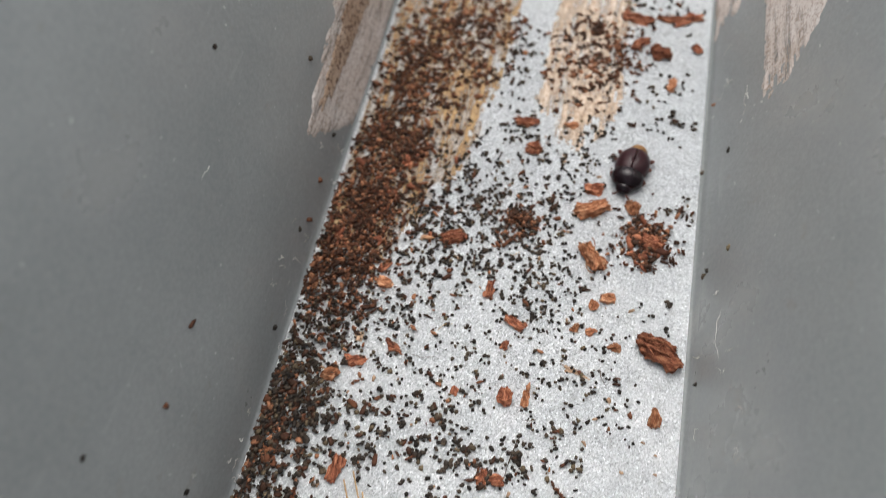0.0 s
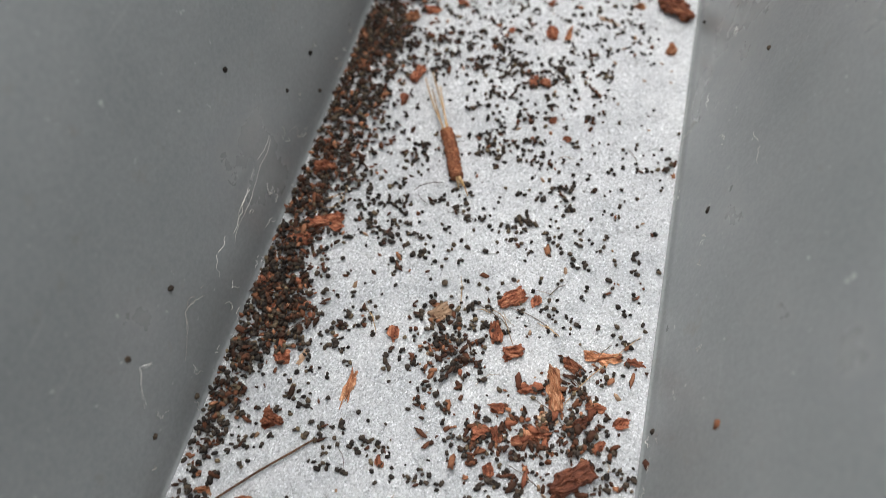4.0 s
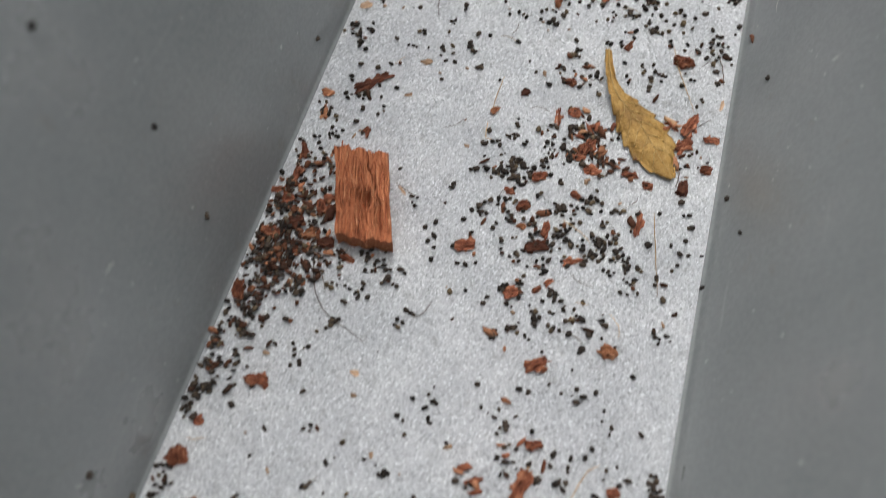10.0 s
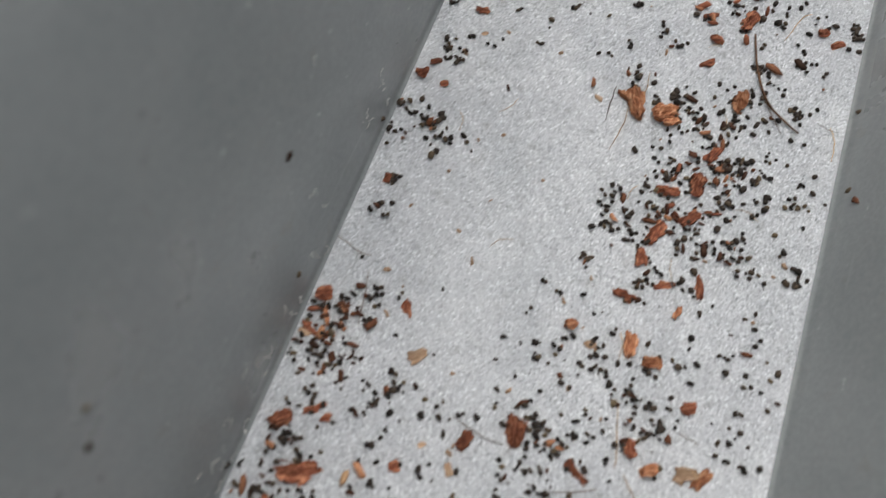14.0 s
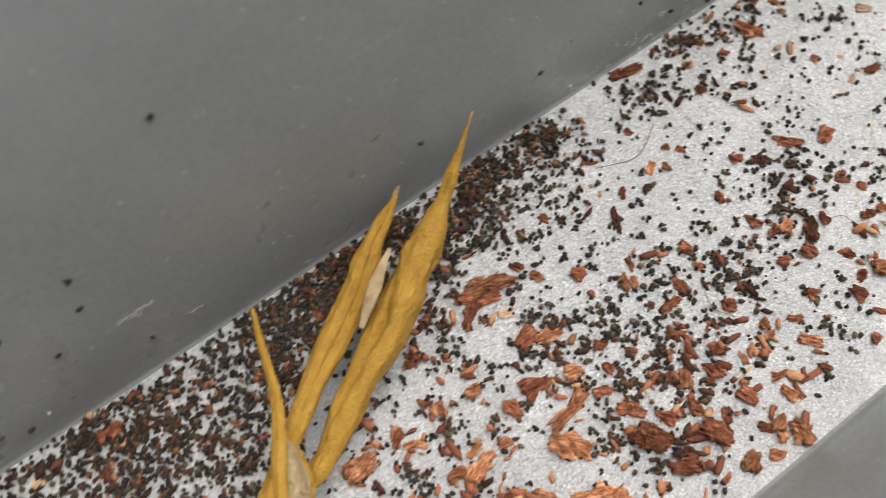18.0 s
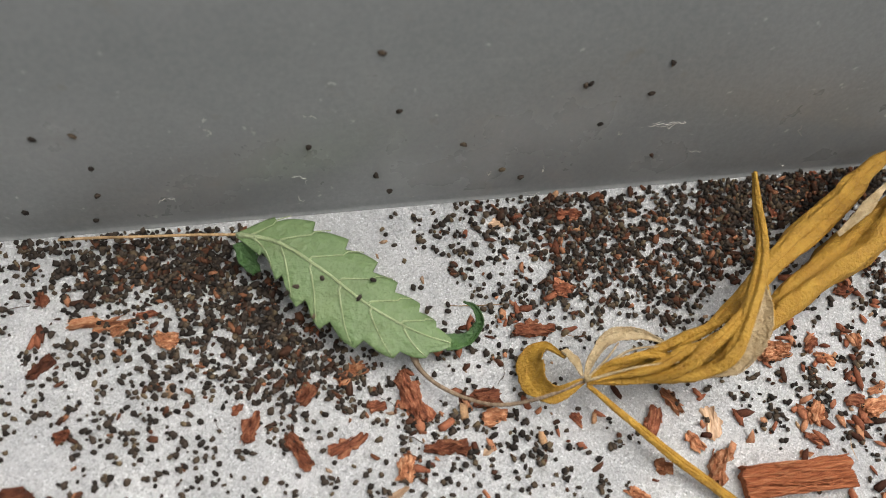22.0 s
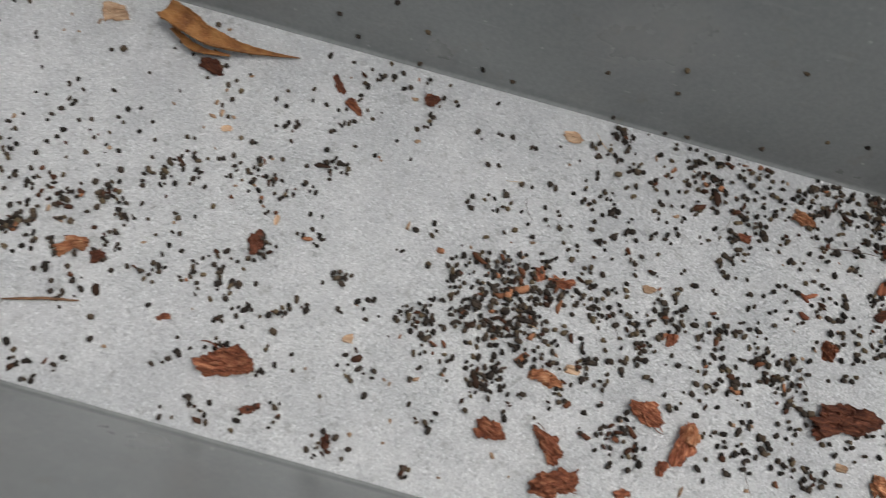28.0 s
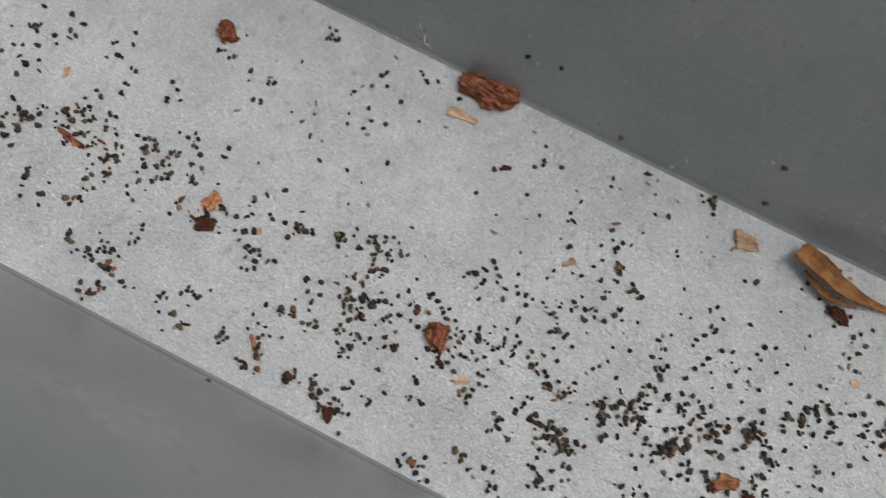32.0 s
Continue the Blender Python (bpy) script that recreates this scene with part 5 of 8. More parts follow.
chip("d", 46.0, -121.8, 3.9, 3.7, -74)
chip("c", 49.7, -122.2, 3.7, 2.2, -2)
chip("c", 47.8, -127.4, 2.7, 1.9, 15)
chip("c", 39.8, -127.2, 2.0, 1.7, -73)
chip("c", 42.4, -129.4, 2.2, 1.9, -74)
chip("c", 35.2, -126.7, 2.9, 1.7, 41)
chip("c", 49.5, -135.1, 5.1, 3.7, 17)
chip("c", 45.0, -134.0, 3.2, 1.8, 39)
chip("o", 53.8, -141.5, 3.0, 1.8, 15)
chip("c", 38.3, -137.4, 3.0, 1.3, 78)
chip("o", 22.8, -127.2, 3.1, 1.1, -84)
chip("t", 23.3, -131.7, 1.9, 1.2, 16)
chip("o", 29.2, -146.8, 1.9, 1.9, -74)
chip("c", 2.4, -154.1, 2.9, 2.7, -75)
chip("c", 43.7, -148.5, 2.3, 2.1, -73)
chip("c", 39.6, -150.5, 5.0, 1.4, -85)
chip("c", 33.0, -153.5, 1.7, 1.6, -75)
chip("c", 38.2, -153.1, 2.1, 1.4, -87)
chip("o", 31.1, -156.2, 1.9, 1.4, -84)
chip("t", 2.2, -165.2, 2.3, 1.8, 50)
chip("d", 46.0, -142.3, 2.2, 2.0, -75)
chip("c", 43.4, -161.4, 2.2, 1.1, 66)
chip("c", 52.1, -162.3, 2.8, 2.1, 4)
chip("d", 7.8, -179.0, 6.7, 1.5, 47)
chip("o", 2.1, -182.7, 2.0, 1.6, 15)
chip("o", 2.7, -186.2, 2.6, 1.2, -79)
chip("c", 9.9, -187.7, 2.0, 1.2, -79)
chip("d", 30.3, -174.3, 1.4, 1.2, 17)
chip("o", 26.5, -178.9, 1.8, 1.4, 77)
chip("c", 35.9, -177.2, 3.5, 0.9, -82)
chip("c", 38.1, -176.0, 1.8, 1.5, 16)
chip("c", 36.2, -170.7, 1.7, 1.5, 17)
chip("c", 54.6, -173.7, 4.0, 1.9, 72)
chip("c", 53.7, -177.4, 2.8, 1.4, 38)
chip("c", 57.9, -175.0, 2.6, 1.4, 4)
chip("t", 58.7, -168.4, 2.8, 0.9, 73)
chip("c", 41.1, -181.2, 3.4, 1.5, 73)
chip("c", 39.9, -183.3, 2.4, 1.1, 17)
chip("c", 42.5, -184.9, 2.8, 1.2, 8)
chip("c", 47.7, -184.1, 2.3, 1.6, 18)
chip("c", 50.5, -185.2, 1.6, 1.4, 14)
chip("d", 55.2, -184.1, 2.5, 1.6, 81)
chip("c", 58.0, -180.2, 1.6, 1.5, 14)
chip("c", 35.4, -187.9, 1.9, 1.6, 16)
chip("c", 41.2, -189.4, 1.8, 1.4, -6)
chip("c", 32.0, -191.3, 1.5, 1.1, 16)
chip("c", 34.3, -193.1, 1.8, 1.6, 19)
chip("c", 50.3, -191.5, 4.7, 0.9, 89)
chip("d", 37.6, -198.8, 3.4, 1.6, 17)
chip("c", 42.8, -199.4, 2.9, 0.8, 16)
chip("c", 28.3, -201.3, 2.4, 2.3, 15)
chip("c", 36.0, -206.4, 2.3, 2.0, 18)
chip("c", 39.0, -204.8, 1.7, 1.1, 54)
chip("c", 40.5, -203.2, 2.2, 1.1, 54)
chip("c", 38.2, -195.9, 2.3, 1.3, 83)
chip("o", 34.8, -196.3, 1.4, 1.0, 17)
chip("c", 2.3, -193.5, 2.9, 1.2, -74)
chip("c", 2.6, -197.1, 2.1, 1.4, -90)
chip("c", 0.6, -200.2, 2.2, 1.2, 27)
chip("c", 7.7, -201.2, 2.0, 1.7, -79)
chip("c", 2.2, -206.7, 2.8, 1.6, 6)
chip("o", 7.4, -205.7, 2.2, 1.4, 47)
chip("c", 13.6, -207.6, 2.3, 1.1, -13)
chip("c", 1.3, -215.9, 2.5, 1.8, -76)
chip("c", 2.8, -201.1, 1.8, 1.3, 16)
chip("t", 17.5, -195.5, 2.4, 0.6, -33)
chip("t", 14.4, -173.1, 2.1, 1.4, 17)
chip("t", 13.5, -179.7, 1.3, 0.8, 18)
chip("d", 4.9, -204.5, 2.5, 1.7, 37)
chip("d", 10.0, -206.2, 2.2, 1.8, 18)
chip("c", 6.8, -192.0, 1.5, 1.4, 16)
chip("c", 6.1, -208.5, 2.1, 1.3, 49)

chip("o", 30.9, -249.6, 5.2, 2.2, -56)
chip("o", 35.3, -249.5, 3.3, 2.9, 27)
chip("o", 44.7, -244.0, 2.9, 2.7, -63)
chip("c", 3.1, -272.6, 1.6, 0.9, -76)
chip("c", 38.5, -260.8, 2.8, 1.9, 8)
chip("c", 42.2, -258.6, 3.2, 2.2, -83)
chip("c", 38.8, -267.0, 3.9, 1.7, 66)
chip("c", 37.8, -271.2, 2.0, 1.9, -62)
chip("c", 42.6, -263.5, 3.4, 1.5, 47)
chip("c", 43.3, -252.9, 3.2, 1.4, 66)
chip("c", 1.8, -290.4, 2.1, 2.0, 28)
chip("t", 1.5, -295.6, 2.0, 1.8, 27)
chip("c", 12.0, -288.4, 2.3, 1.2, -75)
chip("c", 37.5, -276.8, 2.9, 1.3, -27)
chip("c", 41.5, -273.9, 2.4, 0.8, 28)
chip("c", 46.0, -272.2, 3.3, 1.0, -78)
chip("o", 44.3, -276.6, 2.3, 1.3, -83)
chip("o", 32.0, -282.9, 1.7, 1.5, 25)
chip("o", 39.6, -282.8, 3.2, 1.7, -81)
chip("o", 42.9, -284.0, 2.5, 1.6, 27)
chip("t", 15.5, -293.5, 2.5, 1.9, 47)
chip("t", 35.0, -284.6, 1.7, 1.3, 25)
chip("c", 3.1, -306.4, 2.8, 2.0, 48)
chip("c", 6.2, -304.0, 3.2, 0.6, 39)
chip("c", 7.9, -304.5, 1.3, 1.2, 23)
chip("c", 7.5, -311.2, 5.4, 2.6, 20)
chip("c", 4.4, -319.4, 1.8, 1.1, 47)
chip("c", 8.4, -317.5, 1.5, 1.4, 28)
chip("c", 17.5, -306.8, 1.5, 1.3, 23)
chip("c", 29.6, -298.0, 3.5, 2.4, -85)
chip("c", 24.2, -301.2, 2.5, 1.4, 72)
chip("t", 23.7, -304.9, 1.6, 1.2, -75)
chip("t", 19.7, -303.4, 1.1, 1.0, 22)
chip("c", 48.7, -287.8, 1.9, 1.9, 28)
chip("c", 37.9, -300.0, 3.5, 1.1, -24)
chip("c", 43.1, -294.9, 2.1, 1.7, -82)
chip("o", 45.9, -296.8, 2.0, 1.6, 24)
chip("t", 50.3, -295.5, 3.1, 2.0, 25)
chip("o", 52.2, -295.5, 3.4, 1.6, 58)
chip("c", 49.6, -300.8, 3.6, 2.5, 54)
chip("c", 56.3, -298.4, 2.9, 2.1, 10)
chip("c", 49.7, -304.6, 3.0, 1.5, -6)
chip("c", 46.0, -307.3, 1.9, 1.5, -28)
chip("c", 41.2, -304.5, 1.8, 1.0, 27)
chip("c", 38.5, -309.3, 1.6, 1.4, 27)
chip("c", 28.3, -315.6, 2.6, 2.3, -69)
chip("c", 26.2, -320.4, 3.8, 1.4, 47)
chip("o", 24.2, -321.7, 1.3, 0.9, 27)
chip("c", 11.1, -325.2, 2.0, 1.4, 24)
chip("c", 1.9, -332.4, 5.4, 2.0, 77)
chip("o", 6.5, -323.6, 1.9, 1.4, 58)
chip("o", 14.0, -319.4, 1.3, 1.1, -77)
chip("c", 37.5, -317.4, 1.4, 1.2, 25)
chip("c", 45.0, -313.8, 2.5, 1.2, -78)
chip("c", 55.8, -308.1, 3.1, 2.2, -19)
chip("c", 56.7, -312.1, 3.2, 2.1, 44)
chip("c", 41.7, -317.7, 1.6, 1.4, 27)
chip("c", 41.1, -320.0, 2.5, 1.9, 53)
chip("c", 44.2, -317.3, 1.4, 0.9, 25)
chip("c", 23.2, -329.1, 2.3, 1.6, 25)
chip("d", 25.6, -326.0, 3.2, 1.3, 44)
chip("c", 45.4, -311.8, 1.2, 0.9, 24)
chip("c", 37.9, -325.7, 2.4, 1.6, -5)
chip("c", 48.3, -320.3, 2.4, 2.0, -73)
chip("c", 52.0, -318.1, 3.0, 1.9, 42)
chip("c", 10.2, -339.0, 1.4, 1.1, 25)
chip("c", 15.5, -336.3, 1.5, 1.3, 28)
chip("c", 17.1, -334.7, 1.7, 0.9, 25)
chip("c", 54.8, -315.7, 1.3, 1.1, 23)

chip("c", 7.0, -77.4, 6.1, 2.9, 16)
chip("c", 4.1, -81.4, 3.6, 2.3, 16)
chip("c", 1.4, -89.7, 2.8, 2.4, -73)
chip("c", 3.5, -67.6, 3.6, 2.3, 16)
chip("c", 38.6, -83.8, 4.5, 2.4, 40)
chip("c", 42.1, -83.4, 2.2, 1.9, -72)
chip("c", 23.1, -93.4, 2.3, 2.1, -73)
chip("t", 28.7, -88.4, 3.6, 3.1, 51)
chip("c", 37.4, -89.6, 3.0, 1.9, -88)
chip("c", 40.4, -92.1, 2.8, 2.5, 15)
chip("o", 52.9, -90.0, 5.5, 1.7, 3)
chip("c", 57.5, -89.7, 3.0, 1.1, -2)
chip("c", 48.8, -92.0, 2.9, 1.7, -34)
chip("o", 47.2, -96.2, 7.2, 2.3, -67)
chip("t", 47.0, -100.4, 3.9, 2.6, -15)
chip("c", 43.4, -97.1, 2.4, 1.7, 15)
chip("c", 53.1, -97.6, 2.7, 1.5, 17)
chip("c", 39.9, -100.8, 2.0, 1.5, 15)
chip("o", 19.1, -102.4, 6.1, 0.9, -90)
chip("c", 38.4, -104.6, 2.3, 2.2, 15)
chip("c", 40.6, -104.5, 2.0, 1.7, -77)
chip("c", 46.3, -103.1, 2.7, 2.0, 15)
chip("c", 43.8, -104.4, 1.9, 1.7, 16)
chip("c", 56.9, -98.9, 2.0, 1.9, 15)
chip("c", 54.3, -102.8, 2.4, 1.4, 55)
chip("c", 40.6, -109.5, 2.0, 2.0, -75)
chip("d", 51.6, -108.2, 6.5, 3.4, 37)
chip("d", 48.1, -113.8, 4.4, 1.5, 27)
chip("c", 43.7, -114.5, 2.1, 1.5, -87)
chip("c", 26.1, -111.8, 1.3, 1.2, -76)
chip("c", 10.3, -121.2, 2.3, 1.8, 15)
chip("c", 10.3, -109.7, 2.6, 2.4, 16)
chip("c", 1.0, -125.0, 2.8, 2.3, 39)
chip("o", 4.6, -120.9, 2.1, 1.3, 17)
chip("c", 8.4, -100.8, 2.1, 2.0, 14)
chip("c", 40.8, -116.5, 3.9, 0.8, -87)
chip("d", 51.6, -100.0, 4.0, 1.9, 47)
chip("t", 11.2, -100.0, 2.8, 1.2, 80)

chip("c", 55.6, -17.4, 7.6, 6.1, -14)
chip("o", 43.9, -3.7, 5.2, 3.3, -58)
chip("o", 43.3, 5.2, 5.6, 3.2, 23)
chip("c", 42.9, 9.2, 3.0, 2.4, 9)
chip("o", 49.4, 6.7, 2.9, 2.8, -80)
chip("c", 31.9, 15.6, 2.9, 2.5, 10)
chip("c", 21.9, -4.2, 4.5, 2.6, 29)
chip("c", 53.2, 0.6, 4.0, 2.5, -16)
chip("o", 45.6, -12.1, 2.1, 1.8, -81)
chip("o", 47.5, -10.3, 2.3, 1.7, 13)
chip("o", 56.1, -27.7, 2.9, 1.8, 86)
chip("c", 34.8, -28.9, 2.4, 2.3, -80)
chip("o", 37.6, -28.7, 2.5, 1.4, -90)
chip("c", 27.5, -29.4, 1.5, 1.3, -77)
chip("o", 45.8, -16.2, 1.8, 1.5, 9)
chip("o", 43.0, -16.3, 1.3, 1.3, 13)
chip("o", 49.4, -18.1, 1.6, 1.5, 11)
chip("c", 33.3, -21.0, 1.3, 1.3, -81)
chip("c", 11.8, -27.7, 2.7, 1.9, 34)
chip("o", 12.9, -14.3, 2.4, 2.2, 9)
chip("c", 16.8, -24.5, 3.7, 1.2, -22)
chip("o", 8.7, -30.5, 2.8, 2.2, 35)
chip("c", 13.3, -44.1, 3.9, 2.3, -84)
chip("c", 12.5, -50.0, 2.1, 1.6, -85)
chip("o", 2.6, -43.5, 1.7, 1.7, 10)
chip("o", 1.7, -54.9, 2.6, 1.5, 11)
chip("c", 2.4, -62.3, 3.0, 1.7, 12)
chip("c", 8.5, -49.4, 3.1, 1.2, -83)
chip("c", 38.5, -48.8, 1.6, 1.6, 14)
chip("c", 41.6, -52.4, 1.3, 1.3, 13)
chip("c", 33.7, -40.8, 2.8, 1.7, -90)
chip("c", 35.8, -41.1, 1.8, 1.7, 9)
chip("o", 1.7, -16.2, 2.4, 1.9, -81)
chip("c", 29.6, 21.1, 3.9, 1.9, 10)
chip("o", 53.8, 33.8, 2.4, 1.9, -81)
chip("o", 37.5, 21.7, 2.1, 1.9, 8)
chip("c", 29.4, -12.2, 3.0, 1.4, -90)
chip("c", 34.1, -17.2, 3.5, 1.7, -25)
chip("t", 44.3, -23.1, 5.4, 1.4, -13)
chip("t", 11.3, -23.9, 1.7, 1.7, -80)

chip("c", 41.4, -214.9, 3.7, 1.6, 41)
chip("o", 49.8, -210.7, 2.3, 2.1, 20)
chip("c", 8.2, -226.6, 3.1, 1.8, 7)
chip("c", 2.4, -238.0, 2.7, 2.5, -72)
chip("c", 3.1, -233.4, 1.4, 1.3, 17)
chip("c", 6.0, -242.6, 1.9, 1.2, 21)
chip("t", 7.5, -246.2, 1.4, 1.1, 17)
chip("c", 1.8, -255.6, 2.3, 1.6, 61)
chip("c", 2.7, -253.3, 1.5, 1.3, 20)
chip("c", 5.1, -256.3, 1.1, 1.0, 22)
chip("t", 19.7, -222.3, 1.3, 1.0, 18)
chip("c", 43.5, -224.8, 2.0, 1.5, 20)
chip("c", 43.1, -230.0, 4.1, 2.0, 76)
chip("c", 38.9, -239.0, 2.5, 1.4, 40)
chip("c", 39.3, -234.6, 1.7, 1.6, 21)
chip("c", 53.8, -227.7, 1.5, 1.4, 16)
chip("c", 56.2, -228.8, 2.3, 1.1, 40)

chip("c", 40.9, -652.7, 3.7, 3.2, 22)
chip("t", 44.9, -646.6, 2.6, 1.4, -65)
chip("t", 53.8, -624.7, 4.7, 2.8, -46)
chip("t", 58.1, -616.1, 2.1, 1.1, -37)
chip("t", 21.6, -640.3, 2.5, 1.4, -40)

chip("c", 1.2, -663.2, 10.5, 5.9, 86)
chip("t", 7.1, -665.1, 5.1, 2.5, 87)
chip("c", 12.5, -703.9, 3.4, 3.0, 30)
chip("t", 30.6, -720.8, 2.7, 1.5, 27)
chip("o", 38.4, -690.8, 2.8, 2.3, -17)
chip("d", 41.9, -689.5, 2.6, 2.1, -61)
chip("c", 39.5, -713.8, 5.3, 1.0, 77)
chip("d", 57.5, -661.0, 2.2, 1.7, 21)
chip("t", 39.2, -682.8, 1.3, 1.3, -61)

# loose fibres
hair((7.8, -204.8, 0.20), (12.0, -214.5, 0.45), (19.5, -218.2, 0.20))
hair((29.5, -257.5, 0.20), (30.3, -253.7, 0.45), (30.3, -250.0, 0.20))
hair((50.3, -613.7, 0.20), (52.7, -614.2, 0.45), (55.3, -614.4, 0.20))
hair((52.4, -621.6, 0.20), (55.5, -618.8, 0.45), (58.1, -616.0, 0.20))
stem(0.22, (50.2, -613.8, 0.4), (48.7, -608.9, 0.4), (47.7, -604.3, 0.4))
hair((22.0, -298.9, 0.20), (26.3, -300.0, 0.45), (28.8, -299.9, 0.20))
hair((40.2, -290.0, 0.20), (41.6, -295.8, 0.45), (42.0, -297.8, 0.20))
hair((43.1, -298.1, 0.20), (45.0, -300.3, 0.45), (46.3, -302.6, 0.20))
hair((35.6, -303.2, 0.20), (38.4, -302.1, 0.45), (40.8, -300.9, 0.20))
hair((30.4, -307.7, 0.20), (31.8, -309.2, 0.45), (32.8, -310.4, 0.20))
hair((5.7, -285.6, 0.20), (6.5, -288.9, 0.45), (7.2, -292.6, 0.20))
hair((37.1, -318.3, 0.20), (38.2, -319.3, 0.45), (39.4, -320.5, 0.20))
hair((45.2, -301.0, 0.20), (46.9, -304.4, 0.45), (48.5, -309.4, 0.20))
hair((44.5, -311.3, 0.20), (46.6, -310.7, 0.45), (48.9, -310.8, 0.20))
hair((54.9, -314.1, 0.20), (56.3, -315.7, 0.45), (57.4, -317.0, 0.20))
hair((11.1, -334.4, 0.20), (12.3, -336.4, 0.45), (12.9, -338.3, 0.20))
hair((27.9, -253.5, 0.20), (27.7, -249.9, 0.45), (27.8, -247.4, 0.20))
hair((47.3, -241.2, 0.20), (49.3, -243.9, 0.45), (51.3, -246.5, 0.20))
hair((48.2, -291.2, 0.20), (49.5, -291.5, 0.45), (50.8, -291.7, 0.20))
hair((48.6, -299.4, 0.20), (51.1, -299.9, 0.45), (53.4, -301.3, 0.20))
hair((13.6, -312.8, 0.20), (14.7, -314.8, 0.45), (15.6, -316.9, 0.20))
hair((0.0, -282.5, 0.20), (3.3, -283.6, 0.45), (5.3, -283.7, 0.20))
hair((26.5, -172.5, 0.20), (26.2, -176.4, 0.45), (26.3, -179.2, 0.20))
hair((26.1, -181.1, 0.20), (26.5, -183.7, 0.45), (27.5, -183.9, 0.20))
hair((50.1, -159.7, 0.20), (51.6, -164.2, 0.45), (55.0, -170.8, 0.20))
hair((40.2, -193.7, 0.20), (42.3, -194.7, 0.45), (44.5, -196.0, 0.20))
hair((52.1, -189.0, 0.20), (53.2, -194.9, 0.45), (54.6, -201.2, 0.20))
hair((12.5, -158.9, 0.20), (13.1, -162.0, 0.45), (13.6, -164.0, 0.20))
hair((53.8, -176.6, 0.20), (55.4, -173.9, 0.45), (57.5, -171.5, 0.20))
hair((52.8, -135.6, 0.20), (54.4, -137.6, 0.45), (54.7, -139.8, 0.20))
hair((7.3, -206.5, 0.20), (9.7, -208.6, 0.45), (12.5, -213.0, 0.20))
hair((56.7, -158.7, 0.20), (57.9, -162.4, 0.45), (58.5, -165.1, 0.20))
hair((16.4, -194.6, 0.20), (17.8, -195.4, 0.45), (19.6, -195.9, 0.20))
hair((38.5, -138.6, 0.20), (40.2, -140.5, 0.45), (42.0, -142.4, 0.20))
hair((53.8, -180.1, 0.20), (54.4, -182.1, 0.45), (54.3, -184.2, 0.20))

# bark chips beside the dried leaf
chip("o", 17.4, -371.1, 6.2, 3.2, 70)
chip("c", 19.2, -375.6, 3.7, 1.7, -49)
chip("o", 27.6, -399.1, 4.3, 3.1, -85)
chip("c", 27.2, -393.6, 2.8, 1.6, -58)
chip("o", 29.1, -392.0, 3.0, 1.4, 75)
chip("o", 27.4, -386.7, 2.3, 1.8, -23)
chip("o", 28.0, -381.8, 2.2, 2.1, 74)
chip("o", 36.6, -386.8, 4.9, 2.3, -82)
chip("o", 34.4, -386.4, 2.8, 1.2, -77)
chip("c", 35.6, -390.0, 2.2, 1.7, 74)
chip("o", 36.5, -396.2, 2.8, 2.2, -30)
chip("c", 39.7, -397.4, 2.5, 1.5, 76)
chip("o", 41.5, -399.0, 2.2, 0.9, 74)
chip("c", 34.9, -418.9, 4.2, 2.2, -25)
chip("o", 37.8, -413.8, 3.0, 1.8, 28)
chip("t", 36.0, -410.7, 4.5, 2.8, -8)
chip("o", 41.3, -411.2, 4.9, 2.6, -28)
chip("o", 40.8, -418.6, 2.4, 1.8, 73)
chip("o", 32.6, -415.4, 4.8, 1.6, 38)
chip("o", 43.9, -422.9, 3.4, 1.7, 54)
chip("o", 46.5, -429.8, 4.0, 3.2, -87)
chip("c", 33.3, -428.8, 2.6, 1.4, 36)
chip("o", 48.0, -389.0, 3.3, 1.9, 83)
chip("c", 48.9, -385.8, 2.5, 1.9, -32)
chip("o", 49.5, -382.4, 3.0, 2.4, 30)
chip("o", 50.3, -391.7, 2.8, 2.1, -44)
chip("o", 53.2, -392.1, 2.8, 2.2, 73)
chip("c", 52.4, -387.8, 3.9, 1.6, -26)
chip("o", 54.4, -381.6, 4.5, 3.3, 31)
chip("o", 48.8, -400.9, 2.7, 2.2, -31)
chip("o", 49.3, -398.1, 2.5, 2.2, 74)
chip("o", 51.8, -399.0, 2.2, 1.4, 74)
chip("o", 44.5, -383.4, 3.9, 2.5, 42)
chip("c", 41.5, -386.6, 2.2, 1.7, 74)
chip("o", 41.3, -375.9, 5.6, 3.7, 35)
chip("o", 49.0, -377.3, 7.2, 5.0, 64)
chip("o", 37.7, -372.9, 7.4, 2.3, -86)
chip("c", 32.4, -374.7, 5.4, 2.6, 85)
chip("o", 28.0, -369.3, 3.8, 2.3, 75)
chip("c", 26.4, -371.5, 3.5, 2.3, -77)
chip("o", 33.9, -369.2, 2.6, 2.3, 74)
chip("c", 20.0, -386.1, 3.0, 1.4, -84)
chip("t", 21.9, -371.6, 2.4, 2.0, 75)
chip("c", 33.1, -378.9, 2.7, 1.9, 6)
chip("o", 35.9, -382.4, 2.1, 1.6, 73)

# the field of small bark chips beyond the dried leaf
field = random.Random(17)
for k in range(75):
    fx, fy = 60 - abs(field.gauss(0, 15)), field.uniform(-408, -347)
    if 22 < fx < 58.5 and not (-404 < fy < -366 and fx < 50):
        fl = field.uniform(0.9, 2.6) if k % 12 else field.uniform(2.6, 4.4)
        chip(field.choice("oocc"), fx, fy, fl, fl * field.uniform(0.4, 0.85), field.uniform(0, 180))

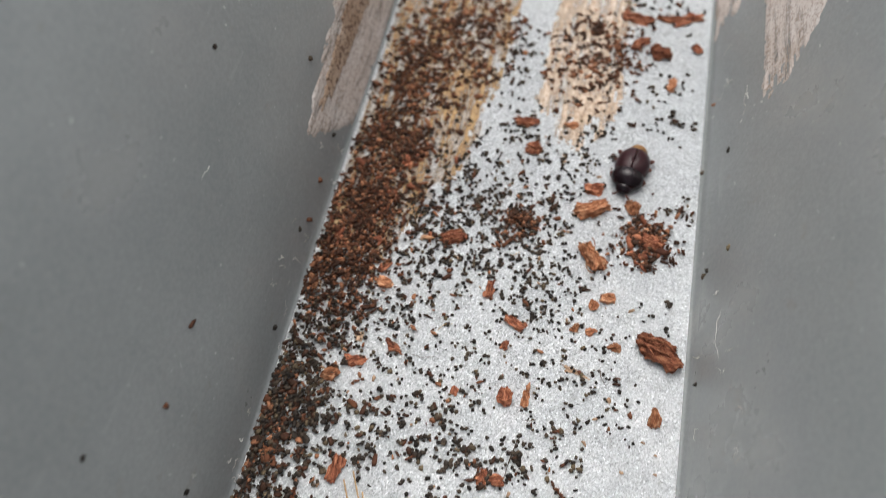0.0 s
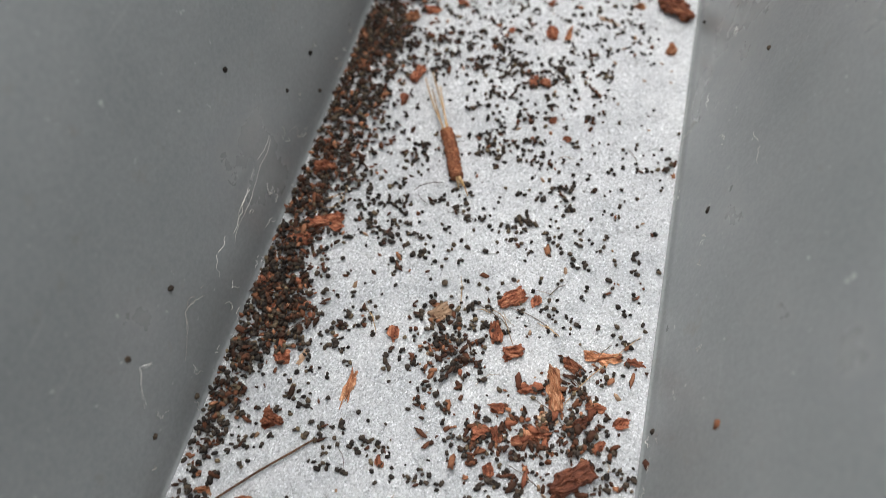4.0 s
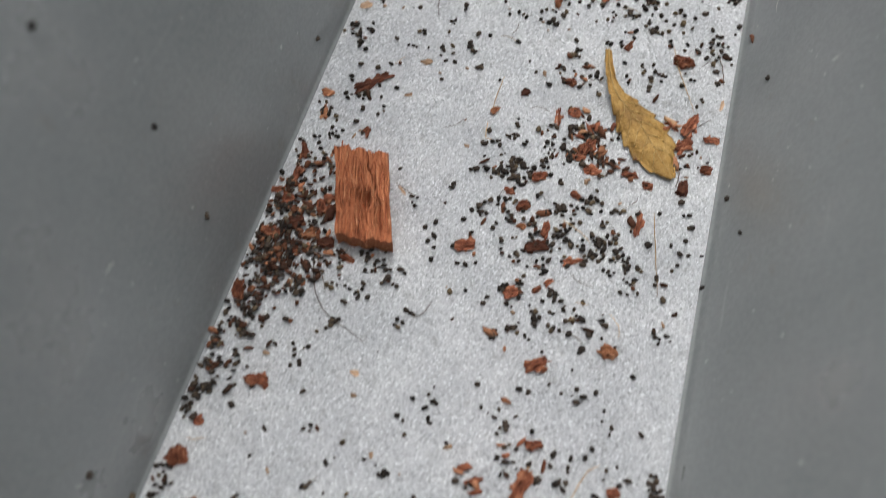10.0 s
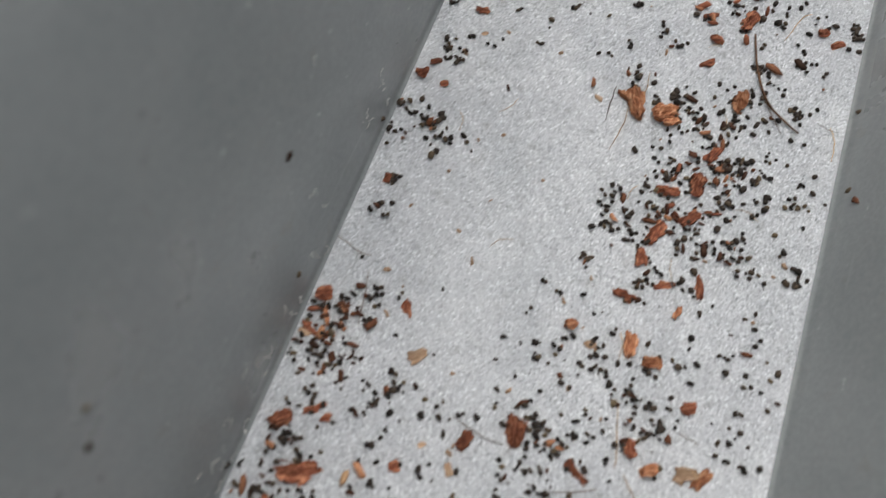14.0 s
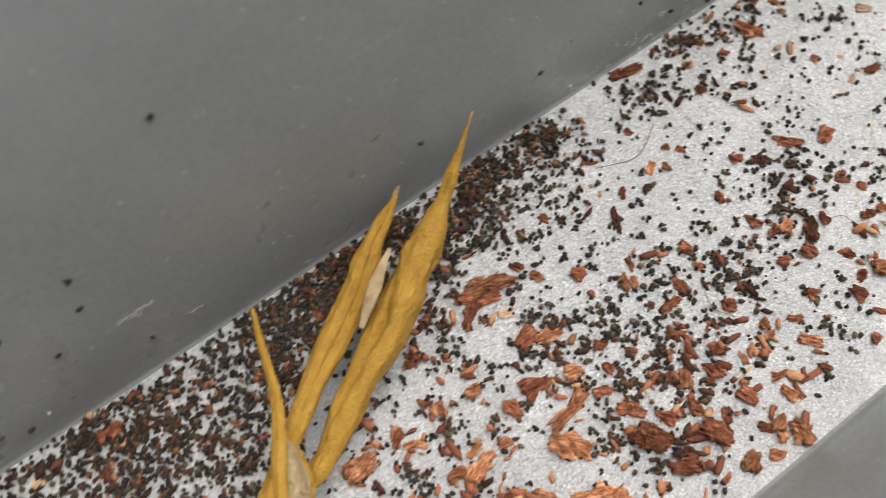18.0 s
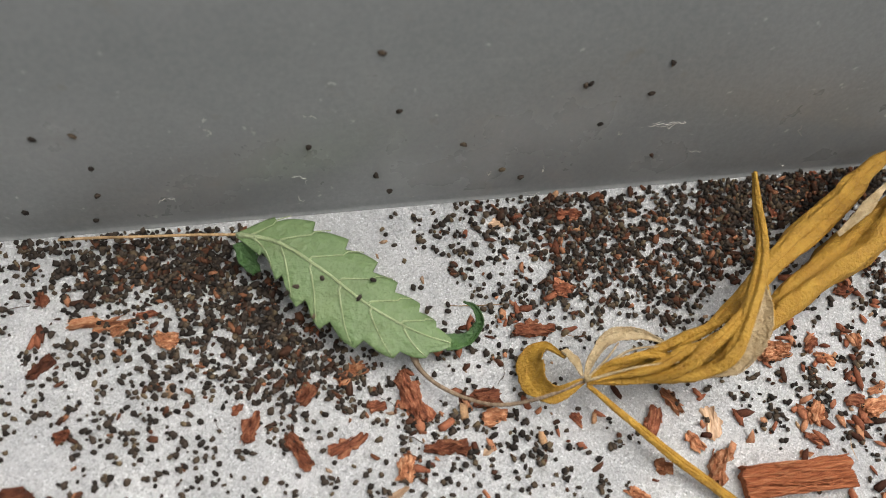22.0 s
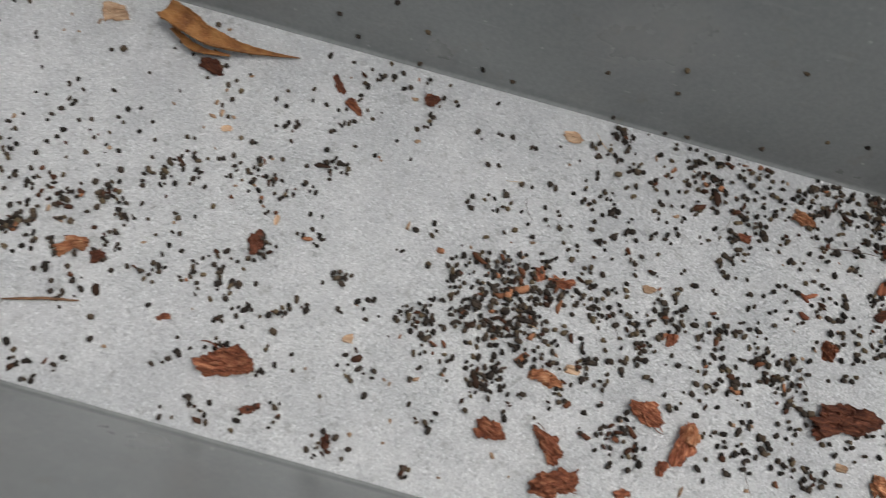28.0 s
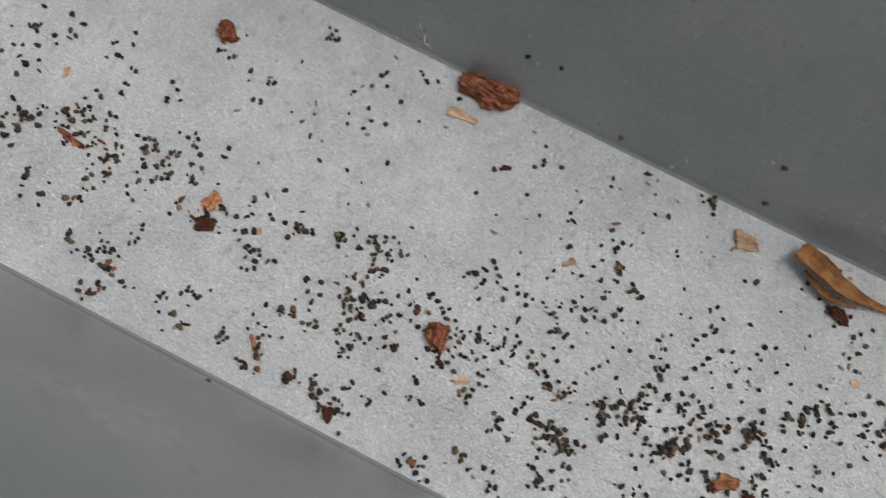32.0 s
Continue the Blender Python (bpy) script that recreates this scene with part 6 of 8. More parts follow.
# drifts of droppings and crumbs
drift("p", 26.1, -34.0, 1.7, 11)
drift("p", 31.0, -29.7, 1.7, 11)
drift("p", 25.1, -49.0, 1.7, 11)
drift("p", 34.5, -41.2, 1.7, 11)
drift("p", 44.1, -41.8, 1.7, 11)
drift("p", 30.6, -56.2, 1.7, 11)
drift("p", 35.9, -54.2, 1.7, 11)
drift("p", 40.0, -58.6, 1.7, 11)
drift("p", 28.6, -54.8, 1.7, 11)
drift("p", 41.6, -33.7, 1.7, 11)
drift("p", 48.8, -23.5, 1.7, 11)
drift("p", 58.2, -54.4, 1.7, 11)
drift("p", 33.9, -50.0, 1.7, 11)
drift("p", 21.6, -39.0, 1.7, 11)
drift("p", 46.0, -36.6, 1.7, 11)
drift("p", 42.3, -63.0, 1.7, 11)
drift("p", 45.6, -47.4, 1.7, 11)
drift("p", 30.0, -45.1, 1.7, 11)
drift("e", 33.0, -48.0, 14.0, 60)
drift("e", 48.0, -55.0, 13.0, 45)
drift("e", 44.0, -80.0, 14.0, 45)
drift("e", 26.0, -82.0, 12.0, 40)
drift("r", 32.3, 1.2, 2.6, 70)
drift("r", 52.9, 0.9, 3.6, 90)
drift("s", 52.9, 0.9, 3.4, 8)
drift("b", 3.0, -352.0, 3.6, 110)
drift("b", 3.2, -362.5, 4.0, 150)
drift("p", 3.6, -372.5, 4.6, 170)
drift("b", 3.4, -381.0, 4.6, 150)
drift("p", 4.6, -388.5, 5.4, 230)
drift("p", 6.0, -398.0, 6.0, 230)
drift("p", 9.0, -405.5, 6.4, 140)
drift("p", 9.0, -379.0, 5.0, 90)
drift("b", 3.4, -426.0, 3.8, 120)
drift("p", 4.4, -416.5, 5.0, 105)
drift("b", 11.5, -414.5, 6.0, 70)
drift("b", 13.5, -403.0, 6.0, 80)
drift("b", 19.0, -411.0, 5.4, 60)
drift("b", 13.0, -425.0, 5.0, 90)
drift("p", 13.5, -468.0, 6.5, 130)
drift("p", 8.0, -476.0, 6.0, 150)
drift("p", 20.0, -462.0, 6.5, 150)
drift("r", 12.3, 39.3, 12.9, 225)
drift("r", 6.8, 25.7, 6.2, 180)
drift("r", 6.8, 12.8, 6.9, 384)
drift("r", 6.5, -1.5, 7.5, 528)
drift("r", 5.1, -13.6, 6.3, 448)
drift("p", 4.7, -21.7, 6.1, 384)
drift("p", 3.7, -30.4, 5.1, 288)
drift("p", 3.6, -38.4, 4.9, 272)
drift("p", 24.2, 6.4, 8.6, 165)
drift("p", 20.4, -7.5, 8.2, 165)
drift("p", 32.0, 0.1, 8.3, 195)
drift("p", 32.0, -10.4, 8.0, 135)
drift("p", 15.9, -19.5, 6.1, 128)
drift("p", 20.2, -29.8, 7.5, 90)
drift("p", 14.9, -36.1, 5.7, 96)
drift("p", 27.8, -25.6, 7.6, 68)
drift("p", 26.9, -37.0, 7.2, 90)
drift("p", 38.3, -17.0, 6.9, 90)
drift("p", 43.0, -25.2, 6.6, 68)
drift("p", 40.5, -35.8, 7.2, 68)
drift("p", 48.6, -16.8, 5.1, 22)
drift("p", 50.8, -29.6, 6.4, 30)
drift("r", 52.0, 0.7, 5.0, 135)
drift("r", 31.9, 0.6, 3.2, 75)
drift("p", 29.5, 20.7, 6.0, 90)
drift("p", 42.2, 21.8, 6.9, 60)
drift("r", 40.3, 37.2, 9.3, 195)
drift("p", 25.9, 36.0, 6.3, 75)
drift("p", 55.6, 24.2, 4.9, 38)
drift("p", 51.8, 35.1, 6.1, 30)
drift("p", 37.9, 10.2, 6.6, 90)
drift("p", 40.3, -6.7, 5.3, 75)
drift("p", 56.5, -11.4, 3.4, 12)
drift("r", 9.0, 34.4, 9.5, 240)
drift("r", 19.2, 43.4, 8.6, 105)
drift("p", 51.4, 52.0, 7.5, 60)
drift("p", 57.8, 6.7, 2.8, 24)
drift("p", 3.9, -53.1, 7.0, 400)
drift("b", 3.6, -64.8, 5.7, 320)
drift("p", 2.6, -73.6, 5.6, 352)
drift("b", 2.8, -82.6, 5.4, 304)
drift("p", 2.7, -90.1, 5.2, 384)
drift("p", 6.5, -95.2, 4.3, 272)
drift("p", 2.8, -100.0, 3.8, 192)
drift("p", 2.0, -106.7, 3.3, 144)
drift("p", 2.6, -113.6, 2.8, 104)
drift("p", 2.5, -120.3, 3.1, 45)
drift("p", 30.9, -55.7, 7.7, 82)
drift("p", 34.3, -43.0, 8.0, 45)
drift("p", 14.7, -75.2, 6.4, 88)
drift("p", 21.5, -79.1, 5.3, 45)
drift("p", 26.3, -68.9, 5.5, 45)
drift("p", 37.0, -70.8, 5.4, 68)
drift("p", 42.3, -65.0, 7.3, 38)
drift("p", 44.1, -74.6, 4.4, 21)
drift("p", 16.1, -91.8, 4.3, 40)
drift("p", 14.9, -98.9, 5.0, 40)
drift("p", 24.8, -97.3, 3.3, 21)
drift("b", 32.6, -94.4, 4.1, 142)
drift("b", 28.8, -89.6, 3.4, 60)
drift("p", 35.4, -88.0, 4.2, 45)
drift("p", 30.9, -101.2, 2.4, 22)
drift("p", 12.4, -106.8, 4.0, 40)
drift("p", 18.7, -110.4, 3.9, 40)
drift("p", 26.0, -110.2, 3.9, 35)
drift("p", 7.2, -113.3, 3.2, 24)
drift("p", 36.2, -106.0, 3.1, 45)
drift("b", 41.4, -103.8, 4.7, 68)
drift("b", 48.4, -98.6, 4.8, 75)
drift("b", 51.4, -102.1, 3.9, 90)
drift("p", 55.9, -105.9, 3.1, 45)
drift("p", 42.9, -110.8, 4.6, 38)
drift("p", 39.0, -117.3, 4.5, 45)
drift("p", 55.0, -88.8, 4.9, 15)
drift("p", 55.1, -78.1, 5.2, 21)
drift("p", 56.7, -70.4, 3.5, 9)
drift("p", 30.9, -113.1, 4.6, 21)
drift("p", 44.4, -85.7, 4.2, 21)
drift("p", 57.6, -55.3, 5.6, 15)
drift("p", 16.0, -121.6, 4.5, 13)
drift("p", 17.6, -61.4, 3.8, 45)
drift("p", 16.7, -68.9, 4.7, 45)
drift("p", 5.2, -135.1, 3.6, 21)
drift("p", 1.6, -150.7, 3.0, 16)
drift("p", 1.8, -159.3, 2.9, 14)
drift("p", 4.1, -170.1, 3.2, 21)
drift("p", 6.8, -142.1, 7.0, 9)
drift("p", 17.7, -135.9, 7.9, 12)
drift("p", 17.1, -156.7, 7.3, 14)
drift("p", 14.2, -168.0, 6.3, 12)
drift("p", 19.9, -146.4, 6.8, 7)
drift("p", 28.6, -125.1, 4.5, 16)
drift("p", 33.1, -132.5, 4.4, 25)
drift("p", 36.4, -127.3, 3.6, 29)
drift("p", 55.3, -123.0, 3.5, 12)
drift("p", 46.5, -137.8, 3.4, 16)
drift("p", 40.4, -141.5, 4.2, 34)
drift("p", 35.8, -147.6, 3.3, 14)
drift("p", 34.3, -151.7, 4.1, 21)
drift("p", 45.5, -153.8, 4.8, 25)
drift("p", 44.9, -146.9, 4.1, 16)
drift("p", 41.3, -156.8, 2.4, 7)
drift("p", 31.0, -158.0, 2.4, 14)
drift("p", 56.3, -147.2, 3.2, 14)
drift("p", 36.8, -164.8, 3.8, 16)
drift("p", 47.8, -165.6, 3.8, 18)
drift("b", 37.2, -169.5, 3.8, 29)
drift("p", 21.2, -169.3, 2.3, 9)
drift("p", 57.0, -156.4, 2.3, 12)
drift("p", 55.4, -165.7, 3.0, 9)
drift("p", 49.9, -156.0, 3.9, 12)
drift("p", 58.9, -137.2, 2.5, 6)
drift("b", 3.2, -202.0, 3.9, 69)
drift("b", 3.6, -205.3, 4.7, 126)
drift("b", 3.1, -210.4, 3.8, 92)
drift("b", 8.3, -208.9, 3.8, 69)
drift("b", 4.4, -215.6, 3.7, 69)
drift("b", 3.0, -219.9, 3.3, 52)
drift("p", 2.4, -193.2, 2.5, 18)
drift("p", 4.5, -186.9, 3.3, 16)
drift("p", 9.1, -179.6, 4.3, 16)
drift("p", 18.0, -206.9, 2.3, 25)
drift("p", 15.4, -210.9, 3.0, 18)
drift("p", 31.2, -183.9, 4.9, 52)
drift("p", 31.5, -188.5, 4.0, 40)
drift("p", 39.9, -177.6, 3.3, 29)
drift("b", 38.5, -182.8, 4.9, 52)
drift("b", 43.2, -181.4, 4.1, 34)
drift("p", 37.4, -196.3, 4.6, 63)
drift("p", 43.9, -193.6, 4.7, 52)
drift("p", 47.1, -197.6, 3.8, 29)
drift("p", 43.3, -190.3, 3.2, 23)
drift("p", 32.3, -195.3, 2.3, 17)
drift("p", 25.9, -195.4, 4.7, 12)
drift("p", 25.4, -202.3, 4.6, 14)
drift("p", 49.8, -200.0, 3.8, 12)
drift("p", 37.9, -208.2, 3.7, 23)
drift("p", 46.1, -208.0, 3.7, 23)
drift("p", 41.2, -206.4, 3.0, 14)
drift("p", 36.4, -211.6, 2.9, 12)
drift("p", 22.5, -213.4, 2.9, 7)
drift("b", 55.1, -179.8, 4.0, 23)
drift("p", 57.3, -189.7, 2.3, 6)
drift("p", 56.8, -206.4, 2.9, 7)
drift("p", 19.1, -197.4, 3.2, 7)
drift("p", 14.7, -217.9, 2.9, 9)
drift("p", 2.2, -226.2, 3.2, 57)
drift("p", 1.8, -231.9, 2.3, 23)
drift("p", 1.9, -240.5, 2.3, 16)
drift("p", 2.6, -250.1, 2.2, 14)
drift("p", 6.6, -250.4, 1.4, 6)
drift("p", 11.6, -221.9, 1.6, 7)
drift("p", 31.2, -224.6, 3.9, 12)
drift("p", 38.7, -223.1, 3.8, 14)
drift("p", 26.8, -234.5, 4.5, 7)
drift("p", 41.0, -230.1, 3.0, 12)
drift("p", 45.9, -227.8, 3.0, 9)
drift("p", 47.9, -234.5, 3.6, 12)
drift("p", 33.7, -237.3, 5.1, 9)
drift("p", 29.9, -245.5, 2.1, 14)
drift("p", 36.9, -247.0, 3.5, 34)
drift("p", 43.6, -247.9, 3.5, 29)
drift("p", 47.6, -240.0, 2.8, 12)
drift("p", 58.4, -226.4, 3.0, 16)
drift("p", 52.2, -233.9, 2.9, 9)
drift("p", 18.6, -228.4, 4.6, 6)
drift("p", 19.4, -236.0, 3.0, 6)
drift("p", 53.7, -241.8, 2.8, 12)
drift("p", 25.3, -239.9, 2.9, 5)
drift("p", 4.2, -263.2, 3.2, 34)
drift("p", 9.6, -263.6, 2.1, 9)
drift("p", 0.2, -266.2, 1.4, 7)
drift("p", 4.9, -272.1, 1.7, 7)
drift("p", 4.0, -276.7, 1.3, 7)
drift("p", 38.3, -251.9, 3.5, 29)
drift("b", 44.0, -254.5, 3.5, 52)
drift("p", 39.1, -257.8, 4.1, 46)
drift("p", 49.6, -254.1, 2.8, 16)
drift("p", 32.4, -264.6, 2.7, 25)
drift("b", 39.4, -264.3, 3.4, 29)
drift("p", 32.5, -269.5, 2.7, 12)
drift("p", 47.7, -261.3, 3.4, 14)
drift("p", 37.3, -269.2, 2.6, 18)
drift("p", 43.0, -267.3, 2.7, 18)
drift("p", 48.9, -266.5, 2.6, 29)
drift("p", 30.6, -274.3, 2.0, 7)
drift("p", 57.1, -267.1, 2.6, 18)
drift("p", 43.6, -272.5, 3.2, 12)
drift("p", 39.2, -276.0, 2.6, 14)
drift("p", 57.2, -257.3, 2.0, 9)
drift("p", 28.7, -279.0, 1.9, 5)
drift("p", 51.8, -257.7, 2.0, 7)
drift("p", 62.4, -251.1, 1.4, 5)
drift("p", 3.5, -292.1, 3.3, 34)
drift("p", 3.4, -297.6, 2.9, 29)
drift("p", 7.0, -287.8, 2.5, 14)
drift("p", 4.0, -302.5, 3.2, 16)
drift("p", 4.0, -309.6, 3.1, 34)
drift("b", 3.2, -314.9, 3.1, 34)
drift("b", 3.5, -320.4, 3.0, 46)
drift("b", 2.6, -323.6, 3.0, 40)
drift("p", 8.1, -325.9, 3.7, 46)
drift("p", 6.4, -333.5, 3.6, 69)
drift("p", 10.7, -314.5, 2.7, 29)
drift("p", 12.9, -302.6, 3.2, 16)
drift("p", 14.2, -297.7, 2.4, 9)
drift("p", 16.8, -318.4, 3.7, 14)
drift("p", 15.2, -321.9, 2.2, 9)
drift("p", 24.4, -316.8, 3.7, 12)
drift("p", 23.3, -321.8, 2.9, 7)
drift("p", 29.1, -322.0, 2.9, 16)
drift("p", 32.0, -319.5, 2.9, 23)
drift("p", 26.7, -327.4, 2.9, 14)
drift("p", 29.3, -324.4, 2.2, 12)
drift("p", 33.0, -325.6, 4.3, 57)
drift("p", 33.3, -330.1, 3.5, 46)
drift("p", 25.6, -332.0, 2.8, 14)
drift("p", 17.8, -330.6, 2.9, 12)
drift("p", 7.7, -332.8, 2.2, 23)
drift("p", 33.1, -297.1, 3.9, 40)
drift("p", 35.4, -305.3, 4.6, 40)
drift("p", 38.8, -308.0, 3.8, 34)
drift("p", 44.1, -306.9, 3.8, 40)
drift("p", 30.2, -302.6, 3.1, 14)
drift("p", 38.0, -296.3, 3.9, 23)
drift("p", 38.5, -288.0, 4.8, 34)
drift("p", 29.4, -287.0, 4.1, 16)
drift("p", 43.8, -291.1, 3.2, 29)
drift("p", 34.8, -314.6, 3.7, 16)
drift("p", 40.5, -314.9, 3.7, 16)
drift("p", 45.4, -310.5, 3.0, 14)
drift("p", 48.4, -314.8, 4.4, 16)
drift("p", 27.3, -295.4, 2.4, 7)
drift("p", 54.6, -290.9, 3.1, 12)
drift("p", 57.5, -306.5, 3.0, 7)
drift("p", 3.8, -349.2, 3.4, 77)
drift("p", 9.2, -348.7, 3.3, 33)
drift("p", 3.6, -354.8, 3.3, 44)
drift("p", 2.8, -359.6, 3.3, 77)
drift("p", 5.5, -364.3, 4.1, 121)
drift("p", 6.5, -369.5, 3.2, 88)
drift("p", 10.2, -372.8, 3.2, 66)
drift("p", 11.0, -367.1, 3.2, 55)
drift("p", 8.7, -359.6, 3.3, 22)
drift("p", 9.6, -354.8, 3.3, 18)
drift("p", 16.0, -354.2, 3.2, 33)
drift("p", 14.2, -363.6, 3.2, 22)
drift("p", 18.5, -358.9, 3.2, 15)
drift("p", 22.9, -357.7, 2.4, 15)
drift("b", 1.2, -377.7, 3.2, 77)
drift("b", 3.0, -385.4, 3.9, 132)
drift("b", 16.2, -380.2, 3.1, 55)
drift("p", 22.2, -381.4, 3.8, 33)
drift("p", 18.6, -384.3, 3.0, 28)
drift("p", 18.9, -368.0, 3.1, 15)
drift("p", 26.7, -373.2, 3.8, 22)
drift("b", 29.7, -367.7, 3.8, 28)
drift("p", 23.9, -368.4, 3.1, 13)
drift("p", 32.1, -360.5, 3.8, 33)
drift("p", 35.7, -357.7, 3.8, 44)
drift("p", 37.3, -364.8, 3.7, 24)
drift("b", 40.8, -358.7, 3.8, 28)
drift("p", 33.4, -342.7, 4.7, 44)
drift("p", 36.6, -342.8, 3.9, 44)
drift("p", 36.6, -336.8, 4.8, 38)
drift("p", 27.9, -341.3, 3.2, 18)
drift("p", 22.6, -349.5, 4.0, 22)
drift("p", 30.9, -350.3, 3.1, 20)
drift("b", 41.3, -350.4, 4.6, 28)
drift("p", 52.0, -336.5, 4.6, 22)
drift("b", 47.0, -335.0, 3.9, 28)
drift("p", 20.1, -342.2, 4.9, 13)
drift("p", 8.7, -339.9, 3.4, 11)
drift("p", 48.9, -346.6, 4.5, 11)
drift("p", 30.4, -355.4, 3.1, 11)
drift("p", 53.8, -343.4, 3.7, 9)
drift("b", 41.8, -343.0, 4.6, 33)
drift("p", 1.3, -390.2, 5.3, 172)
drift("p", 6.6, -394.9, 5.2, 150)
drift("p", 2.7, -400.2, 4.4, 103)
drift("p", 2.5, -407.5, 5.2, 92)
drift("b", 4.7, -417.1, 5.1, 103)
drift("p", 5.4, -424.3, 5.0, 80)
drift("p", 1.5, -430.4, 5.1, 80)
drift("p", 2.2, -437.3, 4.2, 52)
drift("p", 3.4, -445.8, 4.1, 34)
drift("p", 7.8, -441.6, 3.2, 34)
drift("p", 7.2, -434.9, 3.3, 29)
drift("p", 11.2, -423.1, 4.9, 103)
drift("p", 9.3, -418.3, 5.0, 92)
drift("p", 11.1, -413.5, 5.0, 92)
drift("p", 12.3, -406.8, 5.0, 103)
drift("b", 9.3, -402.2, 4.3, 92)
drift("p", 15.9, -421.7, 4.9, 80)
drift("p", 18.0, -415.4, 4.1, 57)
drift("p", 13.9, -428.0, 4.1, 46)
drift("p", 16.7, -431.9, 4.0, 46)
drift("p", 17.4, -436.9, 3.2, 34)
drift("p", 20.3, -426.1, 4.0, 34)
drift("b", 4.2, -385.5, 5.3, 69)
drift("p", 17.0, -410.9, 4.1, 52)
drift("p", 10.9, -439.7, 3.2, 18)
drift("p", 22.4, -445.7, 3.8, 29)
drift("p", 25.2, -435.3, 3.9, 40)
drift("p", 31.6, -450.1, 3.7, 34)
drift("p", 32.2, -443.6, 4.5, 40)
drift("p", 34.2, -437.1, 4.5, 34)
drift("p", 38.7, -433.5, 4.4, 34)
drift("p", 38.1, -446.8, 3.6, 29)
drift("p", 26.8, -455.4, 3.7, 40)
drift("p", 36.2, -423.6, 3.8, 18)
drift("p", 29.1, -415.2, 3.1, 12)
drift("p", 31.4, -407.6, 3.9, 18)
drift("p", 25.0, -396.7, 4.1, 23)
drift("b", 32.4, -394.2, 4.8, 29)
drift("p", 18.9, -390.9, 4.2, 29)
drift("p", 37.2, -402.8, 4.7, 14)
drift("p", 41.2, -390.7, 3.9, 9)
drift("p", 41.3, -428.1, 3.7, 16)
drift("p", 38.0, -454.0, 3.6, 23)
drift("p", 23.5, -413.6, 4.0, 23)
drift("p", 23.1, -406.6, 3.2, 16)
drift("p", 2.0, -498.6, 4.8, 64)
drift("p", 3.3, -491.6, 4.8, 112)
drift("p", 3.6, -485.3, 4.9, 144)
drift("p", 4.0, -478.9, 4.9, 152)
drift("p", 6.1, -474.2, 4.1, 136)
drift("p", 9.2, -480.8, 4.8, 160)
drift("p", 12.2, -474.6, 4.8, 115)
drift("p", 16.8, -470.3, 4.7, 120)
drift("p", 18.8, -465.7, 4.7, 168)
drift("p", 11.7, -469.8, 4.0, 85)
drift("p", 8.8, -487.0, 4.8, 96)
drift("p", 9.3, -493.2, 4.7, 56)
drift("p", 6.4, -497.8, 3.9, 40)
drift("p", 16.4, -487.2, 4.6, 45)
drift("p", 18.4, -481.3, 4.6, 65)
drift("p", 20.4, -476.8, 4.6, 65)
drift("p", 23.2, -472.4, 4.6, 55)
drift("p", 22.3, -462.9, 4.7, 72)
drift("p", 25.1, -467.9, 4.6, 56)
drift("p", 25.9, -458.6, 3.9, 28)
drift("p", 16.7, -493.3, 4.6, 30)
drift("p", 17.2, -497.7, 3.8, 20)
drift("p", 21.6, -491.8, 4.5, 30)
drift("p", 23.6, -486.0, 4.5, 40)
drift("p", 25.5, -481.6, 4.5, 35)
drift("p", 27.8, -490.5, 4.4, 30)
drift("p", 23.6, -495.5, 3.7, 15)
drift("p", 23.1, -501.9, 3.7, 18)
drift("p", 19.0, -504.1, 3.7, 18)
drift("p", 29.8, -484.7, 4.4, 28)
drift("p", 30.3, -478.9, 4.4, 25)
drift("p", 35.0, -475.6, 4.4, 18)
drift("p", 35.1, -482.1, 4.3, 18)
drift("p", 34.4, -489.9, 4.3, 20)
drift("p", 37.6, -492.7, 3.5, 15)
drift("p", 38.9, -486.5, 3.5, 12)
drift("p", 38.9, -472.3, 4.3, 15)
drift("p", 31.5, -465.5, 3.8, 14)
drift("p", 2.4, -505.5, 3.2, 20)
drift("p", 4.4, -520.6, 4.3, 57)
drift("p", 3.4, -527.5, 4.3, 18)
drift("p", 2.9, -538.5, 3.4, 29)
drift("p", 6.2, -534.7, 3.4, 16)
drift("p", 7.5, -515.2, 4.2, 18)
drift("p", 2.8, -508.6, 4.3, 34)
drift("p", 9.1, -504.8, 4.3, 29)
drift("p", 15.6, -521.1, 4.1, 18)
drift("p", 10.7, -518.3, 3.4, 12)
drift("p", 8.7, -524.4, 3.4, 12)
drift("p", 27.5, -527.8, 3.1, 29)
drift("p", 32.6, -530.2, 3.8, 34)
drift("p", 28.4, -536.9, 3.9, 29)
drift("p", 27.2, -540.9, 3.9, 18)
drift("p", 30.0, -544.2, 3.8, 30)
drift("p", 29.7, -549.4, 4.6, 45)
drift("p", 34.1, -545.6, 4.5, 45)
drift("p", 36.1, -550.3, 4.5, 40)
drift("p", 38.4, -542.6, 3.7, 22)
drift("p", 42.0, -550.4, 3.6, 18)
drift("p", 36.4, -537.8, 3.8, 20)
drift("p", 44.5, -545.7, 2.9, 7)
drift("p", 45.6, -531.9, 2.9, 46)
drift("p", 38.6, -536.0, 3.0, 10)
drift("p", 42.7, -540.4, 2.2, 10)
drift("p", 34.0, -519.3, 3.9, 34)
drift("p", 28.5, -521.4, 3.9, 16)
drift("p", 26.6, -518.4, 4.0, 16)
drift("p", 31.5, -510.1, 3.1, 40)
drift("p", 36.9, -508.1, 3.1, 16)
drift("p", 29.4, -513.4, 3.2, 23)
drift("p", 43.6, -516.0, 3.7, 34)
drift("p", 44.4, -507.6, 3.8, 29)
drift("p", 17.7, -538.6, 3.2, 18)
drift("p", 18.2, -551.0, 4.0, 6)
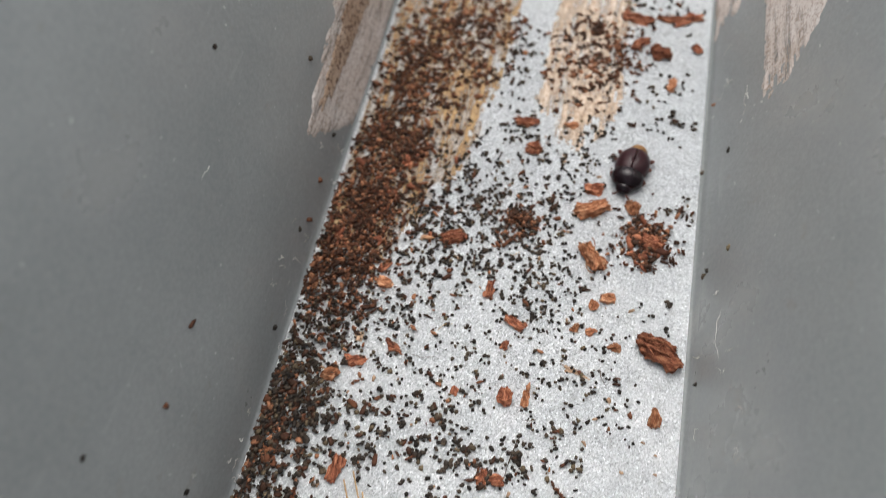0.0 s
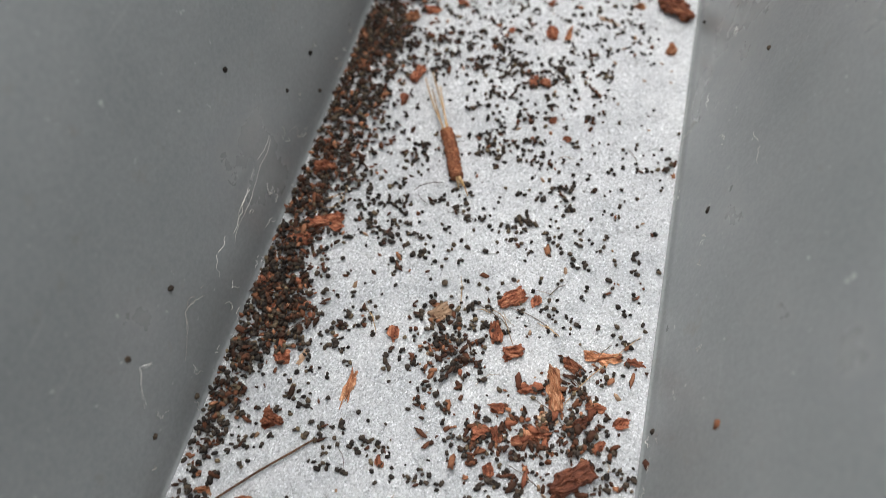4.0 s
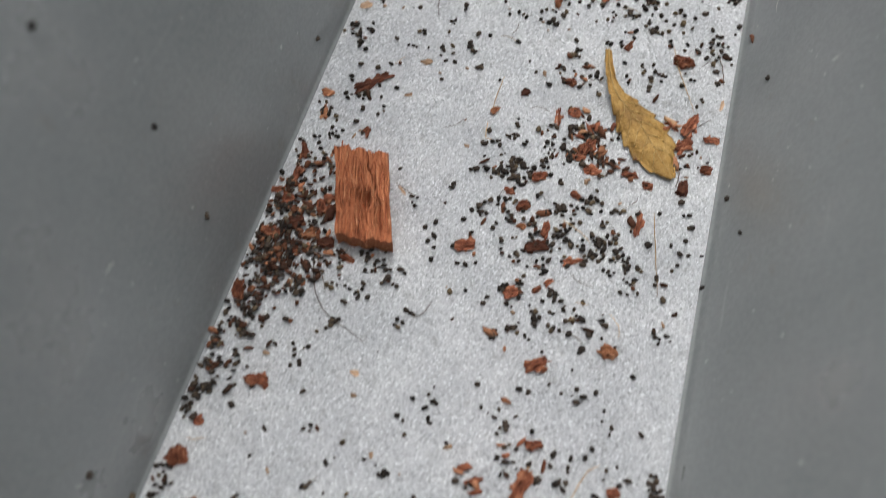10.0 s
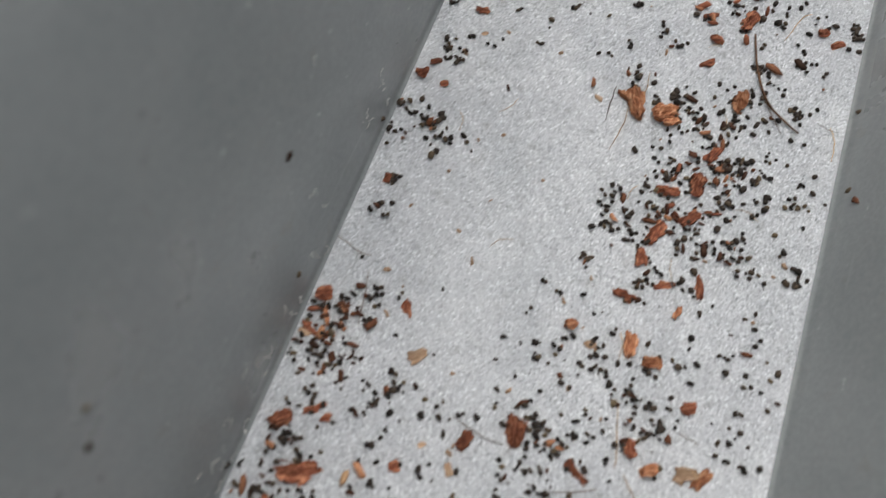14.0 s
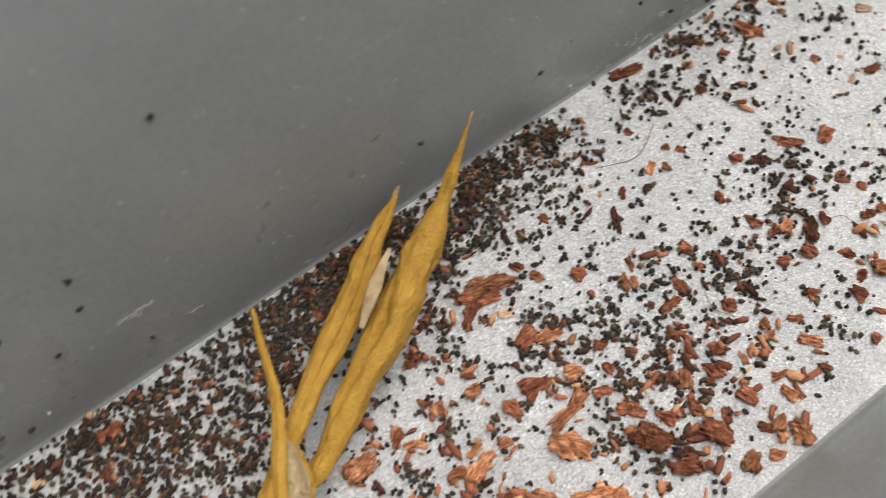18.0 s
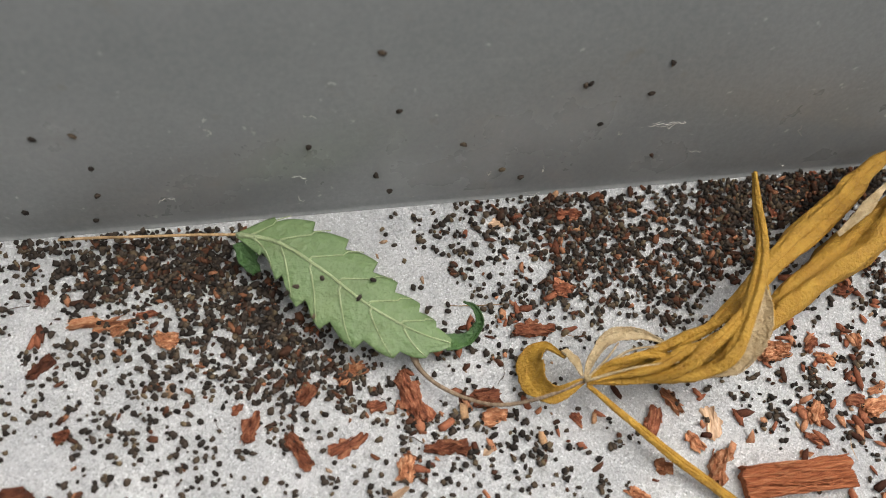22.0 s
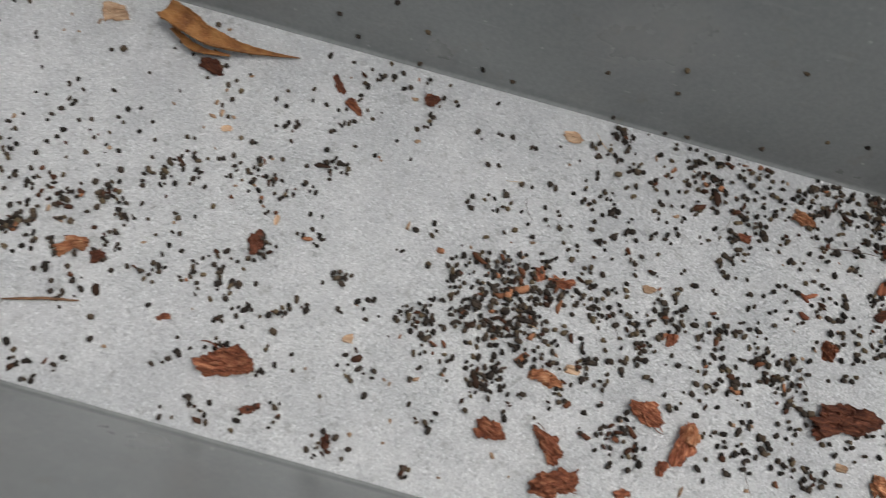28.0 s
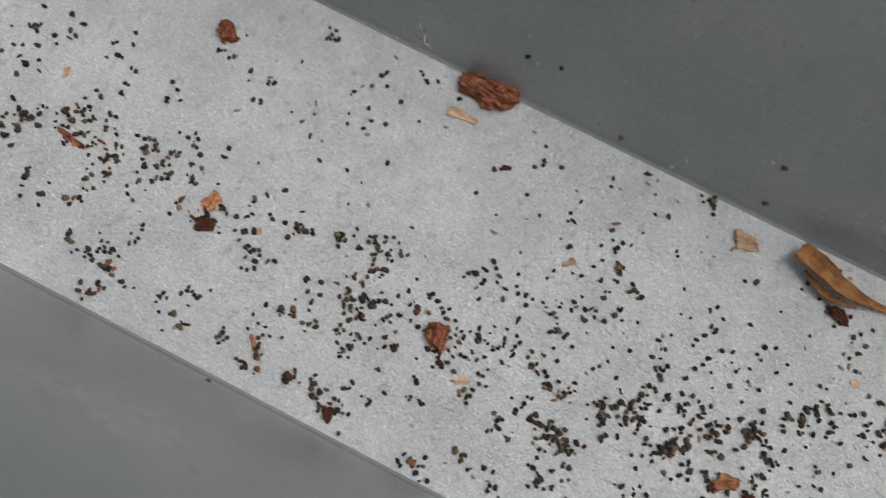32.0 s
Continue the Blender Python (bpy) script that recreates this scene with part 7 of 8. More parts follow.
drift("p", -2.2, -529.9, 2.6, 5)
drift("p", 12.4, -539.5, 2.5, 9)
drift("p", 33.9, -584.7, 1.5, 25)
drift("p", 19.2, -557.0, 3.2, 10)
drift("p", 29.0, -554.6, 3.9, 51)
drift("p", 29.3, -549.7, 4.6, 68)
drift("p", 35.3, -550.7, 4.5, 76)
drift("p", 35.9, -556.0, 3.0, 26)
drift("p", 44.0, -550.9, 3.7, 34)
drift("p", 39.3, -559.8, 3.0, 34)
drift("p", 37.5, -561.8, 3.0, 16)
drift("p", 34.9, -573.5, 3.0, 12)
drift("p", 19.7, -578.3, 2.4, 14)
drift("p", 24.7, -583.1, 3.9, 29)
drift("p", 22.9, -589.4, 3.9, 29)
drift("p", 30.7, -579.5, 3.1, 14)
drift("p", 39.5, -590.4, 3.7, 34)
drift("p", 40.5, -585.5, 3.0, 18)
drift("p", 46.1, -585.7, 2.9, 18)
drift("p", 42.0, -578.9, 3.0, 16)
drift("p", 38.6, -569.2, 3.0, 9)
drift("p", 46.6, -566.8, 3.6, 16)
drift("p", 49.0, -576.5, 2.2, 9)
drift("p", 43.5, -557.9, 2.9, 12)
drift("p", 57.4, -586.5, 2.8, 16)
drift("p", 55.1, -577.3, 2.8, 12)
drift("p", 51.1, -590.5, 2.1, 7)
drift("p", 50.7, -556.7, 2.2, 9)
drift("p", 57.1, -567.9, 2.1, 16)
drift("p", 4.5, -575.3, 4.2, 16)
drift("p", 8.3, -568.2, 2.5, 6)
drift("p", 12.9, -580.4, 2.4, 9)
drift("p", 15.5, -586.2, 2.4, 9)
drift("p", 15.9, -574.5, 1.6, 3)
drift("p", 9.6, -559.4, 2.5, 4)
drift("p", 27.0, -563.1, 3.1, 7)
drift("p", 29.0, -557.8, 2.3, 8)
drift("p", 57.4, -557.7, 2.1, 5)
drift("p", 0.7, -624.6, 1.8, 10)
drift("p", 54.5, -614.9, 0.9, 6)
drift("p", 26.1, -598.4, 3.3, 29)
drift("p", 28.2, -601.1, 2.5, 16)
drift("p", 31.6, -606.8, 3.3, 16)
drift("p", 33.9, -603.1, 3.3, 12)
drift("b", 35.2, -613.2, 3.3, 29)
drift("p", 34.0, -617.3, 3.3, 12)
drift("p", 39.4, -616.5, 4.0, 40)
drift("p", 42.2, -618.6, 3.2, 23)
drift("p", 36.5, -623.2, 3.3, 23)
drift("p", 38.1, -626.9, 3.3, 16)
drift("p", 41.5, -626.0, 3.2, 16)
drift("p", 46.9, -630.1, 2.4, 14)
drift("p", 51.5, -630.3, 3.1, 16)
drift("p", 48.2, -619.1, 2.4, 12)
drift("p", 51.7, -619.0, 2.3, 9)
drift("p", 56.9, -622.2, 1.9, 12)
drift("p", 57.1, -606.3, 3.0, 16)
drift("p", 58.2, -613.2, 2.3, 7)
drift("p", 57.1, -610.4, 1.5, 3)
drift("p", 43.0, -609.5, 2.4, 12)
drift("p", 46.1, -606.4, 2.4, 9)
drift("p", 39.8, -604.0, 3.2, 14)
drift("p", 41.2, -596.5, 3.2, 14)
drift("p", 21.7, -628.7, 3.4, 7)
drift("p", 12.8, -625.5, 3.5, 2)
drift("p", 28.1, -621.9, 2.5, 6)
drift("p", 31.2, -622.2, 1.7, 6)
drift("p", 20.3, -618.2, 3.4, 7)
drift("p", 38.5, -665.3, 3.2, 34)
drift("p", 32.7, -665.5, 3.3, 25)
drift("p", 34.3, -672.1, 3.3, 12)
drift("p", 43.4, -670.8, 2.4, 9)
drift("p", 43.3, -663.6, 3.2, 23)
drift("p", 42.8, -659.3, 3.2, 23)
drift("p", 47.6, -663.0, 3.1, 18)
drift("p", 47.4, -673.0, 2.4, 9)
drift("p", 47.3, -669.4, 1.6, 5)
drift("p", 43.1, -681.0, 2.4, 16)
drift("p", 37.9, -684.1, 3.3, 16)
drift("p", 34.8, -678.4, 2.5, 14)
drift("p", 40.6, -689.0, 2.4, 23)
drift("p", 36.9, -698.9, 4.1, 23)
drift("p", 36.2, -703.2, 3.3, 18)
drift("p", 34.9, -695.4, 2.5, 9)
drift("p", 38.1, -708.6, 3.3, 29)
drift("p", 32.7, -714.3, 3.4, 16)
drift("p", 35.5, -715.2, 2.5, 12)
drift("p", 40.1, -713.9, 2.5, 14)
drift("p", 38.6, -718.8, 2.5, 7)
drift("p", 40.6, -722.2, 2.5, 29)
drift("p", 48.3, -713.7, 2.4, 12)
drift("p", 47.2, -708.0, 2.4, 9)
drift("p", 42.3, -706.7, 2.5, 7)
drift("p", 42.6, -701.7, 2.4, 7)
drift("p", 52.5, -705.2, 1.6, 7)
drift("p", 51.3, -699.5, 3.2, 14)
drift("p", 53.8, -698.8, 2.4, 14)
drift("p", 48.1, -697.1, 1.6, 5)
drift("p", 55.1, -694.3, 1.6, 5)
drift("p", 53.6, -689.8, 1.6, 5)
drift("p", 51.5, -685.8, 2.4, 9)
drift("p", 57.6, -698.9, 1.6, 6)
drift("p", 54.1, -678.8, 2.3, 7)
drift("p", 52.7, -674.3, 2.3, 9)
drift("p", 56.6, -685.2, 2.3, 7)
drift("p", 56.7, -673.7, 2.3, 12)
drift("p", 55.0, -668.6, 2.3, 7)
drift("p", 55.2, -664.1, 2.3, 9)
drift("p", 56.2, -660.9, 3.1, 16)
drift("p", 51.7, -659.0, 3.1, 12)
drift("p", 43.8, -650.8, 3.2, 18)
drift("p", 48.8, -651.8, 2.3, 7)
drift("p", 45.5, -645.5, 2.4, 9)
drift("p", 39.0, -648.6, 3.2, 23)
drift("p", 40.1, -643.7, 2.4, 9)
drift("p", 36.5, -656.2, 3.2, 16)
drift("p", 31.1, -651.5, 2.5, 9)
drift("p", 29.8, -645.7, 2.5, 7)
drift("p", 35.6, -643.9, 3.2, 14)
drift("p", 30.2, -639.1, 3.3, 16)
drift("p", 37.1, -637.9, 3.2, 14)
drift("p", 25.4, -633.8, 3.3, 12)
drift("p", 39.2, -633.4, 2.4, 12)
drift("p", 43.3, -637.8, 2.4, 9)
drift("p", 45.7, -634.1, 3.1, 23)
drift("p", 47.1, -630.0, 3.1, 23)
drift("p", 47.9, -640.0, 2.3, 9)
drift("p", 15.9, -634.8, 2.6, 12)
drift("p", 29.0, -635.0, 2.5, 7)
drift("p", 18.9, -694.5, 2.6, 7)
drift("p", 4.6, -690.6, 3.6, 7)
drift("p", 15.4, -702.7, 2.7, 5)
drift("p", 24.1, -715.2, 2.6, 7)
drift("p", 24.5, -724.0, 3.5, 12)
drift("p", 26.6, -731.5, 4.3, 14)
drift("p", 28.6, -711.1, 2.6, 5)
drift("p", 31.2, -727.2, 3.4, 9)
drift("p", 25.7, -706.2, 1.7, 3)
drift("p", 30.1, -692.6, 1.7, 3)
drift("p", 30.6, -699.1, 1.7, 5)
drift("p", 10.1, -679.5, 3.6, 7)
drift("p", 6.1, -672.5, 2.7, 5)
drift("p", 11.5, -656.0, 1.8, 2)
drift("p", 18.0, -657.8, 1.7, 2)
drift("p", 7.5, -648.9, 2.6, 6)
drift("p", 8.5, -640.7, 2.6, 3)
drift("p", 58.2, -647.0, 3.0, 16)
drift("p", 55.1, -639.2, 3.8, 14)
drift("p", 51.6, -632.3, 2.3, 7)
drift("p", 30.1, -362.0, 4.9, 29)
drift("p", 29.1, -351.2, 5.0, 29)
drift("p", 26.5, -374.3, 4.9, 29)
drift("p", 29.7, -387.3, 4.7, 34)
drift("p", 34.2, -380.8, 4.7, 34)
drift("p", 35.4, -370.4, 4.8, 29)
drift("b", 41.3, -364.8, 4.7, 46)
drift("p", 32.5, -396.0, 4.6, 34)
drift("p", 39.8, -388.6, 4.5, 34)
drift("p", 37.9, -352.5, 4.1, 23)
drift("b", 43.6, -371.0, 4.6, 57)
drift("b", 49.3, -365.6, 4.6, 57)
drift("p", 35.2, -400.8, 3.7, 29)
drift("b", 46.6, -356.8, 4.7, 40)
drift("b", 29.8, -366.8, 5.7, 34)
drift("b", 41.3, -356.9, 4.8, 34)
drift("p", 0.4, -35.7, 6.0, 176)
drift("p", 6.2, -40.8, 5.9, 144)
drift("p", -1.5, -42.5, 4.9, 144)
drift("p", -0.4, -52.0, 4.7, 144)
drift("p", 17.6, -38.3, 5.8, 45)
drift("p", 29.8, -39.3, 5.7, 38)
drift("r", 10.2, 38.9, 10.7, 315)
drift("r", 9.1, 24.8, 9.2, 315)
drift("r", 8.1, 11.8, 8.9, 336)
drift("r", 5.9, 0.7, 7.6, 304)
drift("r", 4.8, -9.5, 6.4, 264)
drift("r", 19.4, 30.7, 4.7, 45)
drift("r", 18.1, 43.2, 6.5, 90)
drift("r", 39.5, 44.1, 6.4, 128)
drift("r", 40.0, 31.7, 6.1, 82)
drift("r", 45.2, 39.4, 4.7, 82)
drift("r", 51.1, 0.5, 4.1, 45)
drift("s", 7.0, -6.9, 8.3, 30)
drift("s", 9.3, 7.1, 7.7, 23)
drift("s", 52.0, 0.7, 4.5, 16)
drift("s", 28.9, -385.1, 15.8, 23)
drift("s", 33.0, -395.3, 16.0, 45)
drift("s", 46.5, -387.7, 12.3, 30)
drift("s", 37.4, -417.6, 12.1, 20)
drift("s", 22.3, -437.8, 9.3, 15)
drift("s", 32.0, -444.3, 8.9, 12)
drift("s", 20.6, -381.4, 10.2, 16)
drift("s", 7.5, -428.2, 11.6, 23)
drift("s", 16.4, -460.1, 11.5, 12)
drift("b", 30.6, -385.5, 14.7, 69)
drift("s", 26.9, -500.4, 14.6, 8)
drift("s", 36.0, -441.3, 15.3, 16)
drift("e", 13.1, -542.1, 15.5, 63)
drift("e", 11.7, -523.3, 16.0, 63)
drift("e", 35.1, -541.9, 14.1, 52)
drift("e", 34.2, -517.7, 14.7, 52)
drift("e", 24.3, -536.8, 14.9, 46)
drift("e", 39.6, -499.1, 11.1, 29)
drift("e", 32.9, -479.2, 14.1, 34)
drift("e", 40.0, -455.1, 14.2, 29)
drift("e", 19.2, -442.1, 12.2, 34)
drift("e", 18.8, -507.7, 16.3, 16)
drift("e", 17.3, -485.8, 12.3, 10)
drift("e", 1.9, -514.5, 9.4, 14)
drift("e", 33.4, -493.4, 14.3, 9)
drift("e", 37.5, -449.5, 15.0, 14)
drift("e", 32.9, -463.4, 11.8, 69)
drift("e", 38.6, -438.6, 12.1, 57)
drift("e", 51.4, -394.3, 11.7, 46)
drift("e", 36.4, -359.7, 13.8, 80)
drift("e", 11.0, -357.1, 11.2, 92)
drift("e", 17.9, -399.4, 12.9, 69)
drift("s", 47.4, -360.6, 10.8, 30)
drift("s", 57.2, -379.5, 11.7, 23)
drift("e", 24.4, -330.4, 13.5, 46)
drift("e", 42.0, -336.4, 11.9, 23)
drift("e", 29.6, -367.2, 11.7, 46)
drift("e", 19.9, -308.1, 10.6, 29)
drift("e", 6.0, -429.0, 7.4, 69)
drift("e", 50.1, -364.9, 11.1, 34)
drift("s", 44.5, -349.6, 15.4, 37)
drift("s", 39.5, -328.3, 11.4, 18)
drift("s", 47.9, -367.9, 11.8, 23)
drift("s", 16.2, -316.6, 13.2, 12)
drift("e", 17.5, -510.8, 16.3, 63)
drift("e", 13.7, -528.3, 12.3, 17)
drift("e", 31.9, -525.4, 9.3, 23)
drift("e", 25.9, -612.9, 15.9, 23)
drift("e", 38.7, -512.5, 12.2, 29)
drift("e", 11.2, -584.8, 13.0, 18)
drift("e", 2.3, -568.9, 8.9, 16)
drift("e", 15.6, -639.4, 17.5, 28)
drift("e", 32.3, -609.6, 16.1, 80)
drift("e", 9.5, -600.4, 8.6, 21)
drift("e", 28.6, -628.8, 12.3, 23)
drift("e", 20.6, -689.5, 21.7, 34)
drift("r", 47.3, -105.7, 8.0, 126)
drift("r", 38.8, -105.2, 5.4, 57)
drift("r", 28.6, -92.8, 5.2, 46)
drift("r", 46.9, -123.0, 5.8, 52)
drift("r", 4.7, -93.0, 5.8, 80)
drift("b", 51.8, -95.6, 5.5, 46)
drift("s", 47.1, -104.6, 8.0, 16)
drift("s", 41.9, -101.7, 6.3, 9)
drift("s", 4.1, -93.5, 7.7, 12)
drift("r", 5.7, -198.2, 4.8, 69)
drift("b", 6.4, -208.9, 4.6, 46)
drift("r", 42.6, -180.5, 4.9, 46)
drift("s", 7.3, -202.4, 6.3, 12)
drift("s", 41.6, -179.8, 5.7, 9)
drift("s", 51.7, -175.8, 4.1, 9)
drift("s", 44.2, -228.8, 5.9, 9)
drift("r", 4.3, -295.5, 4.2, 46)
drift("s", 1.9, -293.4, 4.9, 9)
drift("s", 39.1, -262.3, 6.8, 9)
drift("e", 47.0, -140.6, 13.4, 34)
drift("e", 18.8, -133.4, 17.8, 28)
drift("e", 9.8, -160.6, 13.0, 23)
drift("e", 54.5, -160.4, 9.2, 28)
drift("e", 44.5, -155.6, 12.5, 34)
drift("e", 23.1, -161.8, 14.3, 23)
drift("e", 34.1, -205.4, 12.0, 28)
drift("e", 53.6, -195.7, 9.1, 28)
drift("e", 5.6, -187.6, 10.0, 23)
drift("e", 47.8, -220.7, 12.0, 46)
drift("e", 12.8, -245.2, 14.3, 23)
drift("e", 46.6, -248.9, 10.9, 34)
drift("e", 46.5, -254.0, 11.6, 46)
drift("e", 52.8, -280.8, 10.5, 46)
drift("e", 36.2, -287.1, 11.2, 34)
drift("e", 15.9, -302.1, 10.8, 34)
drift("p", 15.5, 1.5, 4.5, 75)
drift("p", 19.0, -3.0, 5.0, 75)
drift("p", 15.0, -8.5, 4.5, 70)
drift("p", 23.5, -1.0, 5.0, 60)
drift("p", 22.0, 6.5, 5.0, 45)
drift("p", 20.0, 13.5, 4.5, 40)
drift("p", 30.0, 0.5, 5.0, 45)
drift("p", 24.0, -9.0, 5.5, 55)
drift("p", 36.0, 3.5, 5.0, 35)
drift("p", 40.0, 14.0, 6.0, 40)
drift("p", 34.5, -5.0, 5.0, 35)

# specks and lint on the walls
wall_speck("L", -3.4, 37.7, 0.44)
wall_speck("L", 12.5, 19.0, 0.44)
wall_speck("L", -54.1, 30.2, 0.44)
wall_speck("L", -34.4, 21.7, 0.48, True)
wall_speck("L", -44.8, 20.7, 0.48, True)
wall_speck("L", -7.9, 4.6, 0.48, True)
wall_speck("L", -10.5, 6.0, 0.44)
wall_speck("L", -26.4, 3.7, 0.44)
wall_speck("L", -0.7, 5.2, 0.48, True)
wall_speck("L", 8.2, 5.7, 0.44)
wall_speck("R", 15.7, 7.5, 0.44)
wall_speck("R", 28.7, 2.6, 0.48, True)
wall_speck("R", 15.6, 0.5, 0.44)
wall_speck("R", -5.2, 2.8, 0.44)
wall_speck("R", -22.5, 2.8, 0.44)
wall_speck("R", -4.6, 3.8, 0.44)
wall_speck("L", -71.4, 25.4, 0.44)
wall_speck("L", -100.7, 16.4, 0.44)
wall_speck("L", -52.7, 10.6, 0.44)
wall_speck("L", -54.9, 4.3, 0.44)
wall_speck("L", -62.2, 11.8, 0.44)
wall_speck("R", -68.3, 10.0, 0.44)
wall_speck("R", -46.6, 21.5, 0.44)
wall_speck("R", -3.0, 8.9, 0.44)
wall_speck("L", -111.4, 17.8, 0.44)
wall_speck("L", -117.2, 7.0, 0.44)
wall_speck("L", -132.0, 24.8, 0.48, True)
wall_speck("L", -127.1, 9.4, 0.48, True)
wall_speck("L", -132.4, 12.3, 0.44)
wall_speck("L", -109.7, 2.3, 0.44)
wall_speck("R", -102.2, 16.5, 0.48, True)
wall_speck("R", -111.1, 9.2, 0.44)
wall_speck("R", -99.7, 2.3, 0.44)
wall_speck("L", -136.6, 26.4, 0.44)
wall_speck("L", -137.7, 19.3, 0.44)
wall_speck("L", -144.4, 7.5, 0.44)
wall_speck("L", -149.8, 14.5, 0.44)
wall_speck("L", -149.7, 9.5, 0.44)
wall_speck("L", -153.8, 14.3, 0.44)
wall_speck("L", -158.1, 2.9, 0.44)
wall_speck("R", -128.6, 3.1, 0.44)
wall_speck("R", -104.5, 2.0, 0.48, True)
wall_speck("L", -174.2, 26.6, 0.44)
wall_speck("L", -170.9, 21.4, 0.48, True)
wall_speck("L", -177.2, 4.9, 0.44)
wall_speck("R", -153.2, 27.9, 0.44)
wall_speck("R", -168.0, 7.8, 0.44)
wall_speck("R", -136.7, 0.5, 0.44)
wall_speck("L", -171.1, 7.3, 0.44)
wall_speck("L", -208.6, 25.3, 0.44)
wall_speck("L", -211.5, 43.3, 0.44)
wall_speck("L", -211.2, 10.8, 0.44)
wall_speck("R", -157.2, 2.8, 0.48, True)
wall_speck("R", -185.6, 2.8, 0.44)
wall_speck("R", -198.5, 0.5, 0.44)
wall_speck("L", -243.3, 10.1, 0.44)
wall_speck("R", -192.6, 6.6, 0.44)
wall_speck("L", -282.1, 18.9, 0.48, True)
wall_speck("L", -265.6, 2.0, 0.44)
wall_speck("L", -243.8, 1.5, 0.44)
wall_speck("R", -253.0, 2.6, 0.44)
wall_speck("R", -255.1, 4.3, 0.48, True)
wall_speck("R", -239.8, 1.5, 0.44)
wall_speck("L", -313.4, 29.5, 0.44)
wall_speck("L", -316.2, 26.7, 0.44)
wall_speck("L", -349.2, 30.5, 0.48, True)
wall_speck("L", -328.5, 10.0, 0.44)
wall_speck("L", -321.8, 4.4, 0.44)
wall_speck("L", -313.5, 1.3, 0.44)
wall_speck("L", -290.5, 5.1, 0.44)
wall_speck("L", -347.4, 9.0, 0.44)
wall_speck("L", -396.4, 37.3, 0.44)
wall_speck("L", -414.0, 23.8, 0.44)
wall_speck("L", -368.5, 10.4, 0.44)
wall_speck("L", -412.2, 6.8, 0.48, True)
wall_speck("L", -448.5, 18.8, 0.44)
wall_speck("L", -439.9, 11.9, 0.44)
wall_speck("L", -421.3, 13.8, 0.44)
wall_speck("L", -434.0, 6.3, 0.44)
wall_speck("L", -431.0, 4.4, 0.44)
wall_speck("L", -450.7, 28.1, 0.44)
wall_speck("L", -424.1, 21.2, 0.44)
wall_speck("L", -424.8, 21.0, 0.44)
wall_speck("L", -451.7, 7.3, 0.44)
wall_speck("L", -449.8, 3.8, 0.44)
wall_speck("L", -492.2, 18.5, 0.44)
wall_speck("L", -487.7, 18.6, 0.44)
wall_speck("L", -506.4, 14.5, 0.44)
wall_speck("L", -506.2, 8.6, 0.44)
wall_speck("L", -511.5, 7.6, 0.44)
wall_speck("L", -487.3, 12.8, 0.44)
wall_speck("L", -497.7, 5.5, 0.44)
wall_speck("L", -489.7, 2.8, 0.44)
wall_speck("L", -415.5, 18.8, 0.44)
wall_speck("L", -460.2, 13.7, 0.44)
wall_speck("L", -488.0, 7.7, 0.44)
wall_speck("L", -545.6, 22.9, 0.44)
wall_speck("L", -570.8, 7.4, 0.44)
wall_speck("L", -544.5, 9.1, 0.44)
wall_speck("L", -534.7, 13.3, 0.44)
wall_speck("L", -534.2, 8.9, 0.44)
wall_speck("L", -520.5, 18.0, 0.44)
wall_speck("L", -518.9, 3.1, 0.44)
wall_speck("L", -541.0, 1.1, 0.44)
wall_speck("L", -532.8, 0.7, 0.44)
wall_speck("L", -529.6, 1.2, 0.44)
wall_speck("L", -580.9, 2.9, 0.44)
wall_speck("L", -561.8, 3.3, 0.44)
wall_speck("L", -575.6, 11.1, 0.44)
wall_speck("L", -571.1, 1.0, 0.44)
wall_speck("L", -553.2, 31.4, 0.44)
wall_speck("L", -584.0, 6.2, 0.44)
wall_speck("L", -557.1, 2.5, 0.44)
wall_speck("R", -618.3, 5.3, 0.44)
wall_speck("L", -654.4, 9.8, 0.44)
wall_speck("L", -641.4, 2.6, 0.44)
wall_speck("L", -659.7, 8.9, 0.44)
wall_speck("L", -618.9, 11.2, 0.44)
wall_speck("L", -617.3, 3.4, 0.44)
wall_speck("R", -676.5, 3.2, 0.44)
fluff((-6.34, -18.8, 30.5), (-6.37, -17.2, 30.6), (-6.20, -15.7, 29.8))
fluff((62.62, -12.2, 8.3), (62.29, -16.2, 7.3), (62.64, -20.8, 8.4))
fluff((63.82, 25.7, 11.9), (63.58, 22.5, 11.4), (63.34, 18.7, 10.5))
fluff((-2.14, -71.0, 10.8), (-1.86, -79.4, 9.4), (-1.67, -88.5, 8.6))
fluff((-2.13, -88.6, 10.7), (-2.09, -92.5, 10.5), (-1.67, -94.1, 8.5))
fluff((-2.17, -97.3, 10.9), (-2.43, -99.9, 12.1), (-2.15, -102.4, 10.8))
fluff((66.36, -60.8, 19.5), (66.81, -64.4, 20.8), (66.70, -67.5, 20.5))
fluff((62.10, -43.2, 6.7), (62.14, -44.8, 7.0), (62.17, -47.0, 6.9))
fluff((-2.26, -71.1, 11.3), (-2.16, -79.6, 10.8), (-1.90, -86.1, 9.6))
fluff((-1.90, -97.8, 9.6), (-2.31, -100.9, 11.6), (-1.50, -106.7, 7.7))
fluff((-2.71, -110.1, 13.4), (-2.98, -112.0, 14.7), (-2.25, -115.1, 11.2))
fluff((-2.00, -98.2, 10.1), (-2.40, -101.1, 12.0), (-1.87, -104.1, 9.5))
fluff((-2.73, -109.9, 13.5), (-3.03, -111.9, 14.9), (-2.22, -114.7, 11.1))
fluff((-2.14, -80.6, 10.7), (-1.96, -84.0, 10.1), (-1.79, -88.0, 9.1))
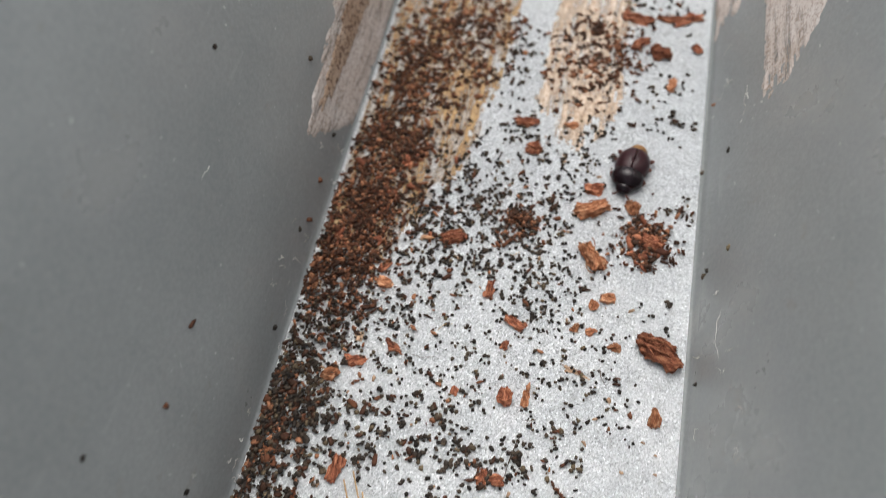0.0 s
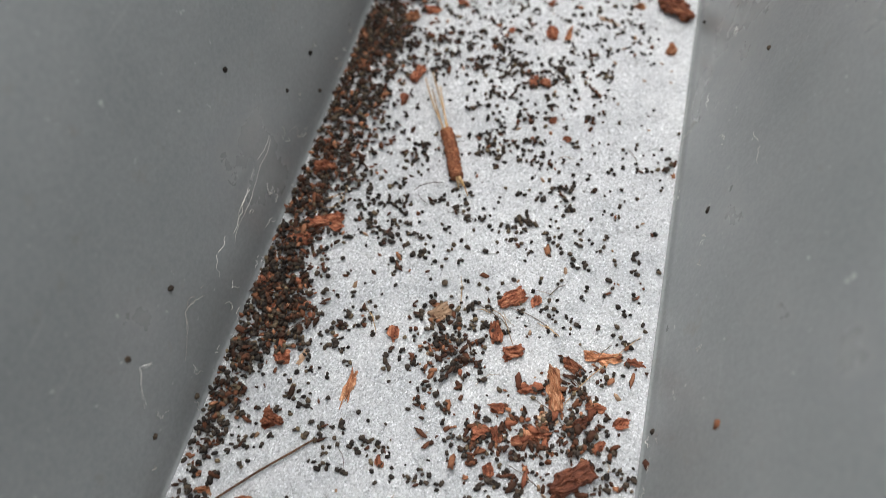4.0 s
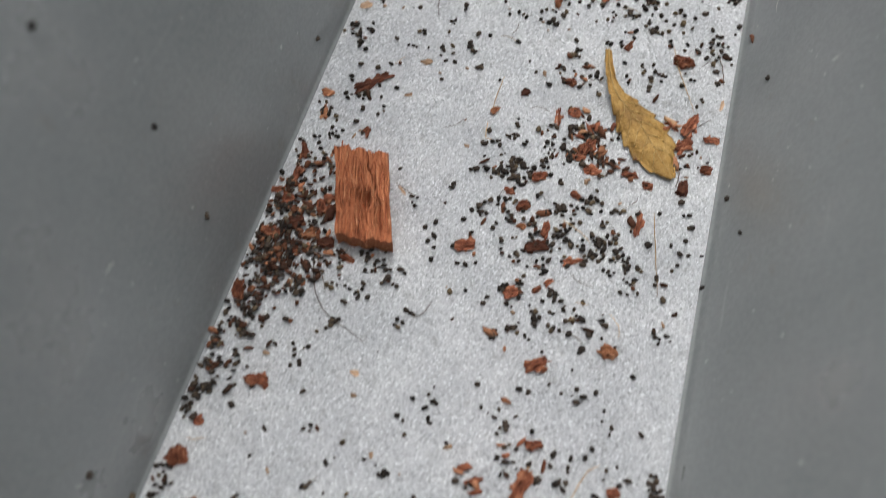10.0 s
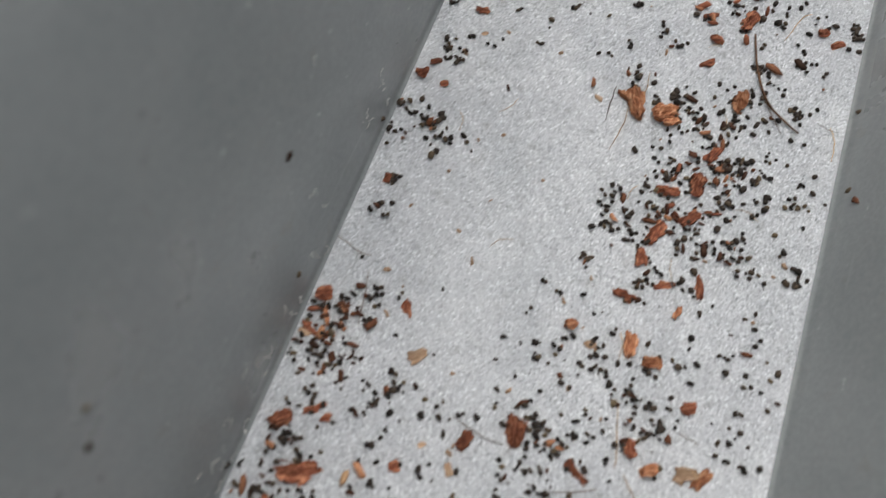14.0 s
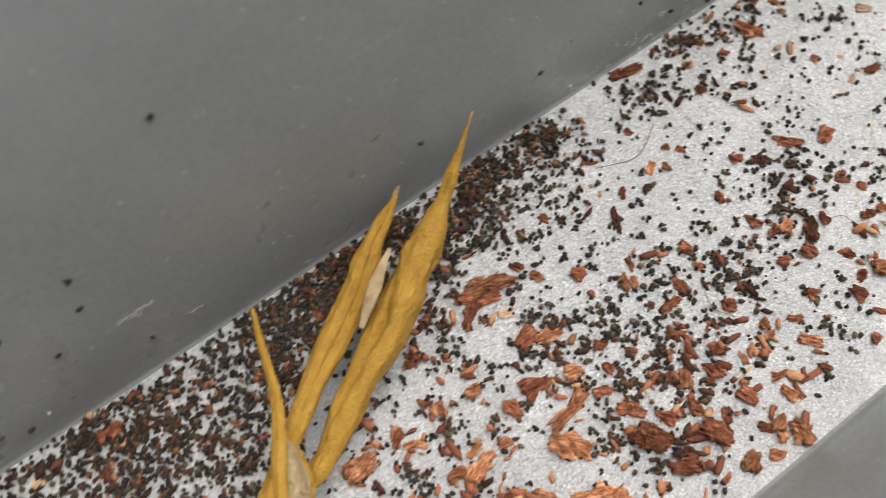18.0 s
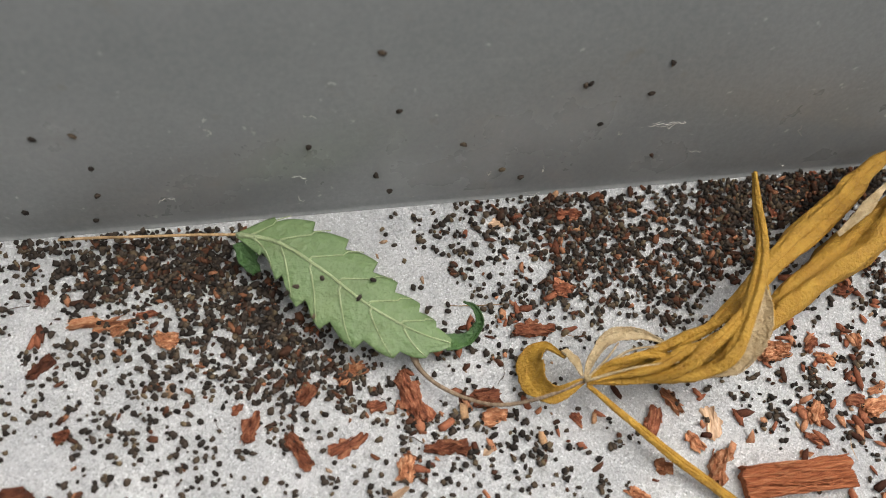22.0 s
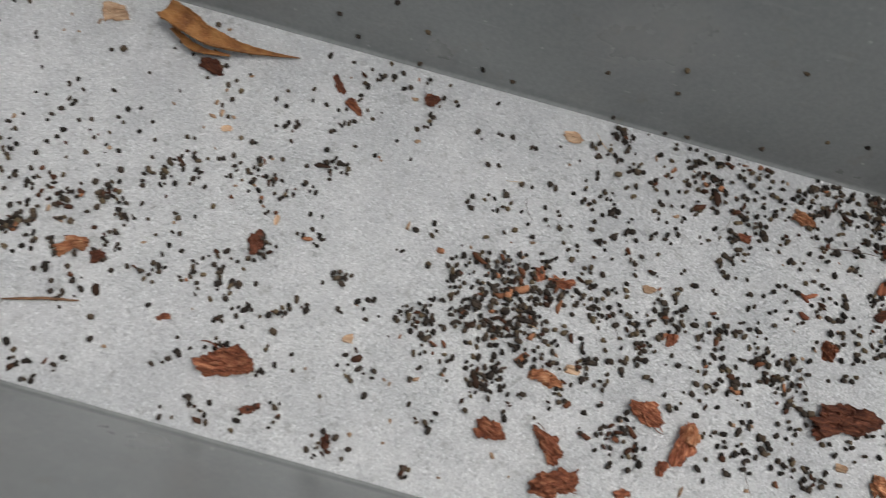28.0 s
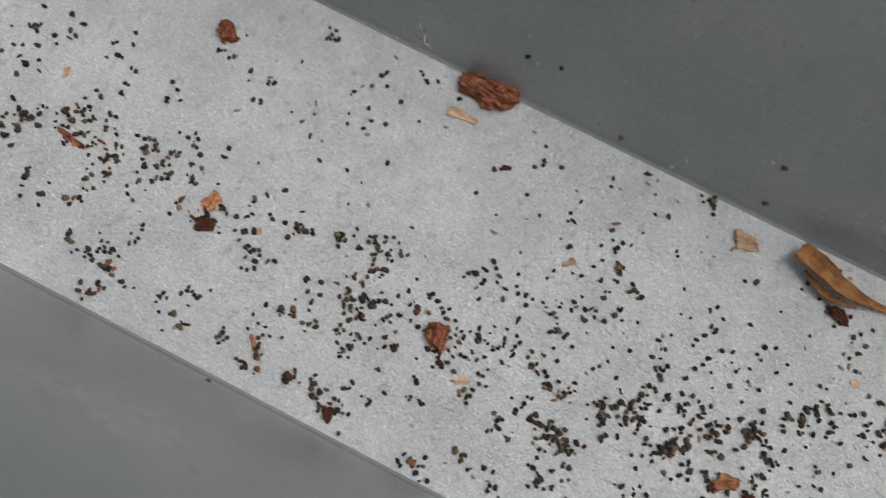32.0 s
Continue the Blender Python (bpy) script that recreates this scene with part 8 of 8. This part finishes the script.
fluff((62.66, -150.3, 8.4), (62.70, -152.0, 8.7), (62.73, -154.4, 8.6))
fluff((62.40, -149.4, 7.6), (62.44, -152.4, 8.0), (62.49, -155.9, 7.9))
fluff((-4.38, -223.4, 21.3), (-4.47, -223.9, 21.9), (-4.57, -225.0, 22.2))
fluff((-4.82, -271.8, 23.3), (-4.66, -272.5, 22.8), (-4.50, -273.8, 21.8))
fluff((-8.73, -370.7, 41.7), (-8.77, -372.1, 41.9), (-8.50, -373.6, 40.6))
fluff((-7.27, -391.6, 34.8), (-7.15, -391.8, 34.5), (-7.03, -392.6, 33.7))
fluff((-2.60, -411.0, 12.9), (-2.61, -413.0, 12.9), (-2.53, -415.0, 12.6))
fluff((-1.24, -315.1, 6.5), (-1.27, -317.9, 6.9), (-1.29, -321.2, 6.8))
fluff((-2.58, -409.7, 12.8), (-2.52, -411.8, 12.5), (-2.63, -413.8, 13.0))
fluff((-1.25, -404.6, 6.6), (-1.30, -405.5, 7.0), (-1.35, -407.1, 7.0))
fluff((-7.21, -392.3, 34.6), (-7.12, -392.4, 34.3), (-7.03, -393.0, 33.7))
fluff((-3.98, -460.3, 19.4), (-3.87, -459.6, 18.9), (-3.91, -458.7, 19.1))
fluff((-2.71, -413.8, 13.4), (-2.63, -411.7, 13.0), (-2.68, -410.0, 13.3))
fluff((-2.68, -412.2, 13.3), (-2.62, -410.2, 13.2), (-2.55, -408.8, 12.7))
fluff((-1.06, -677.3, 5.7), (-0.50, -675.7, 3.0), (-0.27, -674.5, 2.0))


def lint_along(side, y0, y1, count, top):
    """Short pale curls of lint clinging low on a wall."""
    rnd = random.Random(count)
    for k in range(count):
        y, z = rnd.uniform(y0, y1), 0.8 + top * rnd.random() ** 1.6
        g, r = rnd.uniform(0, 6.283), rnd.uniform(0.3, 1.3)
        pts = []
        for j in range(3):
            zz = max(0.4, z + r * j * math.sin(g + 0.7 * j))
            pts.append(((-LEAN_L * zz + 0.1) if side == "L" else (60 + LEAN_R * zz - 0.1), y + r * j * math.cos(g + 0.7 * j), zz))
        fluff(*pts)


def fibres_along(y0, y1, count):
    """Thin loose plant fibres lying about among the litter."""
    rnd = random.Random(count + 1)
    for k in range(count):
        x, y, g, r = rnd.uniform(4, 56), rnd.uniform(y0, y1), rnd.uniform(0, 6.283), rnd.uniform(0.8, 2.2)
        pts = [(x + r * j * math.cos(g + 0.25 * j * (-1) ** k), y + r * j * math.sin(g + 0.25 * j * (-1) ** k), 0.15 + 0.3 * (j == 1)) for j in range(3)]
        if 1 < pts[2][0] < 59:
            strand("fibre", pts, 0.045, STRAW if k % 2 else HAIR, "fine loose plant fibre lying among litter on metal", "fibre", 0.12)


def flecks_along(y0, y1, count):
    """Tiny pale flecks of husk; millimetres."""
    rnd = random.Random(count + 2)
    return [(rnd.uniform(2, 58), rnd.uniform(y0, y1), 0.12, rnd.uniform(0.14, 0.34)) for k in range(count)]


fibres_along(-130, 10, 26)
fibres_along(-340, -130, 44)
fibres_along(-560, -340, 20)
lint_along("L", -150, 25, 58, 8)
lint_along("R", -150, 40, 30, 14)
lint_along("L", -345, -225, 18, 9)
lint_along("L", -480, -350, 12, 22)
lint_along("L", -346, -286, 34, 5)


heap_of_specks("insect_droppings", specks["p"], PELLET_MAT, "many tiny dark insect droppings scattered over the tray", "droppings", (1.0, 1.45))
heap_of_specks("bark_crumbs", specks["b"], CRUMB_MAT, "many tiny reddish brown bark crumbs strewn over the tray", "crumbs", (0.9, 2.6), 0.28, (0.45, 0.95))

heap_of_specks("bark_shreds", specks["s"], SHRED_MAT, "many small rust-red bark shreds strewn over the tray", "bark shreds", (1.5, 3.0), 0.26, (0.4, 0.8))

heap_of_specks("husk_flecks", flecks_along(-700, 20, 420), TAN, "tiny pale husk flecks scattered over the tray floor", "husk flecks", (0.9, 2.4), 0.26, (0.3, 0.6))


def motions():
    """Nothing in the tray moves; the camera alone is keyed above."""


motions()
